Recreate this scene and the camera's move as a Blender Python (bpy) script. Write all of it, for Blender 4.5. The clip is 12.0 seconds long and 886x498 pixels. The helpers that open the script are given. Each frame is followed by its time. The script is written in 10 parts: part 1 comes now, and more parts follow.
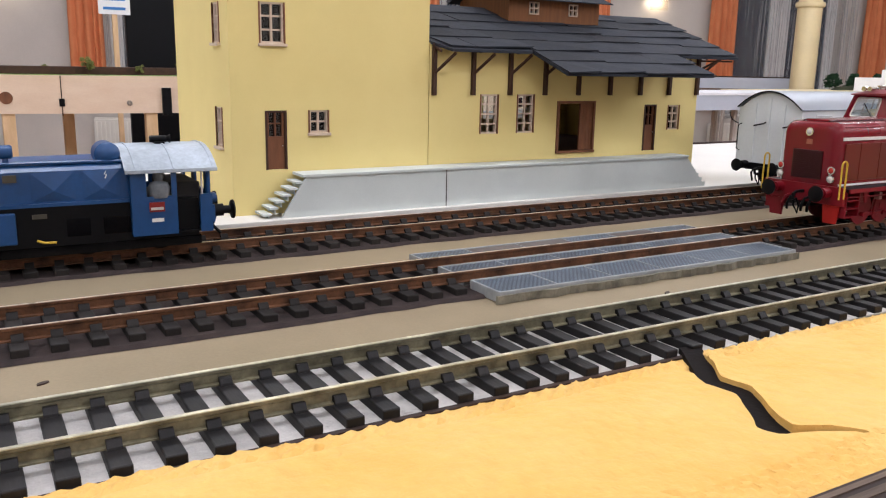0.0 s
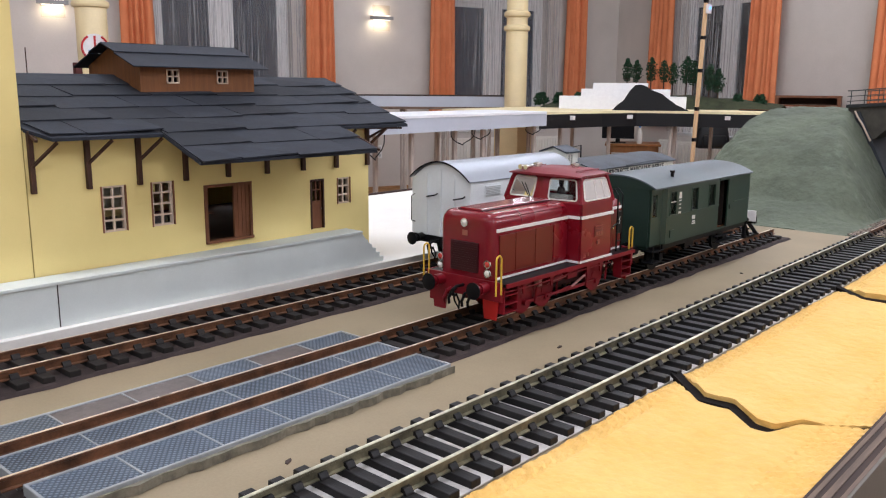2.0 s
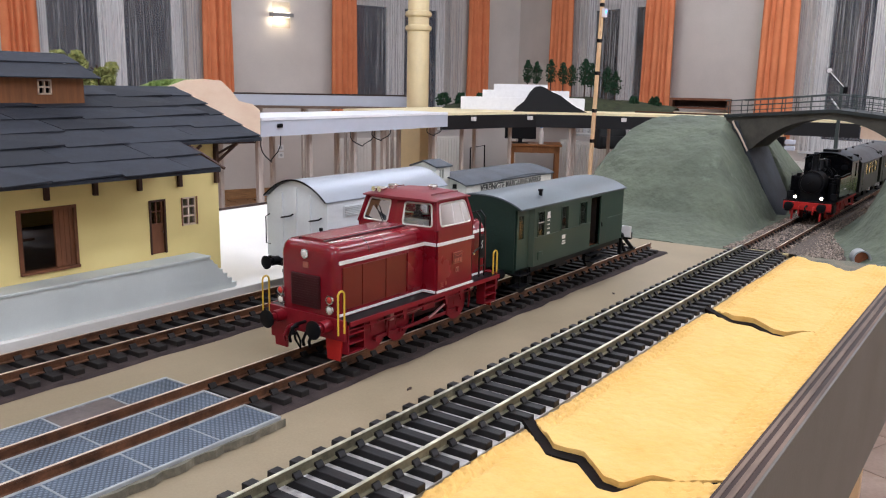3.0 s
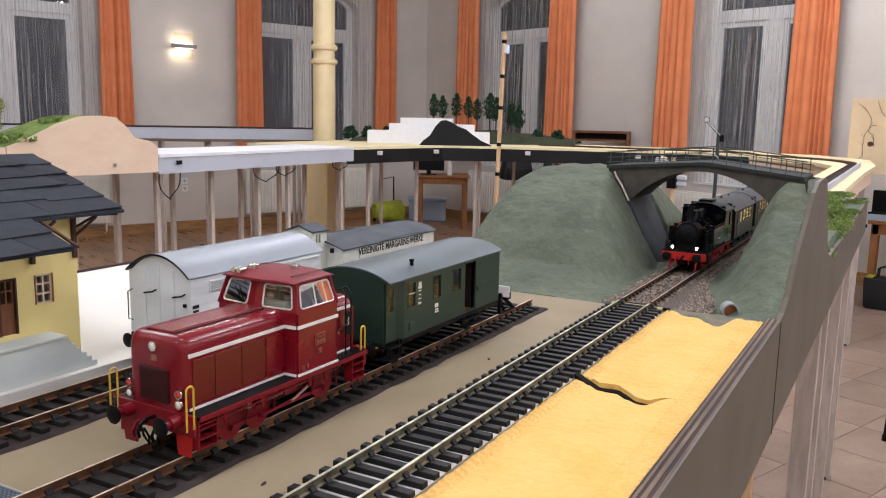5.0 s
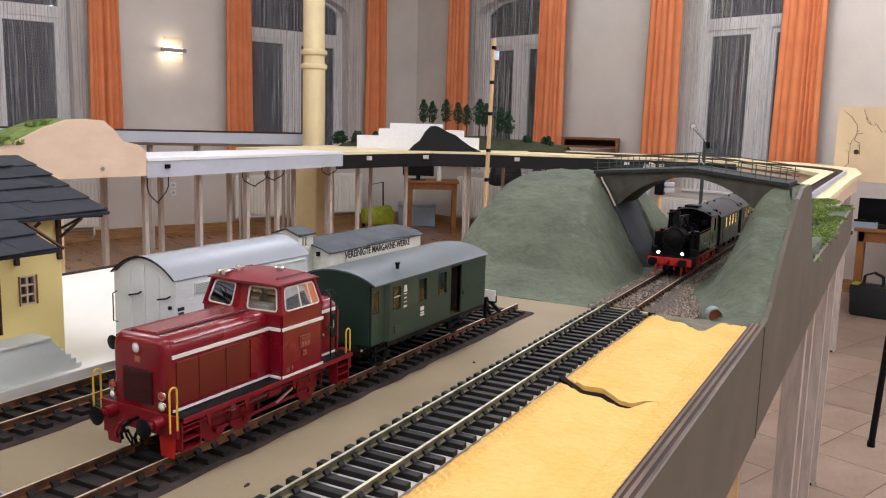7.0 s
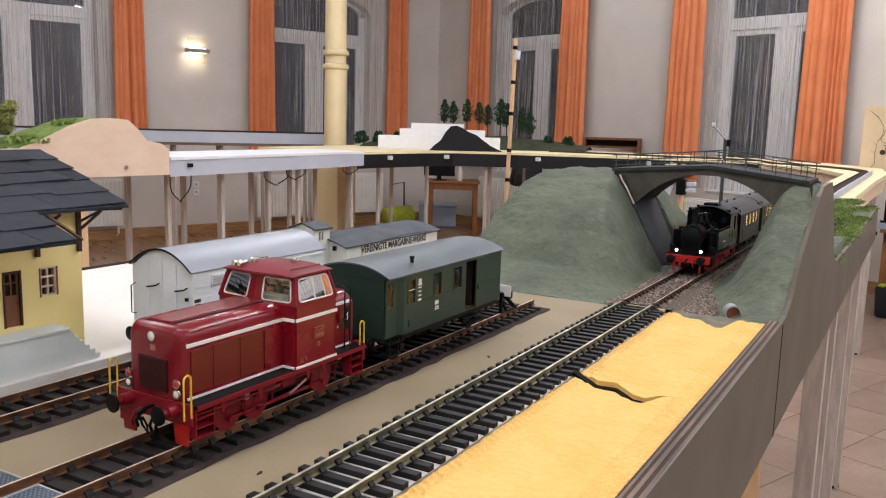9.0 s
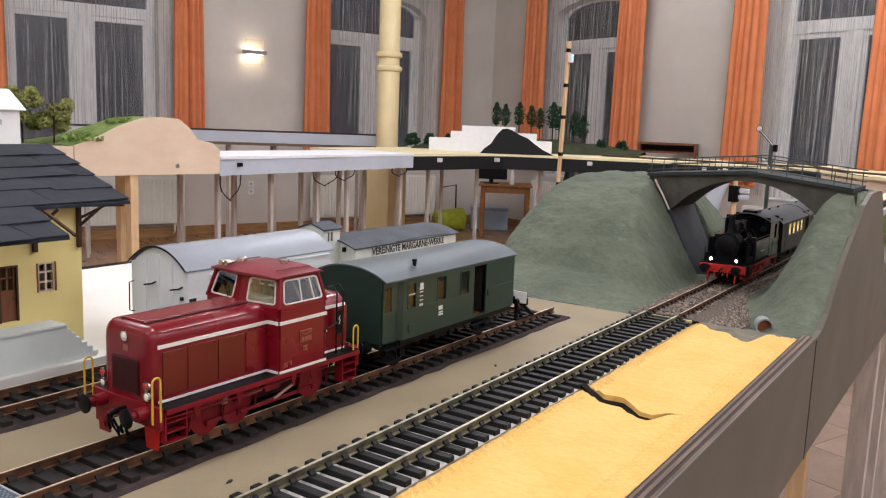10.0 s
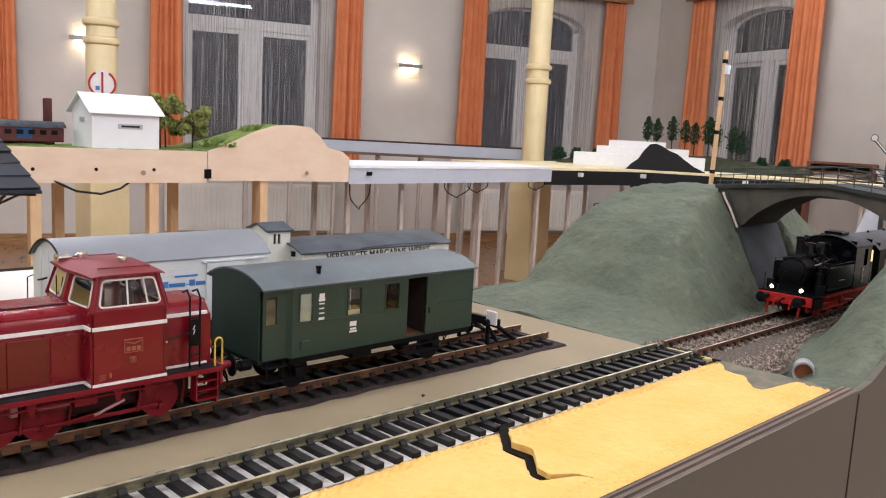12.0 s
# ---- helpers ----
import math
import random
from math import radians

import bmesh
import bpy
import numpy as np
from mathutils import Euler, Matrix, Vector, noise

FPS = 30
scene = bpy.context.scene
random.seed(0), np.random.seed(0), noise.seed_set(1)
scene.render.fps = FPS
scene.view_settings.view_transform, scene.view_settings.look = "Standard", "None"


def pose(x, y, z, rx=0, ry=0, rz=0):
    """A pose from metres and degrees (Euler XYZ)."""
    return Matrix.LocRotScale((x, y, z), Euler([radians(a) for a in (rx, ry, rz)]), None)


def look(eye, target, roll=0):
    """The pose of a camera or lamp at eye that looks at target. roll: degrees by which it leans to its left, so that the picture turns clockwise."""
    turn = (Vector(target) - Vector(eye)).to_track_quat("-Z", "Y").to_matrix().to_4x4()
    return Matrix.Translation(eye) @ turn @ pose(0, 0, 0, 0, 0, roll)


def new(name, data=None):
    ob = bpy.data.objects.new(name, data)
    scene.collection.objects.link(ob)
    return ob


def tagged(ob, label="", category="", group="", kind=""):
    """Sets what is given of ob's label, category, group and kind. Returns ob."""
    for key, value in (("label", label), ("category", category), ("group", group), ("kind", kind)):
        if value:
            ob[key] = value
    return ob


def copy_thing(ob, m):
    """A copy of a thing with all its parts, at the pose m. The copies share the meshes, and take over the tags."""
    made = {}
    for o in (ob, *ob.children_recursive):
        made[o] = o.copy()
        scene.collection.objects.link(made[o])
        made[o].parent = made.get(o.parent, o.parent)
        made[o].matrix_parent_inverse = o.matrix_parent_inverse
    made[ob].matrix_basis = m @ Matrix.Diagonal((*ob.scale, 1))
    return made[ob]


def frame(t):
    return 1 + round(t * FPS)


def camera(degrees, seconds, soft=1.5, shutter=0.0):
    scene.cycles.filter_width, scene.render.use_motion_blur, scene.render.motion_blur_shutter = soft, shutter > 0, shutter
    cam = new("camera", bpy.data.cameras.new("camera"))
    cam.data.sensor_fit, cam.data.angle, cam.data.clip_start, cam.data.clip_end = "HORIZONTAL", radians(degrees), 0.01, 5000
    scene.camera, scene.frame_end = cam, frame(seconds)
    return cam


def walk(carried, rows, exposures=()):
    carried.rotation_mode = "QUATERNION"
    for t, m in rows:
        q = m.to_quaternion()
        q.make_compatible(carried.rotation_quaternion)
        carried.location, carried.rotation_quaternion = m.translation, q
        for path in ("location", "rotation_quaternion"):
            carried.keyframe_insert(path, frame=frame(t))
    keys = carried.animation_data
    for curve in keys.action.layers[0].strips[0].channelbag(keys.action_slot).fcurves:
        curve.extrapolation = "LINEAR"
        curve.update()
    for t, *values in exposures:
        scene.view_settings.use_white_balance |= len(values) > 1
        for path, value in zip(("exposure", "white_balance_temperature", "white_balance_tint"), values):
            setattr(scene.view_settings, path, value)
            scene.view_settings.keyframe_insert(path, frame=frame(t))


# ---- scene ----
cam = camera(56.4, 12.0, soft=1.15)
PATH = [
    (0, (0.173, 0.019, 0.161), (1.169, 1.7, -0.268), 1.1),
    (0.5, (0.216, 0.023, 0.185), (1.36, 1.613, -0.219), 0.8),
    (1, (0.254, 0.044, 0.208), (1.52, 1.542, -0.18), 0.4),
    (1.5, (0.289, 0.052, 0.223), (1.662, 1.455, -0.16), 0.3),
    (2, (0.328, 0.058, 0.229), (1.792, 1.363, -0.158), 0.5),
    (2.5, (0.38, 0.062, 0.23), (1.92, 1.276, -0.162), 0.8),
    (3, (0.416, 0.058, 0.246), (2.017, 1.191, -0.142), 1.1),
    (3.5, (0.425, 0.055, 0.271), (2.073, 1.126, -0.103), 1.3),
    (5.3, (0.456, 0.022, 0.294), (2.185, 0.978, -0.018), 1.3),
    (5.5, (0.457, 0.021, 0.292), (2.189, 0.973, -0.018), 1.4),
    (6, (0.461, 0.019, 0.291), (2.197, 0.963, -0.015), 1.6),
    (6.5, (0.455, 0.02, 0.292), (2.193, 0.963, -0.012), 1.6),
    (8.5, (0.449, 0.015, 0.288), (2.173, 0.982, -0.014), 1.5),
    (9, (0.452, 0.011, 0.285), (2.164, 1.0, -0.018), 1.6),
    (9.5, (0.469, 0.001, 0.285), (2.154, 1.035, -0.017), 1.8),
    (10, (0.512, -0.019, 0.282), (2.154, 1.082, -0.018), 2.2),
    (10.5, (0.571, -0.065, 0.275), (2.156, 1.119, -0.022), 2.5),
    (11, (0.635, -0.11, 0.265), (2.154, 1.156, -0.031), 2.7),
    (11.5, (0.711, -0.118, 0.265), (2.167, 1.222, -0.029), 2.9),
    (12, (0.78, -0.131, 0.266), (2.17, 1.28, -0.015), 3.0),
]
walk(cam, [(t, look(eye, target, roll)) for t, eye, target, roll in PATH], exposures=[(0.0, -0.10, 6250, 10), (1.5, -0.08, 6150, 10), (2.5, -0.02, 6000, 10), (3.5, -0.01, 5950, 10), (6.0, -0.06, 6420, 10), (9.5, -0.06, 6420, 10), (12.0, 0.04, 6380, 10)])

# ---- world and light: an evening hall, dark outside, lit by rows of ceiling tubes ----
FLOOR, CEIL = -1.28, 3.15
night = bpy.data.worlds.new("night")
night.use_nodes = True
night.node_tree.nodes["Background"].inputs[0].default_value = (0.010, 0.013, 0.022, 1)
night.node_tree.nodes["Background"].inputs[1].default_value = 1.0
scene.world = night
HALL = Matrix.Translation((12.07, 6.90, 0)) @ pose(0, 0, 0, 0, 0, -21)   # the hall's far corner; -x along the sconce wall, -y along the window wall
TUBE_POWER = 37


# ---- materials ----
def mat(name, c, rough=0.6, metal=0.0, var=0.18, scale=30.0, bump=0.15, bscale=300.0, c2=None, spec=0.3, coat=0.0, wear=None, stretch=(1, 1, 1), island=0.0, detail=6.0, grains=0.0):
    m = bpy.data.materials.new(name)
    m.use_nodes = True
    n, l = m.node_tree.nodes, m.node_tree.links
    b = n["Principled BSDF"]
    b.inputs["Metallic"].default_value, b.inputs["Specular IOR Level"].default_value = metal, spec
    b.inputs["Coat Weight"].default_value, b.inputs["Coat Roughness"].default_value = coat, 0.12
    co = n.new("ShaderNodeTexCoord")
    mp = n.new("ShaderNodeMapping")
    mp.inputs["Scale"].default_value = stretch
    l.new(co.outputs["Object"], mp.inputs["Vector"])
    big = n.new("ShaderNodeTexNoise")
    big.inputs["Scale"].default_value, big.inputs["Detail"].default_value, big.inputs["Roughness"].default_value = scale, detail, 0.6
    fine = n.new("ShaderNodeTexNoise")
    fine.inputs["Scale"].default_value, fine.inputs["Detail"].default_value = bscale, 4
    l.new(mp.outputs["Vector"], big.inputs["Vector"])
    l.new(mp.outputs["Vector"], fine.inputs["Vector"])
    if c2 is None:
        c2 = tuple(v * (1 - 2.2 * var) for v in c)
    ramp = n.new("ShaderNodeValToRGB")
    ramp.color_ramp.elements[0].position, ramp.color_ramp.elements[1].position = 0.32, 0.66
    ramp.color_ramp.elements[0].color, ramp.color_ramp.elements[1].color = (*c2, 1), (*c, 1)
    l.new(big.outputs["Fac"], ramp.inputs["Fac"])
    col = ramp.outputs["Color"]
    g = n.new("ShaderNodeMix")
    g.data_type, g.blend_type = "RGBA", "MULTIPLY"
    g.inputs["Factor"].default_value = min(1.0, var * 1.6)
    l.new(col, g.inputs["A"])
    l.new(fine.outputs["Color"], g.inputs["B"])
    gr = n.new("ShaderNodeHueSaturation")
    gr.inputs["Saturation"].default_value, gr.inputs["Value"].default_value = 0.0, 1.9
    l.new(fine.outputs["Color"], gr.inputs["Color"])
    l.new(gr.outputs["Color"], g.inputs["B"])
    col = g.outputs["Result"]
    if island or grains:
        info = n.new("ShaderNodeNewGeometry" if grains else "ShaderNodeObjectInfo")
        mul = n.new("ShaderNodeMapRange")
        k = grains or island
        mul.inputs["To Min"].default_value, mul.inputs["To Max"].default_value = 1 - k, 1 + k
        l.new(info.outputs["Random Per Island" if grains else "Random"], mul.inputs["Value"])
        hs = n.new("ShaderNodeHueSaturation")
        l.new(col, hs.inputs["Color"])
        l.new(mul.outputs["Result"], hs.inputs["Value"])
        col = hs.outputs["Color"]
    if wear:
        wn = n.new("ShaderNodeTexNoise")
        wn.inputs["Scale"].default_value, wn.inputs["Detail"].default_value, wn.inputs["Roughness"].default_value = wear[1], 8, 0.7
        l.new(mp.outputs["Vector"], wn.inputs["Vector"])
        wr = n.new("ShaderNodeValToRGB")
        wr.color_ramp.elements[0].position, wr.color_ramp.elements[1].position = wear[2], wear[2] + 0.12
        l.new(wn.outputs["Fac"], wr.inputs["Fac"])
        wm = n.new("ShaderNodeMix")
        wm.data_type = "RGBA"
        l.new(wr.outputs["Color"], wm.inputs["Factor"])
        l.new(col, wm.inputs["A"])
        wm.inputs["B"].default_value = (*wear[0], 1)
        col = wm.outputs["Result"]
    l.new(col, b.inputs["Base Color"])
    rr = n.new("ShaderNodeMapRange")
    rr.inputs["To Min"].default_value, rr.inputs["To Max"].default_value = max(0.03, rough - 0.12), min(1.0, rough + 0.12)
    l.new(big.outputs["Fac"], rr.inputs["Value"])
    l.new(rr.outputs["Result"], b.inputs["Roughness"])
    if bump:
        bp = n.new("ShaderNodeBump")
        bp.inputs["Strength"].default_value, bp.inputs["Distance"].default_value = bump, 0.4 / bscale
        l.new(fine.outputs["Fac"], bp.inputs["Height"])
        l.new(bp.outputs["Normal"], b.inputs["Normal"])
    return m


def glow(name, c, strength):
    m = bpy.data.materials.new(name)
    m.use_nodes = True
    b = m.node_tree.nodes["Principled BSDF"]
    b.inputs["Base Color"].default_value, b.inputs["Emission Color"].default_value = (*c, 1), (*c, 1)
    b.inputs["Emission Strength"].default_value = strength
    return m


def glass(name, c=(0.9, 0.95, 0.95), rough=0.02, thin=0.12):
    m = bpy.data.materials.new(name)
    m.use_nodes = True
    n, l = m.node_tree.nodes, m.node_tree.links
    n.remove(n["Principled BSDF"])
    t, s, x, f = (n.new("ShaderNodeBsdf" + k) if k in ("Transparent", "Glossy") else n.new("ShaderNode" + k) for k in ("Transparent", "Glossy", "MixShader", "Fresnel"))
    t.inputs["Color"].default_value = (*c, 1)
    s.inputs["Roughness"].default_value = rough
    f.inputs["IOR"].default_value = 1.5
    l.new(f.outputs[0], x.inputs[0])
    l.new(t.outputs[0], x.inputs[1])
    l.new(s.outputs[0], x.inputs[2])
    l.new(x.outputs[0], n["Material Output"].inputs[0])
    return m


M = {}
M["plaster"] = mat("hall_plaster", (0.65, 0.60, 0.545), 0.85, var=0.06, scale=1.2, bump=0.08, bscale=60)
M["ceiling"] = mat("ceiling_paint", (0.82, 0.80, 0.76), 0.9, var=0.03, scale=1, bump=0.03, bscale=40)
M["cream"] = mat("cream_enamel", (0.78, 0.64, 0.36), 0.4, var=0.06, scale=3, bump=0.05, bscale=60, spec=0.5)
M["orange"] = mat("orange_curtain", (0.72, 0.255, 0.112), 0.85, var=0.10, scale=4, bump=0.2, bscale=500, c2=(0.63, 0.20, 0.082))
M["white_paint"] = mat("white_paint", (0.80, 0.79, 0.77), 0.45, var=0.05, scale=4, bump=0.05, bscale=80)
M["radiator"] = mat("radiator_enamel", (0.80, 0.77, 0.70), 0.4, var=0.04, scale=3, bump=0.03, bscale=60)
M["skirting"] = mat("oak_skirting", (0.42, 0.23, 0.10), 0.45, var=0.2, scale=6, bump=0.1, bscale=60, stretch=(1, 1, 8))
M["parquet"] = mat("parquet_brown", (0.38, 0.20, 0.09), 0.3, var=0.25, scale=2.5, bump=0.05, bscale=60, stretch=(6, 1, 1), spec=0.5)
M["tile"] = mat("floor_tile", (0.33, 0.245, 0.19), 0.38, var=0.22, scale=3.5, bump=0.05, bscale=60, island=0.14, c2=(0.22, 0.15, 0.11), wear=((0.40, 0.33, 0.27), 6, 0.60), spec=0.5)
M["grout"] = mat("grout", (0.30, 0.24, 0.20), 0.9, var=0.1, scale=10)
M["pine"] = mat("pine_wood", (0.72, 0.50, 0.29), 0.55, var=0.12, scale=8, bump=0.1, bscale=120, stretch=(6, 6, 1), c2=(0.60, 0.39, 0.20))
M["old_wood"] = mat("grey_leg_wood", (0.54, 0.47, 0.41), 0.6, var=0.14, scale=8, bump=0.1, bscale=120, stretch=(6, 6, 1))
M["plywood"] = mat("birch_plywood", (0.76, 0.60, 0.45), 0.55, var=0.07, scale=5, bump=0.06, bscale=90, stretch=(1, 6, 3), c2=(0.70, 0.52, 0.37), wear=((0.60, 0.42, 0.28), 7, 0.68))
M["ply_edge"] = mat("ply_edge_grey", (0.21, 0.145, 0.105), 0.7, var=0.3, scale=60, bump=0.3, bscale=300, stretch=(0.1, 1, 1))
M["ply_dark"] = mat("ply_edge_dark", (0.055, 0.031, 0.023), 0.7, var=0.3, scale=60, bump=0.25, bscale=300, stretch=(0.1, 1, 1))
M["panel"] = mat("olive_grey_panel", (0.112, 0.098, 0.074), 0.45, var=0.06, scale=6, bump=0.06, bscale=200)
M["board"] = mat("olive_brown_board", (0.285, 0.225, 0.142), 0.7, var=0.10, scale=9, bump=0.12, bscale=500, c2=(0.235, 0.185, 0.113), wear=((0.20, 0.155, 0.10), 5, 0.66))
M["foam"] = mat("yellow_foam", (0.725, 0.470, 0.150), 0.78, var=0.09, scale=16, bump=0.8, bscale=110, c2=(0.70, 0.405, 0.098), wear=((0.72, 0.33, 0.045), 9.0, 0.71))
M["foam_cut"] = mat("foam_cut_orange", (0.80, 0.40, 0.05), 0.8, var=0.1, scale=30)
M["slate"] = mat("dark_slate_paint", (0.011, 0.007, 0.006), 0.8, var=0.35, scale=60, bump=0.2, spec=0.1, wear=((0.10, 0.09, 0.09), 60, 0.68))
M["white_bed"] = mat("white_underlay", (0.56, 0.53, 0.50), 0.85, var=0.15, scale=40, bump=0.5, bscale=500, wear=((0.22, 0.20, 0.19), 45, 0.58))
# near-black that paints the dark look of the sleeper gaps
M["gap_dark"] = mat("sleeper_gap_dark", (0.018, 0.017, 0.018), 0.95, var=0.4, scale=50, bump=0.4, bscale=700, spec=0.1, wear=((0.30, 0.28, 0.27), 32, 0.66))
M["bed_brown"] = mat("brown_track_bed", (0.048, 0.034, 0.031), 0.9, var=0.25, scale=60, bump=0.4, bscale=900, spec=0.2)
M["sleeper"] = mat("brown_sleeper", (0.018, 0.014, 0.012), 0.75, var=0.25, scale=60, bump=0.25, bscale=500, island=0.3, stretch=(1, 0.15, 1), spec=0.3)
M["sleeper_black"] = mat("black_plastic_sleeper", (0.013, 0.011, 0.011), 0.55, var=0.35, scale=60, bump=0.25, bscale=700, island=0.4, stretch=(1, 0.15, 1), spec=0.3)
M["rust"] = mat("rusty_rail", (0.165, 0.072, 0.034), 0.6, metal=0.2, var=0.35, scale=50, bump=0.15, bscale=600)
M["rail_head"] = mat("bright_rail_head", (0.86, 0.72, 0.56), 0.30, metal=0.5, var=0.15, scale=40, bump=0.02)
# brass of the rail web, darker and duller than the head
M["brass_web"] = mat("dark_web_brass", (0.25, 0.225, 0.145), 0.45, metal=0.5, var=0.3, scale=60)
M["brass"] = mat("nickel_brass_rail", (0.70, 0.68, 0.52), 0.36, metal=0.6, var=0.22, scale=60, bump=0.05)
M["station"] = mat("yellow_station_render", (0.80, 0.66, 0.28), 0.8, var=0.03, scale=12, bump=0.10, bscale=900, c2=(0.76, 0.62, 0.255))
M["platform"] = mat("pale_grey_platform", (0.64, 0.68, 0.65), 0.7, var=0.05, scale=14, bump=0.06, bscale=700)
M["white_board"] = mat("white_base_board", (0.74, 0.71, 0.65), 0.6, var=0.04, scale=9, bump=0.05, bscale=300)
M["shingle"] = mat("dark_slate_felt", (0.021, 0.024, 0.032), 0.8, var=0.2, scale=80, bump=0.6, bscale=1600, island=0.3, spec=0.3)
M["wood_brown"] = mat("stained_brown_timber", (0.22, 0.088, 0.04), 0.6, var=0.2, scale=60, bump=0.15, bscale=500, stretch=(1, 1, 0.2))
M["wood_dark"] = mat("dark_timber", (0.070, 0.032, 0.018), 0.6, var=0.2, scale=60, bump=0.15, bscale=500)
M["cladding"] = mat("brown_cladding", (0.21, 0.085, 0.03), 0.65, var=0.15, scale=60, bump=0.2, bscale=600, stretch=(4, 4, 0.3))
M["frame_pale"] = mat("pale_window_frame", (0.66, 0.52, 0.40), 0.6, var=0.06, scale=50)
# near-black: the shade of unlit rooms and compartments, put into the colour
M["dark_in"] = mat("unlit_room_dark", (0.02, 0.012, 0.009), 0.9, var=0.1)
M["hill"] = mat("green_plaster_hill", (0.132, 0.150, 0.106), 0.9, var=0.18, scale=9, bump=1.0, bscale=75, c2=(0.086, 0.101, 0.072), wear=((0.165, 0.19, 0.14), 14, 0.58))
M["rock_dark"] = mat("dark_abutment", (0.050, 0.056, 0.064), 0.75, var=0.25, scale=22, bump=0.3, bscale=300)
M["concrete"] = mat("mossy_concrete", (0.072, 0.066, 0.052), 0.85, var=0.22, scale=35, bump=0.3, bscale=500)
M["deck"] = mat("bridge_deck_grey", (0.035, 0.040, 0.038), 0.8, var=0.2, scale=40, bump=0.3, bscale=500)
M["green_iron"] = mat("grey_green_railing", (0.055, 0.068, 0.062), 0.5, var=0.1, scale=60)
M["ballast"] = mat("ballast_stone", (0.32, 0.255, 0.205), 0.9, var=0.25, scale=200, bump=0.3, bscale=900, grains=0.6)
M["ballast_base"] = mat("ballast_ground", (0.15, 0.118, 0.094), 0.95, var=0.3, scale=300, bump=0.8, bscale=500)
M["joint_yellow"] = mat("pale_yellow_strip", (0.55, 0.47, 0.22), 0.7, var=0.25, scale=60, wear=((0.25, 0.22, 0.14), 70, 0.60))
M["pipe_in"] = mat("terracotta", (0.30, 0.09, 0.035), 0.6, var=0.2, scale=60)
M["red"] = mat("crimson_lacquer", (0.170, 0.004, 0.011), 0.25, var=0.06, scale=12, bump=0.02, bscale=300, coat=0.12, spec=0.35)
M["red_panel"] = mat("brick_red_panel", (0.135, 0.012, 0.008), 0.34, var=0.08, scale=15, bump=0.02, spec=0.4)
M["red_frame"] = mat("bright_red_frame", (0.19, 0.005, 0.012), 0.40, var=0.12, scale=30, bump=0.05)
M["red_steam"] = mat("vermilion_frame", (0.42, 0.016, 0.012), 0.45, var=0.1, scale=30)
M["white_line"] = mat("white_line_paint", (0.75, 0.72, 0.70), 0.5, var=0.04, scale=30)
M["yellow"] = mat("yellow_handrail", (0.62, 0.40, 0.04), 0.45, var=0.06, scale=30)
M["black"] = mat("satin_black", (0.004, 0.004, 0.005), 0.42, var=0.1, scale=30, bump=0.05, spec=0.14)
M["black_gloss"] = mat("black_lacquer", (0.003, 0.003, 0.004), 0.15, var=0.1, scale=20, bump=0.03, spec=0.20)
M["chrome"] = mat("bright_metal", (0.75, 0.73, 0.70), 0.2, metal=1.0, var=0.05, scale=30, bump=0)
M["dull_metal"] = mat("brushed_dull_metal", (0.30, 0.29, 0.28), 0.45, metal=0.6, var=0.08, scale=30, bump=0)
M["lamp_glass"] = mat("clear_lamp_glass", (0.70, 0.66, 0.60), 0.15, var=0.03, scale=20, bump=0)
M["lamp_red"] = mat("red_lamp_glass", (0.45, 0.04, 0.03), 0.15, var=0.03, scale=20, bump=0)
M["green"] = mat("bottle_green_lacquer", (0.014, 0.038, 0.026), 0.42, var=0.10, scale=14, bump=0.04, bscale=300, coat=0.1, spec=0.5)
M["grey_roof"] = mat("grey_carriage_roof", (0.088, 0.110, 0.120), 0.46, var=0.2, scale=14, bump=0.08, bscale=300, spec=0.4)
M["silver_roof"] = mat("silver_wagon_roof", (0.30, 0.32, 0.35), 0.42, metal=0.5, var=0.06, scale=12, bump=0.03, spec=0.5)
M["white_wagon"] = mat("white_wagon_paint", (0.74, 0.77, 0.77), 0.45, var=0.05, scale=16, bump=0.04)
M["cream_wagon"] = mat("cream_wagon_paint", (0.76, 0.76, 0.68), 0.6, var=0.12, scale=20, bump=0.08)
M["slate_roof"] = mat("slate_grey_roof", (0.066, 0.076, 0.090), 0.6, var=0.3, scale=30, bump=0.3, bscale=300, spec=0.25)
M["blue"] = mat("gentian_blue_lacquer", (0.010, 0.066, 0.205), 0.36, var=0.16, scale=18, bump=0.03, spec=0.5)
M["pale_roof"] = mat("pale_grey_cab_roof", (0.46, 0.52, 0.58), 0.5, var=0.2, scale=25, bump=0.05)
M["letter_white"] = mat("white_lettering", (0.72, 0.70, 0.66), 0.6, var=0.05, scale=60, bump=0)
M["letter_black"] = mat("black_lettering", (0.02, 0.02, 0.02), 0.6, var=0.05, scale=60, bump=0)
M["letter_blue"] = mat("blue_lettering", (0.05, 0.20, 0.50), 0.6, var=0.05, scale=60, bump=0)
M["bronze"] = mat("bronze_plate", (0.42, 0.14, 0.10), 0.4, metal=0.4, var=0.1, scale=60, bump=0)
M["shelf_cream"] = mat("curtained_glass_cream", (0.55, 0.49, 0.33), 0.5, var=0.08, scale=60, stretch=(8, 1, 1))
M["seat_dark"] = mat("cab_interior_dark", (0.035, 0.03, 0.028), 0.7, var=0.15)
M["cab_beige"] = mat("cab_interior_beige", (0.36, 0.33, 0.30), 0.7, var=0.15)
M["figure"] = mat("painted_figure", (0.12, 0.10, 0.10), 0.7, var=0.2, scale=90)
M["foliage"] = mat("tree_foliage", (0.020, 0.060, 0.025), 0.9, var=0.3, scale=60, bump=0.3, c2=(0.012, 0.035, 0.016))
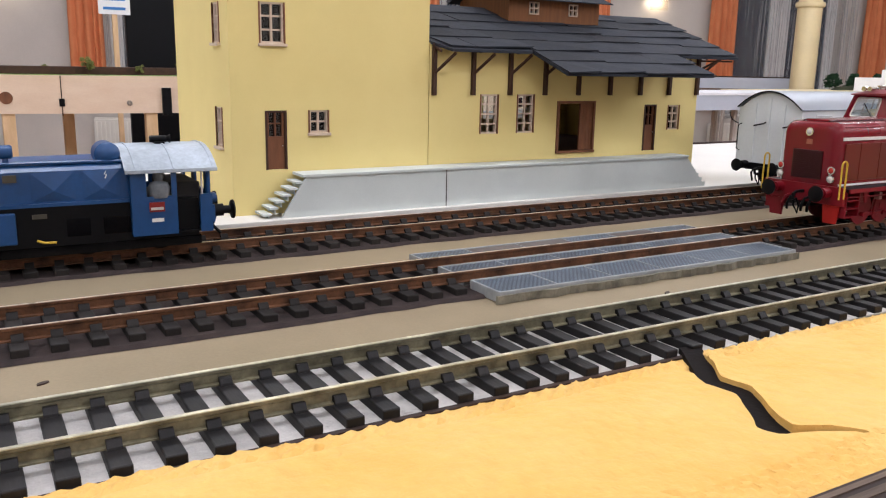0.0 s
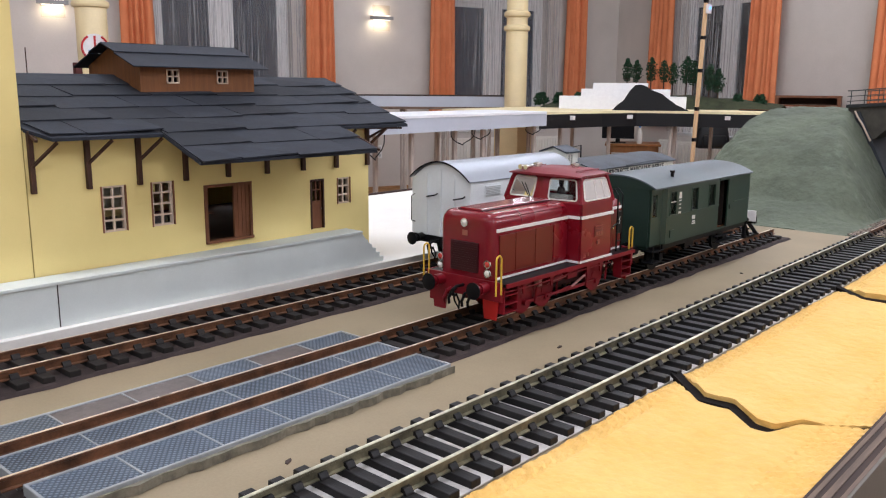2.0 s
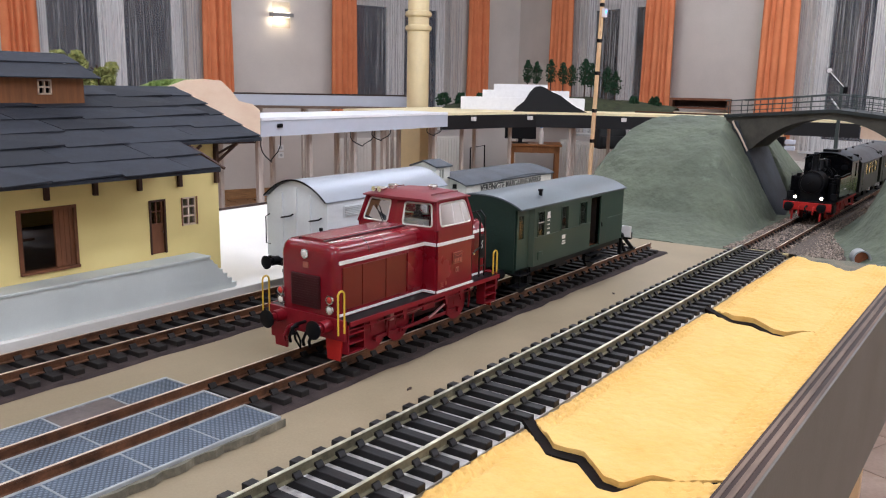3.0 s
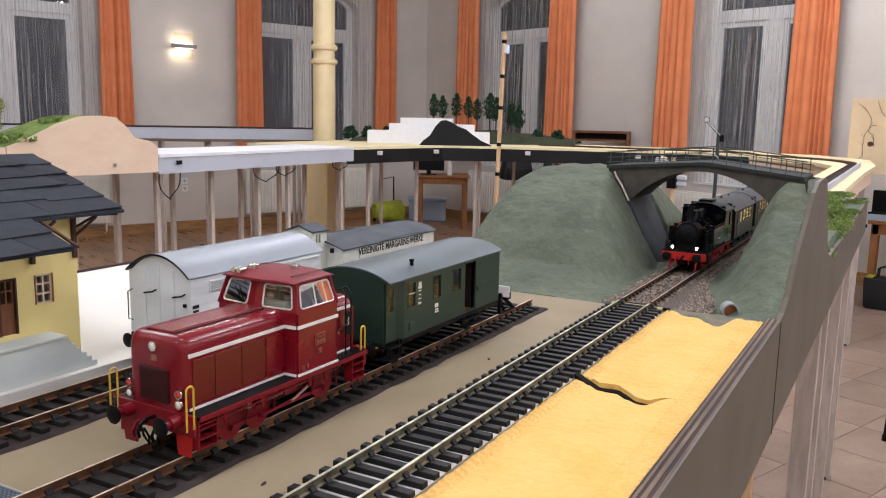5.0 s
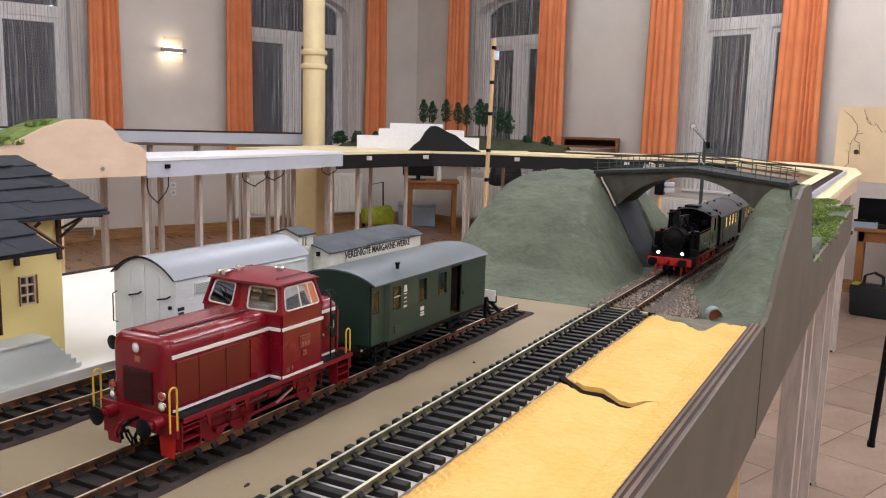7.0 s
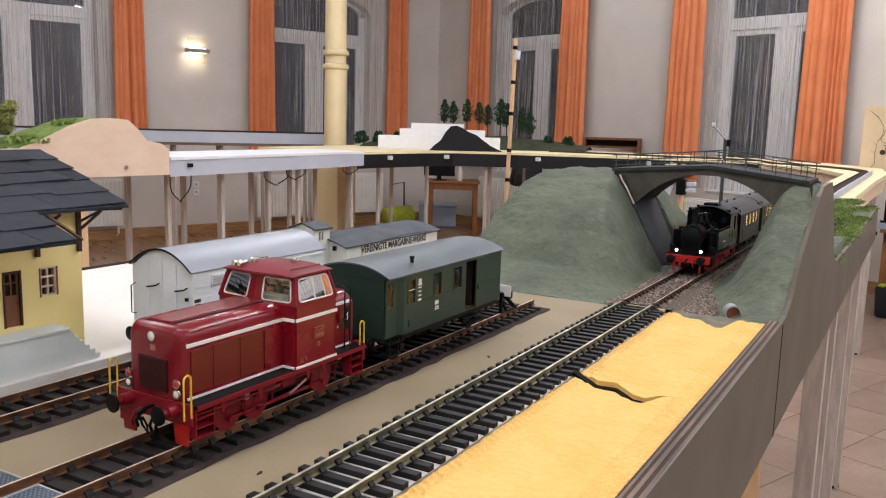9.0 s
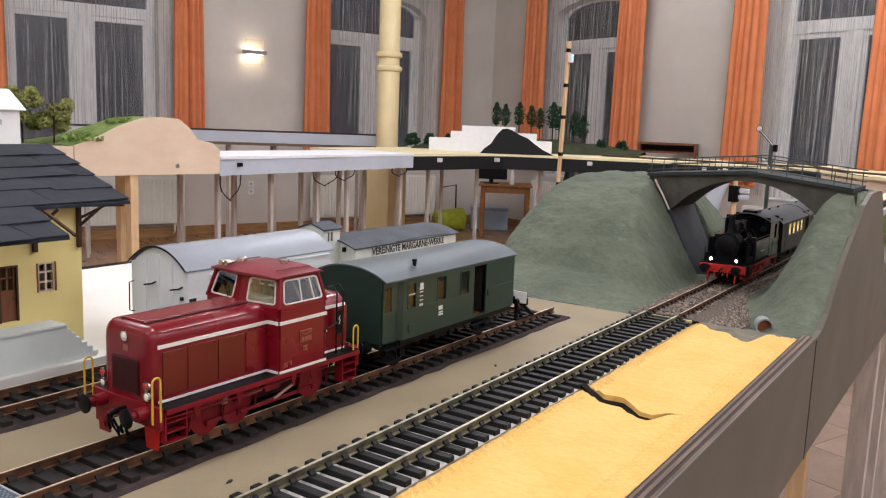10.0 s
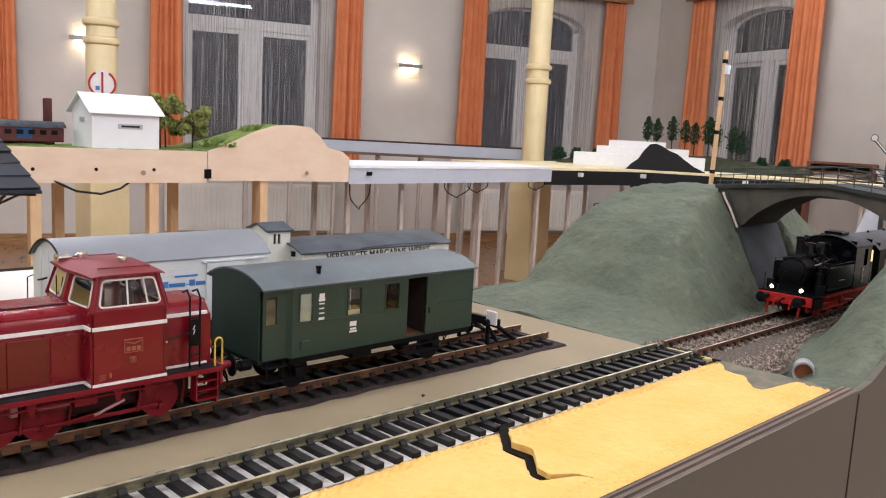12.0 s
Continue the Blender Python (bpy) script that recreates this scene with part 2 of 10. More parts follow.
M["foliage_light"] = mat("light_foliage", (0.32, 0.32, 0.10), 0.9, var=0.3, scale=30, bump=0.3, c2=(0.14, 0.16, 0.05))
M["grass"] = mat("model_grass", (0.24, 0.31, 0.08), 0.95, var=0.25, scale=20, bump=0.8, bscale=120, c2=(0.10, 0.16, 0.045))
M["moss"] = mat("dark_heath", (0.055, 0.065, 0.032), 0.95, var=0.25, scale=12, bump=0.8, bscale=90)
M["fascia_black"] = mat("black_fascia", (0.008, 0.008, 0.009), 0.6, var=0.1, scale=6, bump=0.1, bscale=60, spec=0.3)
M["fascia_white"] = mat("white_fascia", (0.50, 0.53, 0.59), 0.55, var=0.04, scale=4, bump=0.05, bscale=60)
M["styrofoam"] = mat("white_styrofoam", (0.86, 0.86, 0.88), 0.8, var=0.03, scale=30, bump=0.3, bscale=120)
M["cream_foam"] = mat("cream_foam_board", (0.86, 0.75, 0.47), 0.8, var=0.06, scale=6, bump=0.2, bscale=80)
M["cream_board"] = mat("cream_board", (0.72, 0.56, 0.36), 0.7, var=0.05, scale=5)
M["cable"] = mat("black_cable", (0.015, 0.015, 0.016), 0.5, var=0.1)
M["net"] = None
M["table_wood"] = mat("orange_table_wood", (0.30, 0.125, 0.04), 0.4, var=0.15, scale=5, stretch=(4, 1, 1))
M["crate_blue"] = mat("pale_blue_plastic", (0.38, 0.46, 0.56), 0.5, var=0.05, scale=6)
M["lime"] = mat("lime_fabric", (0.40, 0.46, 0.04), 0.8, var=0.15, scale=14)
M["bag"] = mat("black_bag_fabric", (0.012, 0.013, 0.013), 0.6, var=0.2, scale=20, bump=0.3, bscale=90)
M["sign_white"] = mat("sign_white", (0.80, 0.79, 0.77), 0.5, var=0.03)
M["sign_red"] = mat("sign_red", (0.50, 0.03, 0.03), 0.5, var=0.03)
M["bogie_maroon"] = mat("maroon_carriage", (0.10, 0.025, 0.022), 0.5, var=0.12)
M["glass"] = glass("clear_glass")
M["night_glass"] = glass("night_window_glass", (0.75, 0.8, 0.85))
M["warm_glow"] = glow("lit_carriage_window", (1.0, 0.70, 0.26), 1.5)
M["head_glow"] = glow("lit_headlamp", (1.0, 0.86, 0.62), 10.0)
M["sconce_glow"] = glow("lit_sconce_lamp", (1.0, 0.90, 0.74), 3.0)
M["sconce_dim"] = glass("frosted_sconce_glass", (0.93, 0.90, 0.84), 0.35)
M["tube_glow"] = glow("fluorescent_tube", (1.0, 0.96, 0.90), 9.0)
M["blue_led"] = glow("blue_led", (0.05, 0.25, 1.0), 4.0)


def net_curtain():
    m = bpy.data.materials.new("striped_net_curtain")
    m.use_nodes = True
    n, l = m.node_tree.nodes, m.node_tree.links
    b = n["Principled BSDF"]
    b.inputs["Base Color"].default_value, b.inputs["Roughness"].default_value = (0.42, 0.41, 0.41, 1), 0.9
    co, mp, no, rp = n.new("ShaderNodeTexCoord"), n.new("ShaderNodeMapping"), n.new("ShaderNodeTexNoise"), n.new("ShaderNodeMapRange")
    mp.inputs["Scale"].default_value = (1, 0.0, 0.012)
    no.inputs["Scale"].default_value, no.inputs["Detail"].default_value, no.inputs["Roughness"].default_value = 60, 6, 0.75
    l.new(co.outputs["Object"], mp.inputs["Vector"])
    l.new(mp.outputs["Vector"], no.inputs["Vector"])
    l.new(no.outputs["Fac"], rp.inputs["Value"])
    rp.inputs["From Min"].default_value, rp.inputs["From Max"].default_value = 0.47, 0.66
    rp.inputs["To Min"].default_value, rp.inputs["To Max"].default_value = 0.14, 0.72
    l.new(rp.outputs["Result"], b.inputs["Alpha"])
    return m


M["net"] = net_curtain()


# ---- building helpers ----
def bx(bm, x0, x1, y0, y1, z0, z1, bev=0.0):
    v = [bm.verts.new((x, y, z)) for x in (x0, x1) for y in (y0, y1) for z in (z0, z1)]
    f = [bm.faces.new([v[i] for i in q]) for q in ((0, 1, 3, 2), (4, 6, 7, 5), (0, 4, 5, 1), (2, 3, 7, 6), (0, 2, 6, 4), (1, 5, 7, 3))]
    if bev:
        e = list({e for q in f for e in q.edges})
        bmesh.ops.bevel(bm, geom=e, offset=bev, segments=2, profile=0.5, affect="EDGES")
    return bm


def tube(bm, p, q, r, seg=10, r2=None):
    p, q = Vector(p), Vector(q)
    d = q - p
    rot = d.to_track_quat("Z", "Y").to_matrix().to_4x4()
    bmesh.ops.create_cone(bm, cap_ends=True, segments=seg, radius1=r, radius2=r if r2 is None else r2, depth=d.length, matrix=Matrix.Translation((p + q) / 2) @ rot)
    return bm


def wire(bm, pts, r, seg=6):
    """A bent round bar through the points."""
    pts = [Vector(p) for p in pts]
    rings = []
    for i, p in enumerate(pts):
        d = (pts[min(i + 1, len(pts) - 1)] - pts[max(i - 1, 0)]).normalized()
        u = d.orthogonal().normalized()
        if rings:
            u = (last - d * last.dot(d)).normalized()
        last = u
        w = d.cross(u)
        rings.append([bm.verts.new(p + r * (math.cos(a) * u + math.sin(a) * w)) for a in (2 * math.pi * k / seg for k in range(seg))])
    for a, b in zip(rings, rings[1:]):
        for k in range(seg):
            bm.faces.new((a[k], a[(k + 1) % seg], b[(k + 1) % seg], b[k]))
    bm.faces.new(rings[0][::-1])
    bm.faces.new(rings[-1])
    return bm


def prism(bm, prof, a, b, axis="x"):
    """The outline prof, pushed from a to b. axis x: prof is (y, z); y: (x, z); z: (x, y)."""
    def at(u, v, w):
        return {"x": (w, u, v), "y": (u, w, v), "z": (u, v, w)}[axis]
    lo = [bm.verts.new(at(u, v, a)) for u, v in prof]
    hi = [bm.verts.new(at(u, v, b)) for u, v in prof]
    k = len(prof)
    for i in range(k):
        bm.faces.new((lo[i], lo[(i + 1) % k], hi[(i + 1) % k], hi[i]))
    bm.faces.new(lo[::-1])
    bm.faces.new(hi)
    return bm


def lathe(bm, prof, seg=24, m=Matrix()):
    """Turns (radius, z) pairs about z."""
    rings = [[bm.verts.new(m @ Vector((r * math.cos(2 * math.pi * k / seg), r * math.sin(2 * math.pi * k / seg), z))) for k in range(seg)] for r, z in prof]
    for a, b in zip(rings, rings[1:]):
        for k in range(seg):
            bm.faces.new((a[k], a[(k + 1) % seg], b[(k + 1) % seg], b[k]))
    bm.faces.new(rings[0][::-1])
    bm.faces.new(rings[-1])
    return bm


def mesh(name, bm, material, smooth=False):
    bmesh.ops.recalc_face_normals(bm, faces=bm.faces)
    me = bpy.data.meshes.new(name)
    bm.to_mesh(me)
    bm.free()
    me.materials.append(material)
    if smooth:
        me.polygons.foreach_set("use_smooth", [True] * len(me.polygons))
        me.set_sharp_from_angle(angle=radians(38))
    return me


def B():
    return bmesh.new()


def part(name, bm, material, parent, label="", smooth=False, m=None):
    ob = new(name, mesh(name, bm, material, smooth))
    ob.parent = parent
    if m is not None:
        ob.matrix_basis = m
    return tagged(ob, label)


def piece(name, me, parent, m):
    ob = new(name, me)
    ob.parent = parent
    ob.matrix_basis = m
    return ob


def thing(name, label, category, m=None, group="", kind=""):
    ob = new(name)
    ob.empty_display_size = 0.02
    if m is not None:
        ob.matrix_basis = m
    return tagged(ob, label, category, group, kind)


def solo(name, bm, material, label, category, m=None, group="", kind="", smooth=False):
    ob = new(name, mesh(name, bm, material, smooth))
    if m is not None:
        ob.matrix_basis = m
    return tagged(ob, label, category, group, kind)


def words(name, text, size, material, parent, m, label="", squeeze=1.0):
    cu = bpy.data.curves.new(name, "FONT")
    cu.body, cu.size, cu.align_x, cu.align_y, cu.extrude = text, size, "CENTER", "CENTER", 0.0002
    cu.offset = size * 0.022
    tmp = bpy.data.objects.new(name, cu)
    scene.collection.objects.link(tmp)
    me = bpy.data.meshes.new_from_object(tmp.evaluated_get(bpy.context.evaluated_depsgraph_get()))
    bpy.data.objects.remove(tmp)
    me.transform(Matrix.Diagonal((squeeze, 1, 1, 1)))
    me.materials.clear()
    me.materials.append(material)
    ob = new(name, me)
    ob.parent, ob.matrix_basis = parent, m
    return tagged(ob, label)


FRONT = pose(0, 0, 0, 90, 0, 0)   # writing that faces -y


# ---- the hall ----
WIN_TOP, RISE, SILL = 2.06, 0.26, -0.42           # crown of the arches, their rise, sill height
LEFT_C = [-14.0, -10.08, -6.10, -2.16]            # window centres along the sconce wall
RIGHT_C = [2.14, 5.80, 9.60, 13.2]                # and along the window wall
LEFT_DRAPES = [(-13.95, 1.29), (-10.02, 1.29), (-6.03, 1.285), (-2.03, 1.30)]   # centre and half width over the drapes
RIGHT_DRAPES = [(2.09, 1.15), (5.585, 1.04), (9.50, 1.10), (13.1, 1.10)]
WALL_T = 0.35


def wall_with_windows(name, centres, half, a, b, m):
    """A wall along local x from a to b, its inner face at y = 0, with arched openings through it."""
    bm = B()
    spring = WIN_TOP - RISE
    x = a
    for c in sorted(centres):
        bx(bm, x, c - half, 0, WALL_T, FLOOR, CEIL)
        bx(bm, c - half, c + half, 0, WALL_T, FLOOR, SILL)
        prof = [(c + half, CEIL), (c + half, spring)]
        for i in range(1, 13):
            t = math.pi * i / 12
            prof.append((c + half * math.cos(t), spring + (WIN_TOP - spring) * math.sin(t)))
        prof.append((c - half, CEIL))
        prism(bm, prof, 0, WALL_T, "y")
        x = c + half
    bx(bm, x, b, 0, WALL_T, FLOOR, CEIL)
    return solo(name, bm, M["plaster"], "pale pinkish plaster hall wall with tall arched windows", "wall", m, kind="structure")


def window(idx, c, m, half):
    """White double casement with a transom under an arched light, at the outer half of the wall."""
    w = thing("window_%d" % idx, "tall white arched casement window, dark night outside", "window", m @ pose(c, 0.2, 0), "hall windows", "structure")
    spring = WIN_TOP - RISE
    bm = B()
    for s in (-1, 1):
        bx(bm, s * half - (0.09 if s > 0 else 0), s * half + (0.09 if s < 0 else 0), -0.03, 0.03, SILL, spring + 0.05)
    bx(bm, -half + 0.09, half - 0.09, -0.03, 0.03, SILL, SILL + 0.1)
    for i in range(14):
        a0, a1 = math.pi * i / 14, math.pi * (i + 1) / 14
        prism(bm, [(r * k * math.cos(a), spring + (WIN_TOP - spring) * k * math.sin(a)) for r, k, a in ((half, 1, a0), (half, 1, a1), (half, 0.9, a1), (half, 0.9, a0))], -0.03, 0.03, "y")
    part("window_frame", bm, M["white_paint"], w)
    part("transom", bx(B(), -half + 0.09, half - 0.09, -0.045, 0.035, 1.40, 1.53), M["white_paint"], w)
    part("mullion", bx(B(), -0.10, 0.10, -0.04, 0.03, SILL + 0.1, 1.40), M["white_paint"], w)
    for s in (-1, 1):
        bm = B()
        x0, x1 = sorted((s * 0.10, s * (half - 0.09)))
        for a, b, c0, d in ((x0, x0 + 0.05, SILL + 0.1, 1.40), (x1 - 0.05, x1, SILL + 0.1, 1.40), (x0 + 0.05, x1 - 0.05, SILL + 0.1, SILL + 0.16), (x0 + 0.05, x1 - 0.05, 1.34, 1.40)):
            bx(bm, a, b, -0.02, 0.02, c0, d)
        part("casement", bm, M["white_paint"], w)
        ob = part("pane", bx(B(), x0 + 0.05, x1 - 0.05, -0.004, 0.004, SILL + 0.16, 1.34), M["night_glass"], w)
    bm = B()
    prof = [(-half * 0.9, 1.53), (half * 0.9, 1.53)] + [(half * 0.9 * math.cos(math.pi * i / 14), spring + (WIN_TOP - spring) * 0.9 * math.sin(math.pi * i / 14)) for i in range(15)]
    part("pane", prism(bm, prof, -0.004, 0.004, "y"), M["night_glass"], w)
    part("window_sill", bx(B(), -half, half, -0.2, -0.03, SILL - 0.03, SILL + 0.01, 0.008), M["white_paint"], w)
    return w


def wavy(x0, x1, z0, z1, depth, folds, seed, flare=0.0, lean=0.0):
    """A hanging cloth with folds, its top at z1."""
    rnd = random.Random(seed)
    bm, nx, nz = B(), folds * 6, 10
    ph = [rnd.uniform(-0.5, 0.5) for _ in range(folds + 2)]
    am = [rnd.uniform(0.6, 1.2) for _ in range(folds + 2)]
    grid = []
    for j in range(nz + 1):
        v = j / nz
        row = []
        for i in range(nx + 1):
            u = i / nx
            k = u * folds
            a = am[int(k)] * (1 - (k % 1)) + am[int(k) + 1] * (k % 1)
            p = ph[int(k)] * (1 - (k % 1)) + ph[int(k) + 1] * (k % 1)
            spread = 1 + flare * (1 - v)
            x = (x0 + x1) / 2 + (u - 0.5) * (x1 - x0) * spread + lean * (1 - v)
            row.append(bm.verts.new((x, depth * a * math.sin(2 * math.pi * k + p * (1.2 - v)) , z0 + (z1 - z0) * v)))
        grid.append(row)
    for a, b in zip(grid, grid[1:]):
        for i in range(nx):
            bm.faces.new((a[i], a[i + 1], b[i + 1], b[i]))
    return bm


def hanging(x0, x1, z0, z1, seed, flare):
    """One drape: pleats of uneven width and depth that open and wander on their way down."""
    rnd = random.Random(seed)
    n = 5 + seed % 3
    cuts = [0.0]
    for _ in range(n):
        cuts.append(cuts[-1] + rnd.uniform(0.6, 1.5))
    cuts = [c / cuts[-1] for c in cuts]
    deep = [rnd.uniform(0.35, 1.0) for _ in range(n)]
    sway = [rnd.uniform(-0.04, 0.04) for _ in range(n + 1)]
    bm, grid, per, nz = B(), [], 9, 16
    for j in range(nz + 1):
        v = j / nz
        row = []
        at = [c + w * math.sin(2.4 * (1 - v) + 3 * w) * (0 < i < n) for i, (c, w) in enumerate(zip(cuts, sway))]
        for i in range(n):
            for k in range(per + (i == n - 1)):
                u = k / per
                w = at[i] + (at[i + 1] - at[i]) * u
                x = (x0 + x1) / 2 + (w - 0.5) * (x1 - x0) * (1 + flare * (1 - v))
                y = 0.075 * deep[i] * (abs(math.sin(math.pi * u)) ** 0.8 - 0.5) * (0.75 + 0.35 * (1 - v)) + 0.006 * noise.noise((x * 9, v * 4, seed))
                row.append(bm.verts.new((x, -y, z0 + (z1 - z0) * v)))
        grid.append(row)
    for a, b in zip(grid, grid[1:]):
        for i in range(len(a) - 1):
            bm.faces.new((a[i], a[i + 1], b[i + 1], b[i]))
    return bm


def net(c, m, seed, half):
    return solo("net_curtain", wavy(-half, half, SILL + 0.04, 2.29, 0.02, 17, seed), M["net"], "sheer grey striped net curtain before a dark window", "curtain", m @ pose(c, -0.10, 0), "net curtains")


def dressing(c, m, seed, cw, wide):
    """Two orange drapes and the pelmet board of one window."""
    for s in (-1, 1):
        x = s * (cw - wide / 2)
        dr = thing("drape", "long orange curtain hanging in soft folds", "curtain", m @ pose(c, -0.17, 0), "orange drapes")
        part("heading_tape", wavy(x - wide / 2, x + wide / 2, 2.25, 2.31, 0.042, 7, seed + s), M["orange"], dr)
        part("hem", hanging(x - wide * 0.58, x + wide * 0.58, -0.30, -0.235, seed + s, 0.0), M["orange"], dr)
        ob = part("cloth", hanging(x - wide / 2, x + wide / 2, -0.28, 2.30, seed + s, 0.16), M["orange"], dr)
        mod = ob.modifiers.new("thick", "SOLIDIFY")
        mod.thickness = 0.005
        ob.data.polygons.foreach_set("use_smooth", [True] * len(ob.data.polygons))
    bm = bx(B(), -cw - 0.05, cw + 0.05, -0.26, -0.24, 2.24, 2.37, 0.004)
    bx(bm, -cw - 0.05, cw + 0.05, -0.24, 0.0, 2.35, 2.37)
    solo("pelmet", bm, M["skirting"], "brown wooden curtain pelmet board", "pelmet", m @ pose(c, 0, 0), "curtain pelmets")


LEFT, RIGHT = HALL, HALL @ pose(0, 0, 0, 0, 0, -90)
wall_with_windows("wall_north", LEFT_C, 0.85, -16.5, WALL_T, LEFT)
wall_with_windows("wall_east", RIGHT_C, 0.77, 0.0, 15.0, RIGHT)
for i, c in enumerate(LEFT_C):
    window(i + 1, c, LEFT, 0.85)
    net(c, LEFT, 10 + 3 * i, 0.98)
for i, c in enumerate(RIGHT_C):
    window(i + 5, c, RIGHT, 0.77)
    net(c, RIGHT, 40 + 3 * i, 0.82)
for i, (c, half) in enumerate(LEFT_DRAPES):
    dressing(c, LEFT, 10 + 3 * i, half, 0.35)
for i, (c, half) in enumerate(RIGHT_DRAPES):
    dressing(c, RIGHT, 40 + 3 * i, half, 0.44)
solo("wall_west", bx(B(), -16.85, -16.5, -15, WALL_T, FLOOR, CEIL), M["plaster"], "plain pale plaster hall wall", "wall", HALL, kind="structure")
solo("wall_south", bx(B(), -16.85, WALL_T, -15.35, -15, FLOOR, CEIL), M["plaster"], "plain pale plaster hall wall", "wall", HALL, kind="structure")
solo("ceiling", bx(B(), -16.85, WALL_T, -15.35, WALL_T, CEIL, CEIL + 0.2), M["ceiling"], "plain white hall ceiling", "ceiling", HALL, kind="structure")
solo("subfloor", bx(B(), -16.85, WALL_T, -15.35, WALL_T, FLOOR - 0.25, FLOOR - 0.012), M["grout"], "grey grout bed under the hall floor", "floor", HALL, kind="structure")
bm = B()
bx(bm, -16.5, 0, -0.025, 0, FLOOR, FLOOR + 0.13, 0.004)
solo("baseboard", bm, M["skirting"], "brown wooden skirting board along the wall", "skirting", HALL, kind="structure")
bm = B()
bx(bm, 0.025, 15, -0.025, 0, FLOOR, FLOOR + 0.13, 0.004)
solo("baseboard", bm, M["skirting"], "brown wooden skirting board along the wall", "skirting", RIGHT, kind="structure")
# brown boards in the far half of the hall
solo("parquet_floor", bx(B(), -16.5, 0, -5.6, 0, FLOOR - 0.012, FLOOR), M["parquet"], "glossy brown wooden floor", "floor", HALL, kind="structure")


def radiator(m, w):
    r = thing("radiator", "white ribbed panel radiator under a hall window", "radiator", m, "hall radiators")
    bm = bx(B(), -w / 2, w / 2, -0.10, -0.04, -1.10, -0.52, 0.006)
    part("panel", bm, M["radiator"], r)
    bm = B()
    k = int(w / 0.05)
    for i in range(k):
        x = -w / 2 + 0.025 + i * (w - 0.05) / (k - 1)
        bx(bm, x - 0.014, x + 0.014, -0.112, -0.10, -1.07, -0.55, 0.004)
    part("ribs", bm, M["radiator"], r)
    part("top_grille", bx(B(), -w / 2 + 0.01, w / 2 - 0.01, -0.095, -0.045, -0.519, -0.505), M["radiator"], r)
    for s in (-1, 1):
        part("bracket", bx(B(), s * w * 0.35 - 0.02, s * w * 0.35 + 0.02, -0.04, 0, -1.0, -0.6), M["white_paint"], r)
    part("pipe", wire(B(), [(w / 2 - 0.05, -0.07, -1.10), (w / 2 - 0.05, -0.07, -1.2), (w / 2 - 0.05, -0.01, -1.24)], 0.012), M["radiator"], r)
    return r


for c in LEFT_C:
    radiator(LEFT @ pose(c, -0.02, 0), 2.1)
for c in RIGHT_C[:2]:
    radiator(RIGHT @ pose(c, -0.02, 0), 1.9)


def sconce(m):
    s = thing("wall_sconce", "small square wall sconce with frosted glass, switched on", "wall lamp", m, "wall sconces")
    part("backplate", bx(B(), -0.05, 0.05, -0.02, 0, -0.04, 0.04, 0.004), M["chrome"], s)
    part("arm", bx(B(), -0.015, 0.015, -0.108, -0.02, -0.012, 0.012), M["chrome"], s)
    part("bar", bx(B(), -0.165, 0.165, -0.135, -0.108, -0.024, 0.024, 0.004), M["dull_metal"], s, "brushed metal bar")
    part("glass_shade", bx(B(), -0.125, 0.125, -0.104, -0.098, 0.028, 0.165, 0.001), M["sconce_dim"], s, "frosted glass plate")
    part("glass_shade", bx(B(), -0.125, 0.125, -0.104, -0.098, -0.165, -0.028, 0.001), M["sconce_dim"], s, "frosted glass plate")
    for d in (-1, 1):
        part("lamp_strip", bx(B(), -0.115, 0.115, -0.128, -0.112, min(d * 0.025, d * 0.032), max(d * 0.025, d * 0.032)), M["sconce_glow"], s, "glowing lamp strip")
        bulb = bpy.data.lights.new("sconce_light", "AREA")
        bulb.shape, bulb.size, bulb.size_y, bulb.energy, bulb.color = "RECTANGLE", 0.22, 0.04, 1.1 if d < 0 else 0.75, (1.0, 0.83, 0.62)
        ob = new("sconce_light", bulb)
        ob.matrix_basis = m @ pose(0, -0.06, d * 0.035, 18 if d < 0 else 162, 0, 0)
    return s


for x in (-12.0, -8.02, -4.05):
    sconce(LEFT @ pose(x, 0, 1.108))


def column(x, y):
    c = thing("cast_iron_column", "round cream-painted cast iron column with a double collar", "column", pose(x, y, 0), "hall columns", "structure")
    prof = [(0.150, FLOOR), (0.150, FLOOR + 0.02), (0.118, FLOOR + 0.05)]
    prof += [(0.118, 0.84), (0.112, 0.86), (0.112, CEIL)]
    part("shaft", lathe(B(), prof, 32), M["cream"], c, smooth=True)
    for z in (0.835, 0.98):
        part("collar", lathe(B(), [(0.111, z - 0.035), (0.135, z - 0.022), (0.142, z), (0.135, z + 0.022), (0.111, z + 0.035)], 32), M["cream"], c, smooth=True)
    part("base", bx(B(), -0.160, 0.160, -0.160, 0.160, FLOOR, -0.10, 0.012), M["cream"], c, "square boxed column base")
    return c


column(7.62, 5.53)
column(3.50, 6.62)


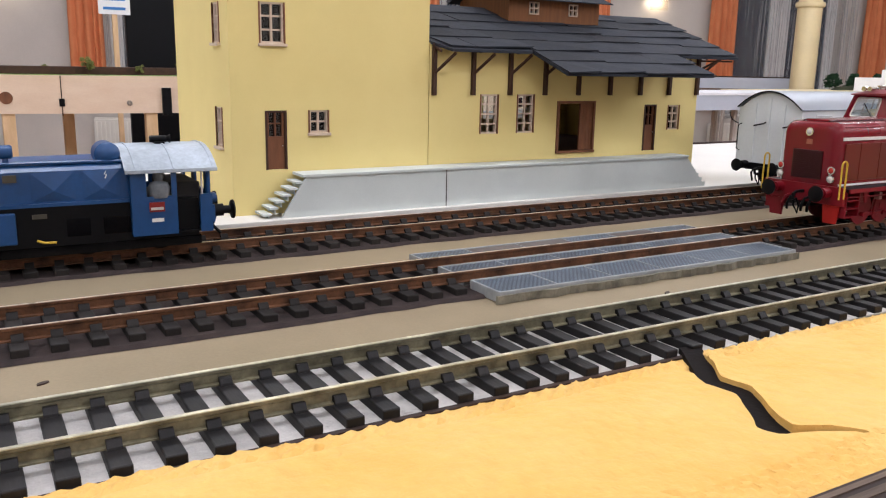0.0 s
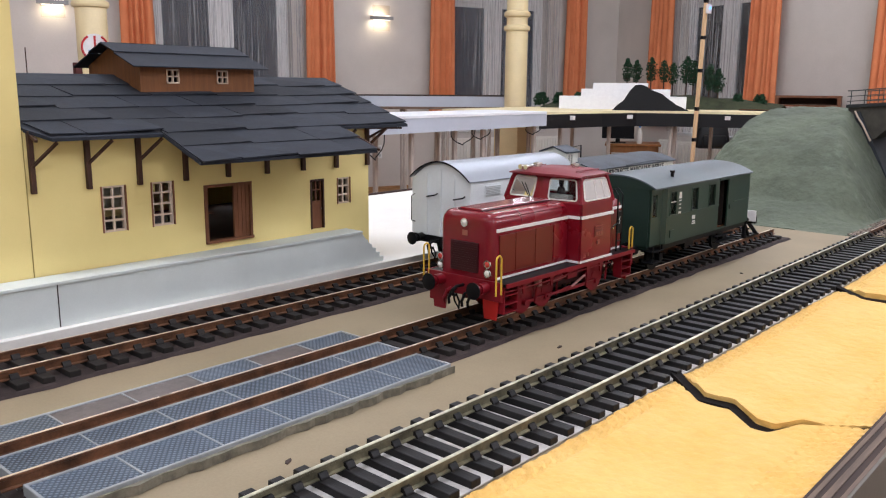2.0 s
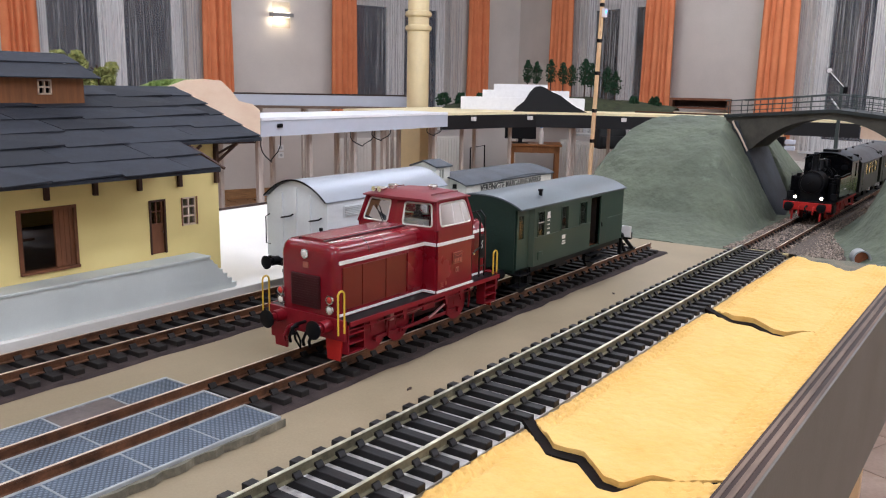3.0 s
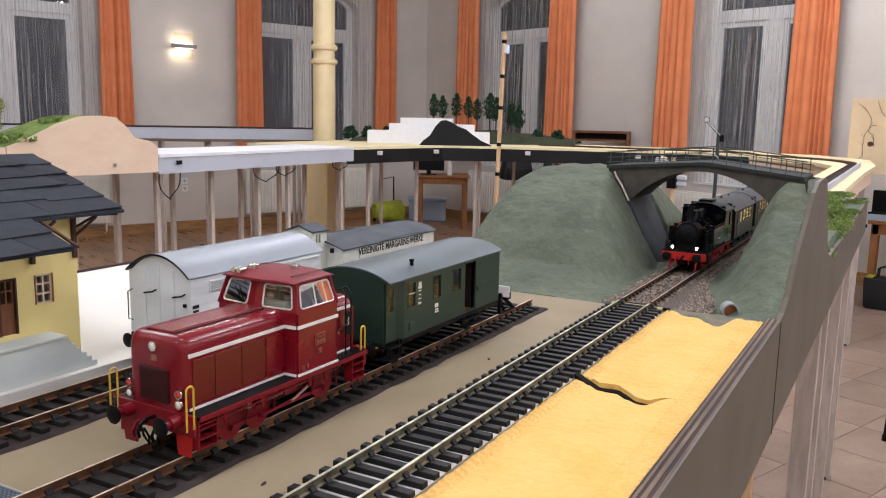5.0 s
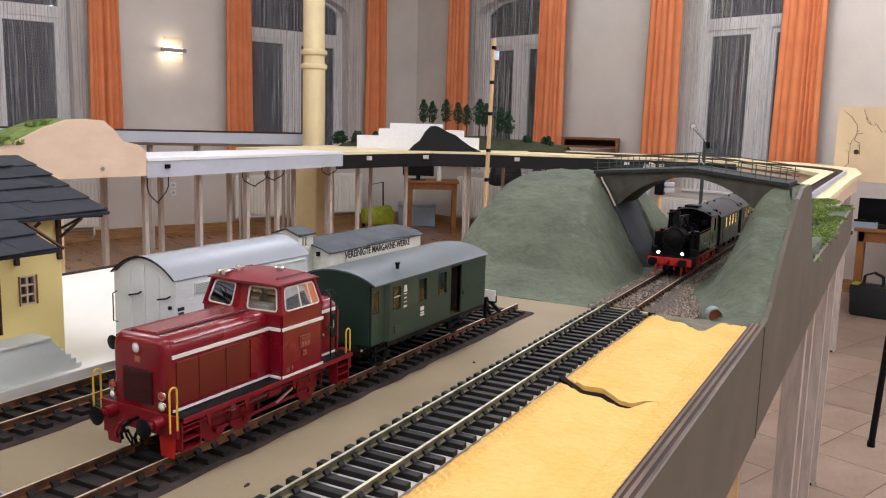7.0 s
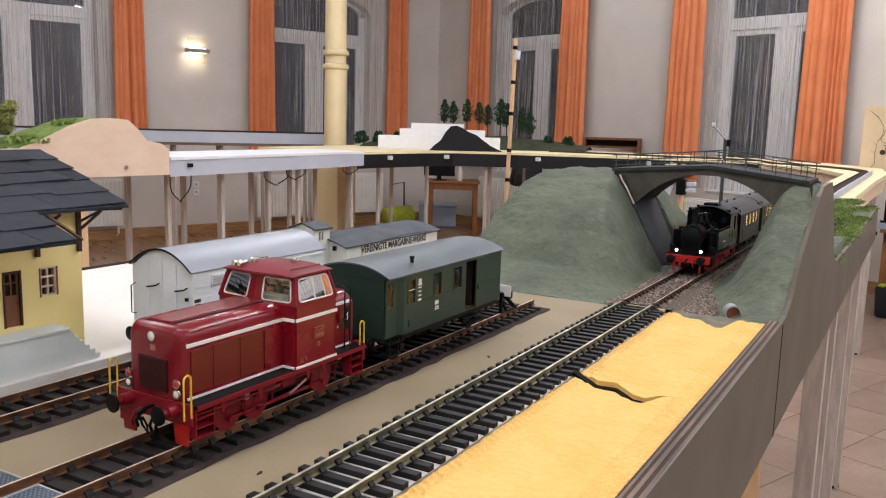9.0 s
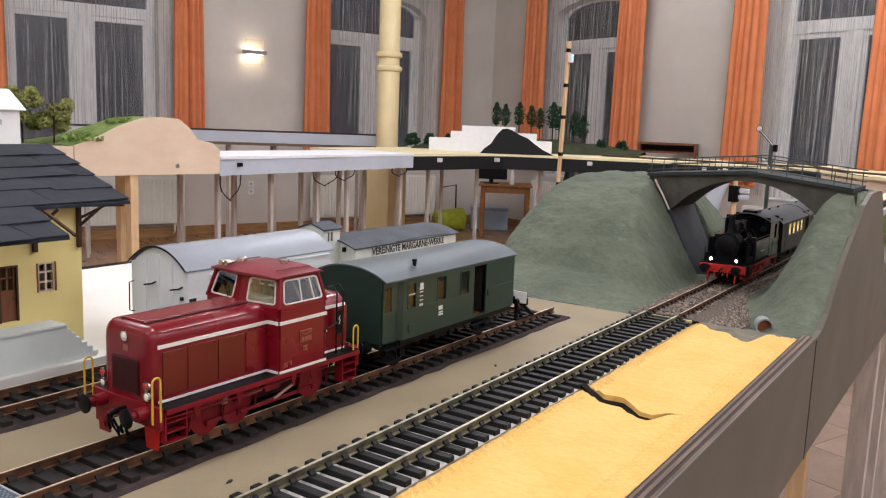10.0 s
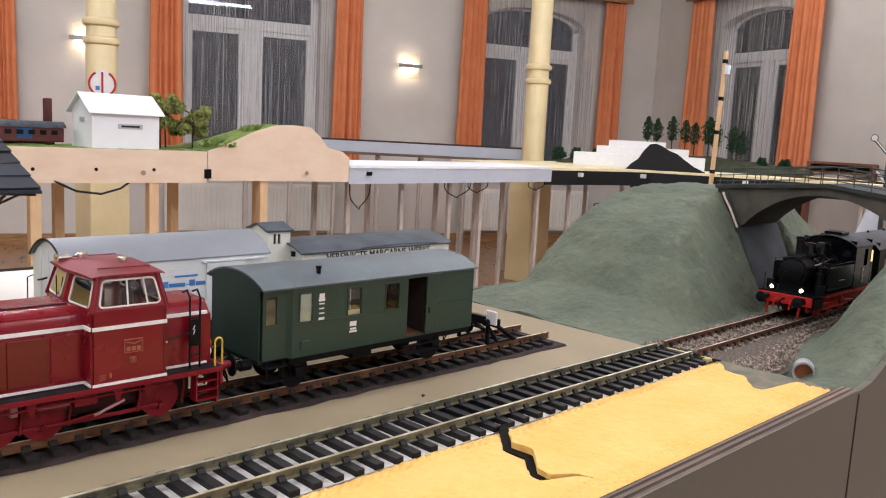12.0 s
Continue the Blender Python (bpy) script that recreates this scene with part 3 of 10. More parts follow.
def ceiling_lamp(x, y, turn=0, power=1.0):
    f = thing("fluorescent_fitting", "long ceiling fitting with a lit fluorescent tube", "ceiling light", HALL @ pose(x, y, CEIL, 0, 0, turn), "ceiling tubes")
    part("housing", bx(B(), -0.75, 0.75, -0.07, 0.07, -0.06, 0, 0.006), M["white_paint"], f)
    part("tube", tube(B(), (-0.70, 0, -0.085), (0.70, 0, -0.085), 0.019, 12), M["tube_glow"], f, "glowing white tube")
    for s in (-1, 1):
        part("socket", bx(B(), s * 0.72 - 0.02, s * 0.72 + 0.02, -0.02, 0.02, -0.11, -0.06), M["white_paint"], f)
    # a bare tube shines to both sides
    for s in (-1, 1):
        lamp = bpy.data.lights.new("tube_light", "AREA")
        lamp.shape, lamp.size, lamp.size_y, lamp.energy, lamp.color = "RECTANGLE", 1.5, 0.06, TUBE_POWER * power, (0.935, 0.95, 1.045)
        ob = new("tube_light", lamp)
        ob.matrix_basis = HALL @ pose(x, y, CEIL - 0.125, 0, 0, turn) @ pose(0, s * 0.05, 0, s * 48, 0, 0)
    return f


for x in (-12.6, -8.8, -5.0, -1.8):
    for y in (-3.3, -6.7, -10.1, -13.3):
        ceiling_lamp(x, y, 90 if x > -2 else 0, 0.4 if y > -4 else 1.0)


# ---- the layout's tables ----
def leg(x, y, top, material, group, foot=0.045, lean=0.0):
    l = thing("table_leg", "square wooden table leg standing on the hall floor", "table leg", pose(x, y, FLOOR), group)
    part("post", bx(B(), -foot / 2, foot / 2, -foot / 2, foot / 2, 0, top - FLOOR, 0.002), material, l)
    part("foot_pad", tube(B(), (0, 0, 0), (0, 0, 0.012), foot * 0.55, 12), M["black"], l)
    return l


# module with the station
yard = thing("station_module", "olive brown baseboard with a grey-olive side panel", "layout table", pose(0, 0, 0), "layout tables")
part("tabletop", bx(B(), -1.2, 1.722, 0.197, 1.30, -0.018, 0.0), M["board"], yard)
part("side_panel", bx(B(), -1.2, 1.722, 0.168, 0.1698, -0.165, 0.0105), M["panel"], yard, "smooth olive grey side panel")
for y0, y1, z, m in ((0.1698, 0.1722, 0.0108, "ply_edge"), (0.1722, 0.1762, 0.0099, "ply_dark"), (0.1762, 0.1800, 0.0106, "ply_edge"), (0.1800, 0.1832, 0.0098, "ply_dark"), (0.1832, 0.1858, 0.0104, "ply_edge"), (0.1858, 0.1882, 0.0094, "ply_dark"), (0.1882, 0.197, 0.0002, "ply_dark")):
    part("edge_strip", bx(B(), -1.2, 1.722, y0, y1, -0.165, z), M[m], yard, "bare plywood edge")
part("back_panel", bx(B(), -1.2, 1.722, 1.30, 1.318, -0.165, 0.0), M["panel"], yard)
part("end_panel", bx(B(), 1.704, 1.722, 0.197, 1.30, -0.165, -0.018), M["panel"], yard)
for x in (0.35, 1.64):
    for y in (0.24, 1.24):
        leg(x, y, -0.018, M["pine"], "yard table legs")
bm = bx(B(), -1.2, 1.66, 0.786, 1.265, 0.0, 0.012, 0.0008)
solo("white_base_board", bm, M["white_board"], "white board under the station and behind the wagons", "base board")
solo("board_edge", bx(B(), -1.2, 1.66, 1.2655, 1.2715, 0.0, 0.0155), M["ply_dark"], "thin dark lath along the white board", "lath")


def bed(name, x0, x1, y, w, material, h=0.0022):
    rnd = random.Random(int(y * 1000))
    bm, n = B(), int((x1 - x0) / 0.025)
    rows = []
    for i in range(n + 1):
        x = x0 + (x1 - x0) * i / n
        a, b = y - w / 2 + rnd.uniform(-0.002, 0.002), y + w / 2 + rnd.uniform(-0.002, 0.002)
        rows.append([bm.verts.new(p) for p in ((x, a, 0.0003), (x, a + 0.004, h), (x, b - 0.004, h), (x, b, 0.0003))])
    for p, q in zip(rows, rows[1:]):
        for k in range(3):
            bm.faces.new((p[k], q[k], q[k + 1], p[k + 1]))
    return solo(name, bm, material, "thin dark brown strip of track bed", "track bed")


bed("track_bed", -1.2, 1.63, 0.5437, 0.098, M["bed_brown"])
bed("track_bed", -1.2, 1.63, 0.729, 0.104, M["bed_brown"])
# dark strip: the shade behind the foam edge, laid on as colour
solo("foam_shade_strip", bx(B(), -1.2, 0.524, 0.3330, 0.3364, 0.0003, 0.0024), M["ply_dark"], "dark strip painted as shade along the yellow foam's back edge", "strip")
bm = bx(B(), -1.2, 1.70, 0.3366, 0.4240, 0.0004, 0.0019, 0.0006)
solo("white_underlay", bm, M["white_bed"], "white underlay strip beneath the bright track", "track bed")

# added dark strip: sleeper gaps turn dark at a glancing view, painted here
bm = B()
rnd = random.Random(12)
n = 60
lo = [(1.30 + (1.70 - 1.30) * i / n, 0.3535 + rnd.uniform(-0.0012, 0.0012)) for i in range(n + 1)]
hi = [(x, 0.4130 + rnd.uniform(-0.001, 0.001)) for x, _ in lo]
prism(bm, lo + hi[::-1], 0.0020, 0.0026, "z")
solo("dark_gap_filler", bm, M["gap_dark"], "added dark strip standing for shaded gaps between black sleepers", "track bed")

GAUGE = 0.0237
RAIL_TOP = 0.0146


def rail_profile(w, h, top):
    f = w * 1.9
    return [(-f, top - h), (f, top - h), (f, top - h + 0.0008), (w * 0.35, top - h + 0.0014), (w * 0.35, top - 0.0022), (w, top - 0.0016), (w, top - 0.0003), (w * 0.7, top), (-w * 0.7, top), (-w, top - 0.0003), (-w, top - 0.0016), (-w * 0.35, top - 0.0022), (-w * 0.35, top - h + 0.0014), (-f, top - h + 0.0008)]


def track(label, x0, x1, y, pitch, sl, sw, rail_mat, head_mat, sleeper_mat, top=RAIL_TOP, nearest=(0.0, 1.75), seed=1, skip=(9, 9), head=0.0):
    t = thing("railway_track", label, "model track", pose(0, y, 0), "model tracks")
    for s in (-1, 1):
        prof = [(s * GAUGE + a, b) for a, b in rail_profile(0.0013, 0.0078, top)]
        r = part("rail", prism(B(), prof, x0 + 0.004, x1, "x"), rail_mat, t)
        if head_mat:
            part("rail_head", bx(B(), x0 + 0.004, x1, s * GAUGE - 0.0009 - head * 0.25, s * GAUGE + 0.0009 + head * 0.25, top - head, top + 0.00025), head_mat, r, "bright worn running surface")
    rnd = random.Random(seed)
    z0, z1 = 0.0015, top - 0.0078
    shapes = []
    for k in range(4):
        bm = bx(B(), -sw / 2, sw / 2, -sl / 2, sl / 2, z0, z1, 0.0007)
        shapes.append(mesh("sleeper", bm, sleeper_mat))
    chair = mesh("rail_chair", prism(B(), [(-0.0046, z1 - 0.0002), (0.0046, z1 - 0.0002), (0.0042, z1 + 0.0012), (0.0021, z1 + 0.0040), (-0.0021, z1 + 0.0040), (-0.0042, z1 + 0.0012)], -sw * 0.34, sw * 0.34, "x"), sleeper_mat)
    n = int((x1 - x0) / pitch)
    rest = B()
    for i in range(n + 1):
        x = x0 + i * pitch
        if skip[0] < x < skip[1]:
            continue
        j = pose(x + rnd.uniform(-0.0006, 0.0006), rnd.uniform(-0.0007, 0.0007), 0, 0, 0, rnd.uniform(-0.8, 0.8))
        if nearest[0] < x < nearest[1]:
            ob = piece("sleeper", rnd.choice(shapes), t, j)
            for s in (-1, 1):
                piece("rail_chair", chair, ob, pose(0, s * GAUGE, 0))
        else:
            q = bx(B(), -sw / 2, sw / 2, -sl / 2, sl / 2, z0, z1)
            q.transform(j)
            tmp = bpy.data.meshes.new("tmp")
            q.to_mesh(tmp)
            q.free()
            rest.from_mesh(tmp)
            bpy.data.meshes.remove(tmp)
    if len(rest.verts):
        tagged(part("sleeper_row", rest, sleeper_mat, t), kind="stuff")
    else:
        rest.free()
    return t


track("bright brass-coloured rails on black plastic sleepers", -1.2, 1.698, 0.380, 0.0197, 0.0875, 0.0090, M["brass_web"], M["brass"], M["sleeper_black"], nearest=(0.0, 1.75), head=0.0013)
track("rusty rails on dark brown wooden sleepers", -1.2, 1.622, 0.5437, 0.0202, 0.082, 0.0095, M["rust"], M["rail_head"], M["sleeper"], nearest=(0.0, 1.75), seed=2, skip=(0.486, 0.82))
track("rusty rails on dark sleepers beside the platform", -1.2, 1.622, 0.726, 0.0202, 0.082, 0.0095, M["rust"], M["rail_head"], M["sleeper"], nearest=(0.2, 1.2), seed=3)


# yellow foam slabs between the bright track and the table edge
CRACK_A = [(0.0, 0.3405), (-0.002, 0.336), (-0.032, 0.294), (-0.030, 0.2757), (-0.051, 0.244), (-0.052, 0.233), (-0.036, 0.2265), (-0.026, 0.2190), (-0.014, 0.205), (-0.006, 0.188)]
CRACK_B = [(0.0, 0.3405), (-0.006, 0.334), (-0.041, 0.2985), (-0.0395, 0.276), (-0.0655, 0.250), (-0.0665, 0.238), (-0.042, 0.2275), (-0.036, 0.2148), (-0.024, 0.200), (-0.014, 0.188)]
CRACKS = [(0.531, CRACK_A, 0.0062), (0.927, CRACK_B, 0.0046), (1.333, CRACK_B, 0.0044)]   # where each channel meets the track, its way, its half width


def crack_x(way, y):
    for (xa, ya), (xb, yb) in zip(way, way[1:]):
        if yb <= y <= ya:
            return xa + (xb - xa) * (ya - y) / (ya - yb)
    return way[0][0] if y > way[0][1] else way[-1][0]


def crack_half(half, y):
    return 0.0010 + half * min(1, max(0, (y - 0.216) / 0.03))


FOAM_END = [(0.188, -0.028), (0.226, -0.036), (0.2315, -0.060), (0.238, -0.095), (0.248, -0.097), (0.277, -0.058), (0.300, -0.058), (0.334, -0.010)]


def step01(v):
    v = min(1.0, max(0.0, v))
    return v * v * (3 - 2 * v)


def along(table, x):
    """The height of a broken line at x."""
    for (xa, za), (xb, zb) in zip(table, table[1:]):
        if xa <= x <= xb:
            return za + (zb - za) * (x - xa) / (xb - xa)
    return table[-1][1] if x > table[0][0] else table[0][1]


def foam_slab(left, right, seed):
    """A slab between two channels, given by their number; None: the far left end, or the ragged end at the cutting."""
    xa = -1.2 if left is None else CRACKS[left][0]
    xb = 1.735 if right is None else CRACKS[right][0]
    ragged = (left is not None, right is not None, right is None)
    bm = B()
    ylo, yhi = 0.1888, 0.3335
    ny, nx = 54, max(24, int((xb - xa) / 0.0028)) if xb > 0.5 else 60
    if xa < -1:
        nx = 420
    ys = [ylo + (yhi - ylo) * j / ny for j in range(ny + 1)]
    grid = []
    for j, y in enumerate(ys):
        uneven = 0.85 + 0.4 * noise.noise((y * 60, 2, 5))
        x0 = xa + (crack_x(CRACKS[left][1], y) + crack_half(CRACKS[left][2], y) * uneven if ragged[0] else 0)
        x1 = xb + (crack_x(CRACKS[right][1], y) - crack_half(CRACKS[right][2], y) * uneven if ragged[1] else 0)
        if ragged[2]:
            x1 += along(FOAM_END, y) + 0.003 * noise.noise((y * 160, 3, 1))
        row = []
        for i in range(nx + 1):
            u = i / nx if xa > -1 else (i / nx) ** 0.45
            x = x0 + (x1 - x0) * u
            yy = y
            if j == ny:
                yy += 0.0022 * noise.noise((x * 90, 0, seed)) + 0.0016 * noise.noise((x * 260, 4, seed))
            z = 0.0075 + 0.0026 * noise.noise((x * 7, y * 16, seed)) + 0.0008 * noise.noise((x * 40, y * 50, seed))
            # the pressed, sloping rim along the track, with a crease above it
            rim = 0.316 + 0.006 * noise.noise((x * 11, 2, seed)) + 0.002 * noise.noise((x * 60, 5, seed))
            t = (y - rim) / (yhi - rim)
            if t > 0:
                z -= 0.0052 * t
                z += 0.0017 * math.sin(x * 640) * math.sin(y * 640)
            z -= 0.0032 * math.exp(-((y - rim) / 0.0026) ** 2) * (0.6 + noise.noise((x * 20, 3, seed)))
            z -= 0.0026 * math.exp(-((y - 0.262 - 0.03 * noise.noise((x * 6, 1, seed))) / 0.003) ** 2) * max(0.0, noise.noise((x * 14, 6, seed)))
            # a second pressed patch by the table edge
            edge = 0.216 + 0.012 * noise.noise((x * 8, 9, seed)) + 0.002 * noise.noise((x * 70, 8, seed))
            if y < edge:
                z += 0.0017 * math.sin(x * 640) * math.sin(y * 640) - 0.0008
            lo, hi = (x - x0) / 0.016, (x1 - x) / 0.016
            if ragged[0] and lo < 1:
                z += 0.0016 * (1 - lo) * min(1, max(0, (y - 0.21) / 0.03))
            if ragged[1] and hi < 1:
                z -= 0.0026 * (1 - hi) ** 2 * min(1, max(0, (y - 0.21) / 0.03))
            row.append(bm.verts.new((x, yy, max(z, 0.0014))))
        grid.append(row)
    for a, b in zip(grid, grid[1:]):
        for i in range(nx):
            bm.faces.new((a[i], a[i + 1], b[i + 1], b[i]))
    rim = [e for e in bm.edges if e.is_boundary]
    ext = bmesh.ops.extrude_edge_only(bm, edges=rim)
    for v in ext["geom"]:
        if isinstance(v, bmesh.types.BMVert):
            v.co.z = 0.0002
    return solo("foam_slab", bm, M["foam"], "yellow foam slab with crumbly edges along the bright track", "foam slab", group="yellow foam slabs", smooth=True)


for k, (left, right) in enumerate(((None, 0), (0, 1), (1, 2), (2, None))):
    foam_slab(left, right, k + 1)
for c, way, half in CRACKS:
    bm = B()
    rows = []
    for x, y in way:
        w = crack_half(half, y) + 0.0006
        rows.append([bm.verts.new((c + x - w, y, 0.0052)), bm.verts.new((c + x + w, y, 0.0046))])
    for p, q in zip(rows, rows[1:]):
        bm.faces.new((p[0], p[1], q[1], q[0]))
    ext = bmesh.ops.extrude_face_region(bm, geom=bm.faces[:])
    for v in ext["geom"]:
        if isinstance(v, bmesh.types.BMVert):
            v.co.z = 0.0003
    solo("stream_channel", bm, M["slate"], "narrow dark channel winding between foam slabs", "channel", group="dark channels")


for k, (x, y) in enumerate(((0.929, 0.452), (1.339, 0.454), (0.62, 0.445), (0.20, 0.462), (1.10, 0.622))):
    rnd = random.Random(60 + k)
    bm = prism(B(), [(0.0045 * math.cos(a) * rnd.uniform(0.6, 1.1), 0.0016 * math.sin(a) * rnd.uniform(0.7, 1.2)) for a in (math.pi * i / 4 for i in range(8))], 0.0, 0.0007, "z")
    solo("paint_chip", bm, M["ply_dark"], "small dark chip lying on the baseboard", "chip", pose(x, y, 0.0, 0, 0, rnd.uniform(0, 90)), "paint chips")


# the inspection grating let into the middle track
def grating():
    g = thing("track_grating", "grey mesh inspection grating set between rusty rails", "grating", pose(0, 0.5437, 0))
    x0, x1 = 0.4910, 0.8095
    strips = [(-0.0665, -0.0275), (-0.0195, 0.0195), (0.0275, 0.0675)]
    n = 6
    step = (x1 - x0) / n
    mm = mesh_mat()
    for (a, b) in strips:
        bm = B()
        e = 0.0020
        for q in ((x0, x1, a, a + e), (x0, x1, b - e, b), (x0, x0 + e, a + e, b - e), (x1 - e, x1, a + e, b - e)):
            bx(bm, q[0], q[1], q[2], q[3], 0.0005, 0.0088, 0.0005)
        fr = part("frame", bm, M["grate_frame"], g, "pale grey metal frame")
        for i in range(1, n):
            part("cross_bar", bx(B(), x0 + i * step - 0.0006, x0 + i * step + 0.0006, a + e, b - e, 0.0058, 0.0083), M["grate_frame"], fr)
        bm = bx(B(), 0, step - 0.0012, a + e, b - e, 0.0061, 0.0079, 0.0002)
        me = mesh("mesh_panel", bm, mm)
        worn = me.copy()
        worn.materials[0] = M["grate_plate"]
        for i in range(n):
            piece("mesh_panel", worn if a > 0.02 and i in (1, 2, 4) else me, fr, pose(x0 + i * step + 0.0006, 0, random.Random(i + int(a * 999)).uniform(-0.0002, 0.0003)))
    bm = B()
    n2 = 40
    rnd = random.Random(5)
    lo = [(x0 - 0.003 + (x1 - x0 + 0.006) * i / n2, -0.0665 - 0.0026 + rnd.uniform(-0.0018, 0.0016)) for i in range(n2 + 1)]
    hi = [(x, -0.0666) for x, _ in lo]
    prism(bm, lo + hi[::-1], 0.0004, 0.0062, "z")
    part("glue_edge", bm, M["grate_glue"], g, "smeared olive filler along the frame")
    return g


def mesh_mat():
    m = bpy.data.materials.new("blue_grey_wire_mesh")
    m.use_nodes = True
    n, l = m.node_tree.nodes, m.node_tree.links
    b = n["Principled BSDF"]
    co, mp = n.new("ShaderNodeTexCoord"), n.new("ShaderNodeMapping")
    mp.inputs["Rotation"].default_value = (0, 0, radians(38))
    l.new(co.outputs["Object"], mp.inputs["Vector"])
    w1 = n.new("ShaderNodeTexWave")
    w1.inputs["Scale"].default_value, w1.inputs["Distortion"].default_value = 105, 0.3
    w2 = n.new("ShaderNodeTexWave")
    w2.bands_direction = "Y"
    w2.inputs["Scale"].default_value = 105
    mx = n.new("ShaderNodeMath")
    mx.operation = "MULTIPLY"
    for w in (w1, w2):
        l.new(mp.outputs["Vector"], w.inputs["Vector"])
    l.new(w1.outputs["Fac"], mx.inputs[0])
    l.new(w2.outputs["Fac"], mx.inputs[1])
    no = n.new("ShaderNodeTexNoise")
    no.inputs["Scale"].default_value = 22
    l.new(co.outputs["Object"], no.inputs["Vector"])
    ad = n.new("ShaderNodeMath")
    ad.operation = "MULTIPLY_ADD"
    l.new(no.outputs["Fac"], ad.inputs[0])
    ad.inputs[1].default_value = 0.8
    l.new(mx.outputs[0], ad.inputs[2])
    rp = n.new("ShaderNodeValToRGB")
    rp.color_ramp.elements[0].position, rp.color_ramp.elements[1].position = 0.30, 1.25
    rp.color_ramp.elements[0].color, rp.color_ramp.elements[1].color = (0.026, 0.036, 0.050, 1), (0.145, 0.185, 0.235, 1)
    l.new(ad.outputs[0], rp.inputs["Fac"])
    l.new(rp.outputs["Color"], b.inputs["Base Color"])
    b.inputs["Roughness"].default_value, b.inputs["Metallic"].default_value = 0.45, 0.3
    bp = n.new("ShaderNodeBump")
    bp.inputs["Strength"].default_value, bp.inputs["Distance"].default_value = 0.6, 0.0006
    l.new(mx.outputs[0], bp.inputs["Height"])
    l.new(bp.outputs["Normal"], b.inputs["Normal"])
    return m


M["grate_frame"] = mat("pale_grey_frame", (0.37, 0.385, 0.385), 0.5, metal=0.2, var=0.12, scale=50)
M["grate_plate"] = mat("brown_grey_plate", (0.15, 0.125, 0.115), 0.5, var=0.25, scale=30, bump=0.1, bscale=300, wear=((0.32, 0.33, 0.35), 18, 0.60))
M["grate_glue"] = mat("olive_filler", (0.22, 0.20, 0.15), 0.5, var=0.3, scale=60)
grating()


# ---- the cutting with the bridge ----
PANEL = [(1.722, 0.006), (1.765, 0.010), (1.808, 0.026), (1.865, 0.070), (1.900, 0.090), (2.000, 0.136), (2.07, 0.170), (2.14, 0.186), (2.22, 0.187), (2.285, 0.185), (2.32, 0.165), (2.395, 0.086), (2.46, 0.030), (2.505, 0.002), (2.56, -0.012), (3.0, -0.020), (5.2, -0.020)]


def panel_z(x):
    return along(PANEL, x)


HILL_BACK = 0.8134


def ground_z(x, y):
    """Height of the scenery of the cutting."""
    # the big rounded hill behind the track, on a low apron
    e = 0.010 * noise.noise((x * 9, y * 9, 1))
    into = lambda v: min(1.0, max(-1.0, v))
    dx, dy, db = into((x - 1.8545 + e) / 0.392), into((y - 0.3975 + e) / 0.176), into((HILL_BACK - y) / 0.0825)
    r = max(0.0, 1 - ((1 - dx) ** 3.16 + (1 - dy) ** 3.16 + (1 - db) ** 3.16) ** (1 / 3.16))
    apron = 0.033 * step01((x - 1.735) / 0.15) * min(1.0, max(0.0, (HILL_BACK + 0.02 - y) / 0.12)) * step01((y - 0.442) / 0.09)
    dome = (apron + (0.1865 - apron) * (1 - (1 - r) ** 2.36)) * step01((2.62 - x) / 0.26)
    xf = 2.066 + (y - 0.182) * 0.253
    cut = step01((x - xf + 0.004) / 0.012) * step01((xf + 0.19 - x) / 0.03)
    face = max(0.0, (y - 0.455 - 0.045 * cut + e) * 1.52)
    k = 0.012
    h = max(0.0, min(1.0, 0.5 + 0.5 * (face - dome) / k))
    hill = max(0.0, face + (dome - face) * h - k * h * (1 - h))
    if x < 2.10:
        hill += 0.0060 * noise.noise((x * 7, y * 7, hill * 40)) * step01((hill - 0.03) / 0.03) * step01((0.183 - hill) / 0.02)
        hill -= 0.0035 * math.exp(-((r - 0.03) / 0.03) ** 2) * (1 if r > 0 else 0)
    # the bank behind the side panel
    w = step01((0.318 - y) / 0.125)
    bank = max(panel_z(x), 0.0) * w if x < 2.50 else panel_z(x) * w
    bank *= 1.0 if x > 2.1 else step01((0.318 - y - 0.045 * step01((1.98 - x) / 0.25)) / 0.10) / max(w, 1e-4) if w > 0 else 0.0
    flat = 0.187 * step01((x - 1.90) / 0.17) * step01((2.36 - x) / 0.08)
    bank = max(bank, flat * step01((0.318 - y) / 0.105) if y > 0.186 else bank)
    pit = -0.010 * math.exp(-((x - 1.752) / 0.035) ** 2 - ((y - 0.262) / 0.030) ** 2)
    z = max(hill, 0.0005) if y > 0.42 else bank + pit
    lumps = 0.5 - abs(noise.noise((x * 19, y * 19, z * 34)))
    z += (0.0095 * lumps * abs(lumps) - 0.0055 * max(0.0, noise.noise((x * 24, y * 24, z * 70)) - 0.12)) * step01((z - 0.004) / 0.03) * step01((0.200 - z) / 0.02)
    z += 0.0050 * noise.noise((x * 17, y * 17, 4)) + 0.0030 * noise.noise((x * 34, y * 34, 2)) + 0.0012 * noise.noise((x * 110, y * 110, 5)) if abs(y - 0.38) > 0.055 else 0.0
    return z


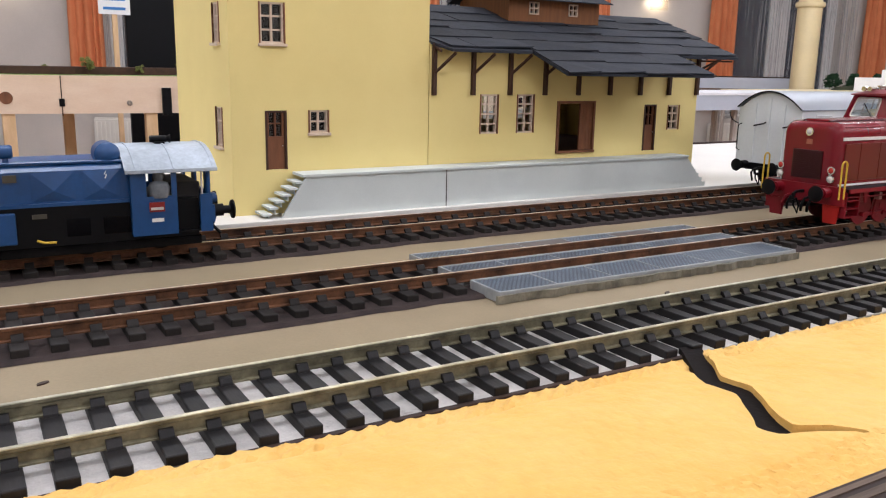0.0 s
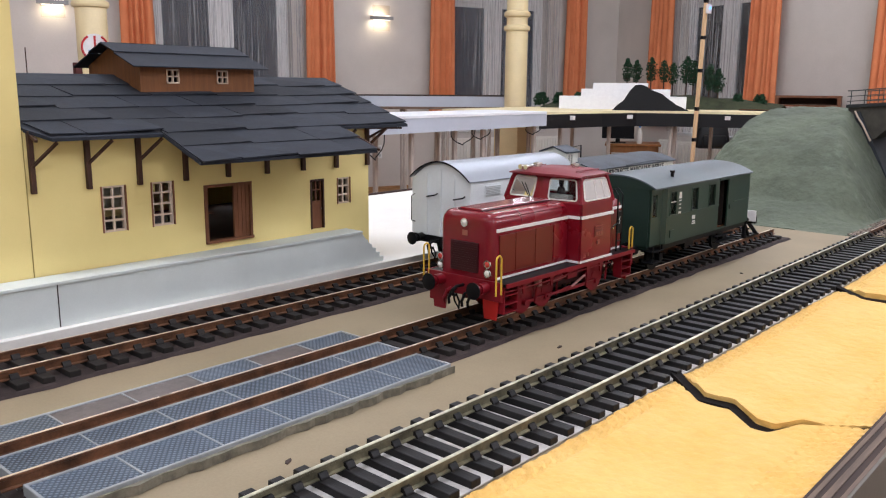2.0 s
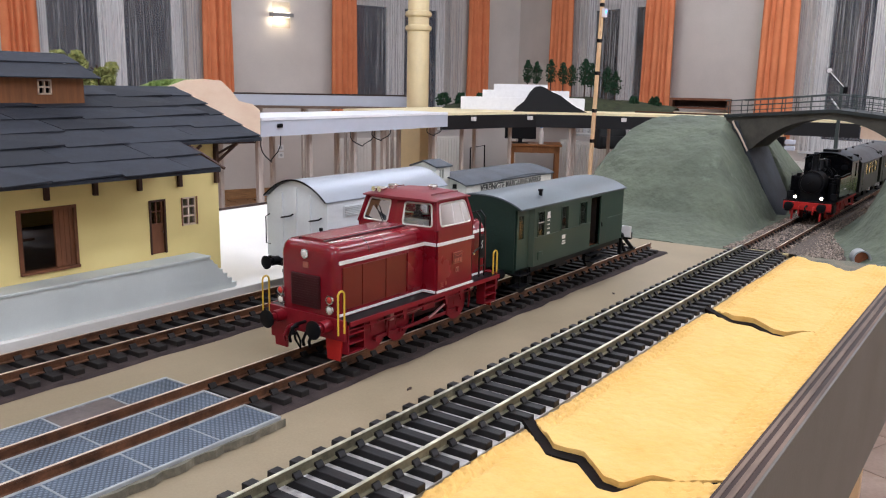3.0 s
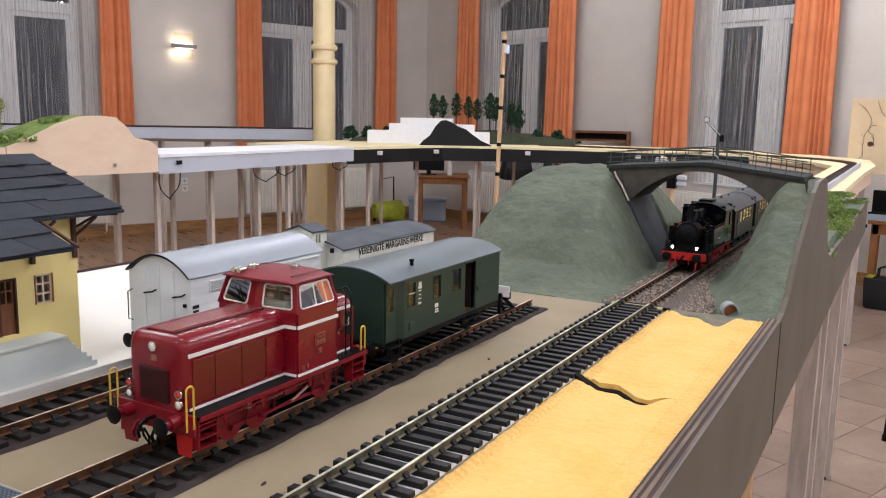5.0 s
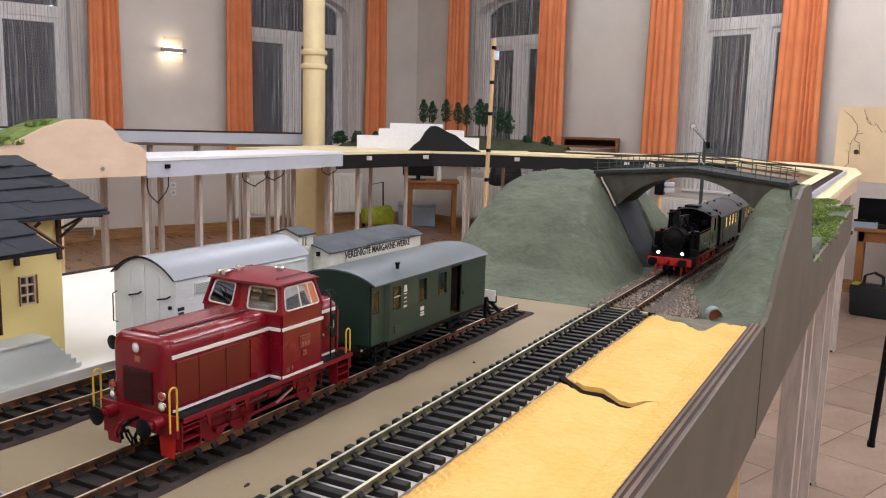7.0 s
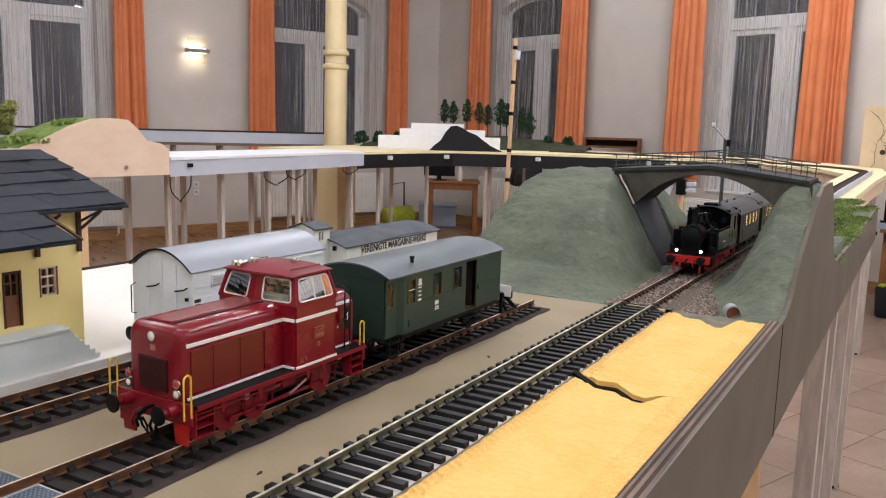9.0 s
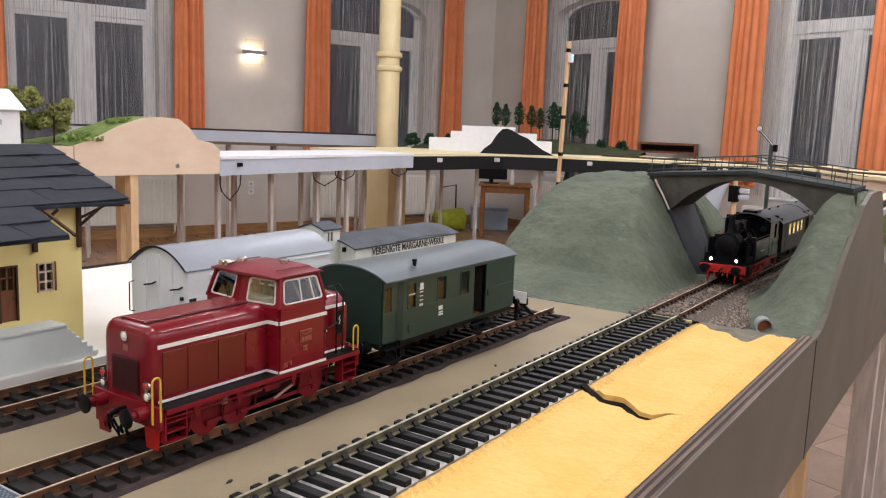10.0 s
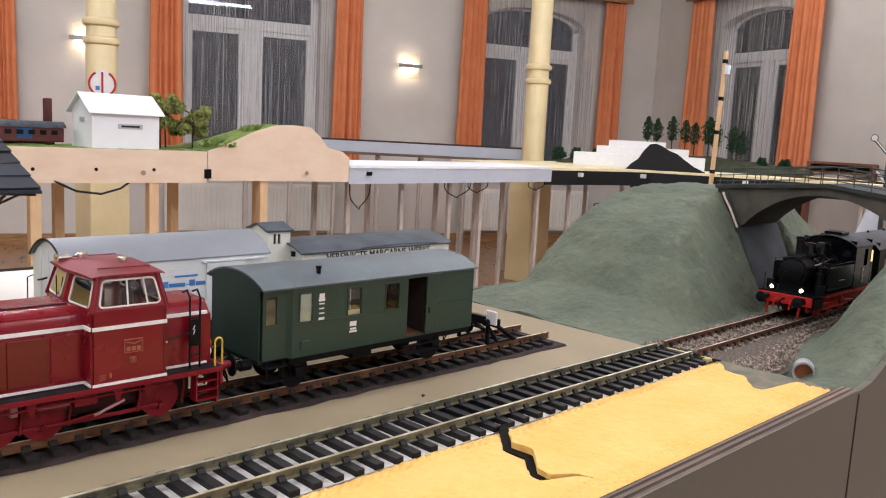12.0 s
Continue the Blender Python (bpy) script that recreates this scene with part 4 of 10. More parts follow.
M["ditch"] = mat("ditch_mud", (0.20, 0.165, 0.115), 0.85, var=0.25, scale=40, bump=0.6, bscale=300, c2=(0.10, 0.11, 0.085))
hillmod = thing("cutting_module", "green plaster hills of a railway cutting with an olive side panel", "layout table", pose(0, 0, 0), "layout tables")
bm = B()
xs = [1.724 + i * 0.0053 for i in range(242)]
ys = [0.1765 + j * 0.0052 for j in range(126)]
grid = [[bm.verts.new((x, y, ground_z(x, y))) for x in xs] for y in ys]
for a, b in zip(grid, grid[1:]):
    for i in range(len(xs) - 1):
        bm.faces.new((a[i], a[i + 1], b[i + 1], b[i]))
rim = [e for e in bm.edges if e.is_boundary]
ext = bmesh.ops.extrude_edge_only(bm, edges=rim)
for v in ext["geom"]:
    if isinstance(v, bmesh.types.BMVert):
        v.co.z = -0.03
part("scenery", bm, M["hill"], hillmod, "green painted plaster hills", smooth=True)
bm = B()
lip = []
for i in range(19):
    x = 1.622 + 0.1025 * i / 18
    lip.append([bm.verts.new((x, 0.2 + 0.128 * j / 20, 0.0015 + 0.0035 * step01((x - 1.66) / 0.06) + 0.0018 * noise.noise((x * 40, j * 0.4, 7)))) for j in range(21)])
for a, b in zip(lip, lip[1:]):
    for j in range(20):
        bm.faces.new((a[j], a[j + 1], b[j + 1], b[j]))
part("ditch", bm, M["ditch"], hillmod, "brownish grey ditch below the drain", smooth=True)
prof = [(x, z + 0.002) for x, z in PANEL if x <= 3.0] + [(3.0, -0.165), (1.7235, -0.165)]
part("side_panel", prism(B(), prof, 0.1685, 0.176, "y"), M["panel"], hillmod, "olive grey side panel cut to the hill's outline")
part("frame", bx(B(), 1.724, 3.0, 0.178, 0.827, -0.165, -0.032), M["plywood"], hillmod)
part("back_panel", bx(B(), 1.7235, 3.0, 0.8285, 0.836, -0.165, 0.001), M["panel"], hillmod)
for x, y in ((1.80, 0.30), (2.9, 0.22), (2.9, 0.80), (1.80, 0.80)):
    leg(x, y, -0.165, M["old_wood"], "cutting table legs", 0.05)

part("joint_gap", bx(B(), 1.7212, 1.7240, 0.1672, 0.1686, -0.165, 0.006), M["ply_dark"], hillmod, "dark joint between the tables")
leg(2.9, 0.362, -0.165, M["pine"], "cutting table legs", 0.045)
# ballast and the track through the cutting
bm = B()
rows = []
for i in range(60):
    x = 1.7235 + i * (3.0 - 1.7235) / 59
    fan = 0.055 * step01((2.02 - x) / 0.26)
    rows.append([bm.verts.new((x, y, z)) for y, z in ((0.324 - fan, -0.004), (0.338 - fan * 0.9, 0.003), (0.346, 0.0062), (0.414, 0.0062), (0.428, 0.003), (0.447, -0.004))])
for p, q in zip(rows, rows[1:]):
    for k in range(5):
        bm.faces.new((p[k], q[k], q[k + 1], p[k + 1]))
solo("ballast_bed", bm, M["ballast_base"], "grey-brown ballast bed under weathered rails", "track bed")
rnd = random.Random(11)
bm = B()
for i in range(9000):
    x = 1.728 + 0.75 * rnd.random() ** 1.3
    fan = 0.055 * step01((2.02 - x) / 0.26)
    y = rnd.uniform(0.328 - fan, 0.442)
    r = rnd.uniform(0.0013, 0.0025)
    zz = 0.0060 if 0.346 < y < 0.414 else (0.0034 if 0.334 - fan < y < 0.428 else 0.0005)
    if abs(abs(y - 0.38) - GAUGE) < 0.0034:
        continue
    m = pose(x, y, zz + r * 0.3, rnd.uniform(0, 360), rnd.uniform(0, 360), rnd.uniform(0, 360)) @ Matrix.Diagonal((r, r * rnd.uniform(0.6, 1), r * rnd.uniform(0.5, 0.9), 1))
    vs = [bm.verts.new(m @ Vector(p)) for p in ((1, 0, 0), (-1, 0, 0), (0, 1, 0), (0, -1, 0), (0, 0, 1), (0, 0, -1))]
    for f in ((0, 2, 4), (2, 1, 4), (1, 3, 4), (3, 0, 4), (2, 0, 5), (1, 2, 5), (3, 1, 5), (0, 3, 5)):
        bm.faces.new([vs[k] for k in f])
me = bpy.data.meshes.new("ballast")
bm.to_mesh(me)
bm.free()
me.materials.append(M["ballast"])
tagged(new("ballast", me), "loose grey-brown ballast stones along the track", "ballast", kind="stuff")
track("weathered rails on dark sleepers in stone ballast", 1.71, 3.0, 0.380, 0.0202, 0.066, 0.0092, M["rust"], M["rail_head"], M["sleeper"], nearest=(1.7, 2.6), seed=4)
solo("joint_sleeper", bx(B(), 1.7090, 1.7215, 0.340, 0.420, 0.002, 0.0062, 0.0006), M["joint_yellow"], "pale yellow strip at the tables' joint", "strip")
pipe = thing("drain_pipe", "short drain pipe with a terracotta bore in the bank", "pipe", look((1.772, 0.252, 0.004), (1.70, 0.285, 0.004)))
bm = B()
prof = [(0.0120, 0.010), (0.0120, -0.010), (0.0130, -0.016), (0.0106, -0.016), (0.0100, 0.009)]
lathe(bm, [(r, z) for r, z in prof], 24)
pipe.matrix_basis = pose(1.782, 0.252, 0.003) @ pose(0, 0, 0, 0, 90, 22)
part("pipe_wall", bm, M["grate_frame"], pipe, smooth=True)
part("bore", tube(B(), (0, 0, -0.008), (0, 0, 0.005), 0.0103, 20), M["pipe_in"], pipe, "rust-red inside of the pipe")


# ---- the station ----
ST_Y = 0.823
BASE = 0.012


def sash(parent, x, z0, z1, w, cols, rows, m, sill=True):
    """A small glazed window, its frame flush in a wall that faces local -y."""
    win = thing("station_window", "", "", m @ pose(x, 0, 0))
    win.name = "window"
    win.parent = parent
    bm, t = B(), 0.0019
    bx(bm, -w / 2, -w / 2 + t, 0.001, 0.006, z0, z1)
    bx(bm, w / 2 - t, w / 2, 0.001, 0.006, z0, z1)
    bx(bm, -w / 2 + t, w / 2 - t, 0.001, 0.006, z0, z0 + t)
    bx(bm, -w / 2 + t, w / 2 - t, 0.001, 0.006, z1 - t, z1)
    part("frame", bm, M["frame_pale"], win)
    for i in range(1, cols):
        px = -w / 2 + w * i / cols
        part("glazing_bar", bx(B(), px - 0.0009, px + 0.0009, 0.0015, 0.0045, z0 + t, z1 - t), M["frame_pale"], win)
    for j in range(1, rows):
        pz = z0 + (z1 - z0) * j / rows
        part("glazing_bar", bx(B(), -w / 2 + t, w / 2 - t, 0.0017, 0.0043, pz - 0.0009, pz + 0.0009), M["frame_pale"], win)
    part("pane", bx(B(), -w / 2 + t, w / 2 - t, 0.0046, 0.0052, z0 + t, z1 - t), M["glass"], win)
    for s in (-1, 1):
        part("reveal", bx(B(), s * w / 2 - (0 if s > 0 else 0.0014), s * w / 2 + (0.0014 if s > 0 else 0), -0.0008, 0.0012, z0, z1), M["wood_brown"], win, "brown timber reveal")
    if sill:
        part("window_sill", bx(B(), -w / 2 - 0.0025, w / 2 + 0.0025, -0.0035, 0.001, z0 - 0.0028, z0, 0.0004), M["frame_pale"], win)
    return win


def pierced(bm, x0, x1, z0, z1, y0, y1, holes):
    """A wall in the xz plane with rectangular holes (xa, xb, za, zb)."""
    xs = sorted({x0, x1, *[h[0] for h in holes], *[h[1] for h in holes]})
    zs = sorted({z0, z1, *[h[2] for h in holes], *[h[3] for h in holes]})
    for xa, xb in zip(xs, xs[1:]):
        run = None
        for za, zb in zip(zs, zs[1:]):
            cx, cz = (xa + xb) / 2, (za + zb) / 2
            solid = not any(h[0] < cx < h[1] and h[2] < cz < h[3] for h in holes)
            if solid:
                run = (run[0], zb) if run else (za, zb)
            if run and (not solid or zb == zs[-1]):
                bx(bm, xa, xb, y0, y1, run[0], run[1])
                run = None
    bmesh.ops.remove_doubles(bm, verts=bm.verts, dist=1e-6)
    return bm


def station():
    st = thing("station_tower", "plain yellow rendered station tower with small paned windows", "building", pose(0.407, ST_Y, BASE))
    W, D, H, T = 0.220, 0.215, 0.360, 0.006
    z = lambda v: v - BASE
    x = lambda v: v - 0.407
    front = [(x(0.4385), x(0.4625), z(0.181), z(0.220)), (x(0.441), x(0.4635), z(0.057), z(0.116)), (x(0.488), x(0.508), z(0.093), z(0.116))]
    part("front_wall", pierced(B(), 0, W, 0, H, 0, T, front), M["station"], st)
    side = [(0.030, 0.052, z(0.181), z(0.220)), (0.030, 0.052, z(0.078), z(0.118))]
    bm = pierced(B(), T, D, 0, H, 0, T, side)
    bm.transform(Matrix(((0, 1, 0, 0), (1, 0, 0, 0), (0, 0, 1, 0), (0, 0, 0, 1))))
    part("side_wall", bm, M["station"], st)
    part("side_wall", bx(B(), W - T, W, T, D, 0, H), M["station"], st)
    part("back_wall", bx(B(), T, W - T, D - T, D, 0, H), M["station"], st)
    # added near-black floor and backing sheet, so the windows show an unlit room
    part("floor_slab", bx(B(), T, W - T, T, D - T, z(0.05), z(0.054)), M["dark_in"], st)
    part("dark_backing", bx(B(), T, W - T, T + 0.045, T + 0.048, 0, H - 0.01), M["dark_in"], st)
    part("roof_slab", bx(B(), -0.006, W + 0.006, -0.006, D + 0.006, H, H + 0.008, 0.001), M["shingle"], st)
    for h, c, r in ((front[0], 2, 3), (front[2], 2, 2)):
        sash(st, (h[0] + h[1]) / 2, h[2], h[3], h[1] - h[0], c, r, pose(0, 0, 0))
    for h in side:
        sash(st, 0, h[2], h[3], h[1] - h[0], 2, 3, pose(0, (h[0] + h[1]) / 2, 0, 0, 0, -90))
    door(st, front[1], True)
    return st


def door(parent, h, lights):
    d = thing("door_tmp", "", "", pose((h[0] + h[1]) / 2, 0, 0))
    d.name, d.parent = "door", parent
    w, z0, z1 = h[1] - h[0], h[2], h[3]
    t = 0.0022
    bm = B()
    for q in ((-w / 2, -w / 2 + t, z0, z1), (w / 2 - t, w / 2, z0, z1), (-w / 2 + t, w / 2 - t, z1 - t, z1)):
        bx(bm, q[0], q[1], -0.0008, 0.006, q[2], q[3])
    part("door_frame", bm, M["wood_dark"], d)
    mid = z0 + (z1 - z0) * 0.56
    part("lower_panel", bx(B(), -w / 2 + t, w / 2 - t, 0.002, 0.005, z0, mid), M["wood_brown"], d)
    bm = B()
    for q in ((-w / 2 + t, -w / 2 + 2 * t, mid, z1 - t), (w / 2 - 2 * t, w / 2 - t, mid, z1 - t), (-0.0008, 0.0008, mid, z1 - t), (-w / 2 + 2 * t, w / 2 - 2 * t, (mid + z1) / 2 - 0.0006, (mid + z1) / 2 + 0.0006)):
        bx(bm, q[0], q[1], 0.0022, 0.0048, q[2], q[3])
    part("glazing_grid", bm, M["wood_brown"], d)
    part("pane", bx(B(), -w / 2 + t, w / 2 - t, 0.0052, 0.0056, mid, z1 - t), M["glass"], d)
    part("door_handle", tube(B(), (w / 2 - 0.005, -0.001, z0 + 0.024), (w / 2 - 0.005, 0.002, z0 + 0.024), 0.0007, 8), M["chrome"], d)
    return d


SLOPE, RIDGE_Y, RIDGE_Z = 0.36, 0.960, 0.2385


def roof_z(y):
    return RIDGE_Z - SLOPE * abs(RIDGE_Y - y)


def shed():
    sh = thing("goods_shed", "yellow goods shed with slate roof and brown timber doors", "building", pose(0.627, ST_Y, BASE))
    W, D, T = 0.416, 0.274, 0.006
    z = lambda v: v - BASE
    x = lambda v: v - 0.627
    holes = [(x(0.696), x(0.719), z(0.087), z(0.132)), (x(0.7475), x(0.7705), z(0.087), z(0.132)), (x(0.806), x(0.866), z(0.061), z(0.124)), (x(0.949), x(0.970), z(0.0595), z(0.119)), (x(0.992), x(1.011), z(0.086), z(0.118))]
    part("front_wall", pierced(B(), 0.001, W, 0, z(0.187), 0, T, holes), M["station"], sh)
    prof = [(0.006, 0), (D, 0), (D, z(0.187)), (RIDGE_Y - ST_Y, z(RIDGE_Z) - 0.003), (0.006, z(0.187))]
    part("gable_wall", prism(B(), prof, W - T, W, "x"), M["station"], sh)
    part("gable_wall", prism(B(), prof, 0.001, T, "x"), M["station"], sh)
    back = [(x(a), x(a) + 0.024, z(0.085), z(0.132)) for a in (0.76, 0.85, 0.875, 0.93, 0.98)]
    part("back_wall", pierced(B(), T, W - T, 0, z(0.185), D - T, D, back), M["station"], sh)
    part("floor_slab", bx(B(), T, W - T, T, D - T, z(0.055), z(0.0585)), M["wood_dark"], sh)
    for h, r in ((holes[0], 3), (holes[1], 3), (holes[4], 2)):
        sash(sh, (h[0] + h[1]) / 2, h[2], h[3], h[1] - h[0], 2 if r == 3 else 2, 4 if r == 3 else 3, pose(0, 0, 0), sill=False)
    door(sh, holes[3], True)
    # the sliding goods door stands half open
    g = holes[2]
    d = thing("door_tmp", "", "", pose(0, 0, 0))
    d.name, d.parent = "goods_door", sh
    bm = B()
    for q in ((g[0], g[0] + 0.004, g[2], g[3]), (g[1] - 0.003, g[1], g[2], g[3]), (g[0] + 0.004, g[1] - 0.003, g[3] - 0.003, g[3])):
        bx(bm, q[0], q[1], -0.0012, 0.006, q[2], q[3])
    bx(bm, g[0], g[1], -0.003, 0.006, g[2], g[2] + 0.0028)
    part("door_frame", bm, M["wood_brown"], d)
    for i in range(4):
        a = g[1] - 0.0225 + i * 0.005
        part("plank", bx(B(), a + 0.0002, a + 0.0048, 0.001, 0.004, g[2] + 0.003, g[3] - 0.003), M["wood_brown"], d)
    part("leaf", bx(B(), g[0] + 0.004, g[0] + 0.008, 0.006, 0.030, g[2] + 0.003, g[3] - 0.003), M["wood_dark"], d, "inward-swung dark door leaf")
    part("crossbar", bx(B(), g[0] + 0.008, g[1] - 0.0225, 0.040, 0.043, z(0.086), z(0.0885)), M["wood_dark"], d)
    # posts and struts under the eaves
    for i in range(9):
        px = 0.0055 + i * 0.0508
        low = 3 <= i <= 7
        fy = (0.742 if low else 0.803) - ST_Y
        br = thing("tmp", "", "", pose(px, 0, 0))
        br.name, br.parent = "eaves_bracket", sh
        part("post", bx(B(), -0.0022, 0.0022, -0.0052, -0.0004, z(0.131), z(0.187), 0.0003), M["wood_dark"], br)
        tip = (0.016, -0.0215, z(roof_z(ST_Y - 0.0215)) - 0.0045)
        part("strut", wire(B(), [(0, -0.004, z(0.155)), tip], 0.0017, 4), M["wood_dark"], br)
        part("rafter", wire(B(), [(0, -0.003, z(roof_z(ST_Y - 0.003)) - 0.0045), (0, fy + 0.003, z(roof_z(ST_Y + fy + 0.003)) - 0.0045)], 0.0018, 4), M["wood_dark"], br)
    br = thing("tmp", "", "", pose(W, 0, 0))
    br.name, br.parent = "gable_bracket", sh
    part("strut", wire(B(), [(0.001, 0.02, z(0.156)), (0.042, 0.0, z(0.180))], 0.0017, 4), M["wood_dark"], br)
    part("beam", wire(B(), [(0.001, 0.006, z(0.176)), (0.044, -0.016, z(0.176))], 0.0016, 4), M["wood_dark"], br)
    # roof boards: front, with the deeper canopy, and back
    def sheet(pts, dz=0.0):
        bm = B()
        top = [bm.verts.new((a - 0.627, b - ST_Y, roof_z(b) - BASE + dz)) for a, b in pts]
        bot = [bm.verts.new((a - 0.627, b - ST_Y, roof_z(b) - BASE + dz - 0.0032)) for a, b in pts]
        bm.faces.new(top)
        bm.faces.new(bot[::-1])
        for i in range(len(pts)):
            bm.faces.new((top[i], bot[i], bot[(i + 1) % len(pts)], top[(i + 1) % len(pts)]))
        return bm
    front = [(0.6285, RIDGE_Y), (0.6285, 0.822), (0.644, 0.8005), (0.750, 0.8005), (0.750, 0.736), (0.976, 0.736), (0.976, 0.8005), (1.091, 0.8005), (1.091, RIDGE_Y)]
    part("roof", sheet(front), M["shingle"], sh, "dark slate-grey felt roof")
    part("roof", sheet([(0.6285, RIDGE_Y + 0.0001), (1.091, RIDGE_Y + 0.0001), (1.091, 1.13), (0.6285, 1.13)]), M["shingle"], sh)
    # courses of large felt shingles, each overlapping the next below
    rnd = random.Random(8)
    edges = [0.9585, 0.9255, 0.896, 0.8665, 0.837, 0.8035, 0.770, 0.7365]
    for k in range(7):
        ya, yb = edges[k] + 0.004, edges[k + 1] - 0.001
        spans = [(0.6295, 1.0905)] if k < 5 else [(0.7505, 0.9755)]
        for xa, xb in spans:
            cuts = [xa]
            p = xa + 0.030 + 0.040 * (k % 2) + rnd.uniform(-0.012, 0.012)
            while p < xb - 0.03:
                cuts.append(p)
                p += rnd.uniform(0.068, 0.094)
            cuts.append(xb)
            for a, b in zip(cuts, cuts[1:]):
                bm = B()
                yl = yb + rnd.uniform(-0.0045, 0.0025)
                a2 = a + (0.0148 if (k == 4 and a == xa) else 0)
                sk = 0.0122 if a > xa else 0.0
                ptsT = [(a + 0.0006, ya, 0.0008), (b - 0.0006, ya, 0.0008), (b + (0.0105 if b < xb else 0), yl, 0.0022 + rnd.uniform(0, 0.0022)), (a2 + sk, yl, 0.0016 + rnd.uniform(0, 0.0010))]
                top = [bm.verts.new((u - 0.627, v - ST_Y, roof_z(v) - BASE + w)) for u, v, w in ptsT]
                bot = [bm.verts.new((u - 0.627, v - ST_Y, roof_z(v) - BASE + w - 0.0011)) for u, v, w in ptsT]
                bm.faces.new(top)
                bm.faces.new(bot[::-1])
                for i in range(4):
                    bm.faces.new((top[i], bot[i], bot[(i + 1) % 4], top[(i + 1) % 4]))
                part("shingle", bm, M["shingle"], sh)
    # ridge lantern
    ln = thing("tmp", "", "", pose(0.785 - 0.627, 0.902 - ST_Y, 0))
    ln.name, ln.parent = "roof_lantern", sh
    LW, LD = 0.146, 0.116
    hz0, hz1, rz = z(0.214), z(0.2485), z(0.2715)
    hs = [(0.0310, 0.0465, z(0.229), z(0.2445)), (0.0945, 0.1095, z(0.229), z(0.2445))]
    part("front_cladding", pierced(B(), 0, LW, hz0, hz1, 0, 0.003, hs), M["cladding"], ln)
    gp = [(0.003, hz0), (LD, hz0), (LD, hz1), (LD / 2, rz - 0.001), (0.003, hz1)]
    part("gable_cladding", prism(B(), gp, 0, 0.003, "x"), M["cladding"], ln)
    part("gable_cladding", prism(B(), gp, LW - 0.003, LW, "x"), M["cladding"], ln)
    part("back_cladding", bx(B(), 0.003, LW - 0.003, LD - 0.003, LD, hz0, hz1), M["cladding"], ln)
    for h in hs:
        xa, xb, za, zb = h
        c0 = (xa + xb) / 2
        for q in ((xa, xa + 0.0015, za, zb), (xb - 0.0015, xb, za, zb), (xa, xb, za, za + 0.0015), (xa, xb, zb - 0.0015, zb), (c0 - 0.0007, c0 + 0.0007, za, zb), (xa, xb, (za + zb) / 2 - 0.0007, (za + zb) / 2 + 0.0007)):
            part("lantern_window_bar", bx(B(), q[0], q[1], -0.001, 0.0028, q[2], q[3]), M["frame_pale"], ln)
    sl = (rz - hz1) / (LD / 2)
    for s in (0, 1):
        for j in range(2):
            a, b = (LD / 2 + 0.0005) * (1 - j * 0.5), LD / 2 * (1 - j * 0.5) - LD / 4 - 0.011 * j - 0.001
            bm = B()
            o = 0.0006
            pts = []
            for yy, extra in ((a, 0.0), (b, 0.0018)):
                zz = rz + 0.001 - sl * (LD / 2 - yy) + extra
                pts.append((yy if not s else LD - yy, zz))
            (ya, za), (yb, zb) = pts
            prism(bm, [(ya, za + o), (yb, zb + o), (yb, zb - 0.0006), (ya, za - 0.0006)], -0.013, LW + 0.014, "x")
            part("lantern_shingle", bm, M["shingle"], ln)
    return sh


def platform():
    p = thing("loading_platform", "pale grey card loading platform with steps at both ends", "platform", pose(0, 0, BASE))
    y0, y1 = 0.794, ST_Y - 0.001
    x0, x1, zt = 0.468, 1.004, 0.0425
    for a, b in ((0.446, 0.6345), (0.6355, 1.043)):
        prof = [(a if a > 0.5 else 0.446, 0), (b if b < 1.0 else 1.040, 0), (b if b < 1.0 else x1, zt - 0.003), (a if a > 0.5 else x0 + 0.004, zt - 0.003)]
        part("front_panel", prism(B(), prof, y0, y0 + 0.003, "y"), M["platform"], p)
    part("joint_strip", bx(B(), 0.6346, 0.6354, y0 - 0.0004, y0 + 0.002, 0, zt - 0.003), M["ply_dark"], p, "dark vertical joint")
    part("deck", bx(B(), x0, x1, y0 - 0.0022, y1, zt - 0.0028, zt, 0.0003), M["platform"], p)
    n = 6
    for i in range(n):
        zz = zt * (n - i - 0.0) / (n + 1) - 0.001
        sx = x0 - (i + 1) * 0.0068
        part("tread", bx(B(), sx, sx + 0.0090, y0 + 0.001, y1 - 0.002, zz - 0.0022, zz, 0.0002), M["platform"], p)
        part("riser", bx(B(), sx + 0.006, sx + 0.0072, y0 + 0.004, y1 - 0.002, zz - 0.007 if i < n - 1 else 0, zz - 0.0022), M["platform"], p)
        sx = x1 + i * 0.0066
        part("tread", bx(B(), sx, sx + 0.0066, y0 + 0.003, y1 - 0.002, 0, zz), M["platform"], p)
    return p


station()
shed()
platform()


# ---- the road bridge over the cutting ----
solid_part = part


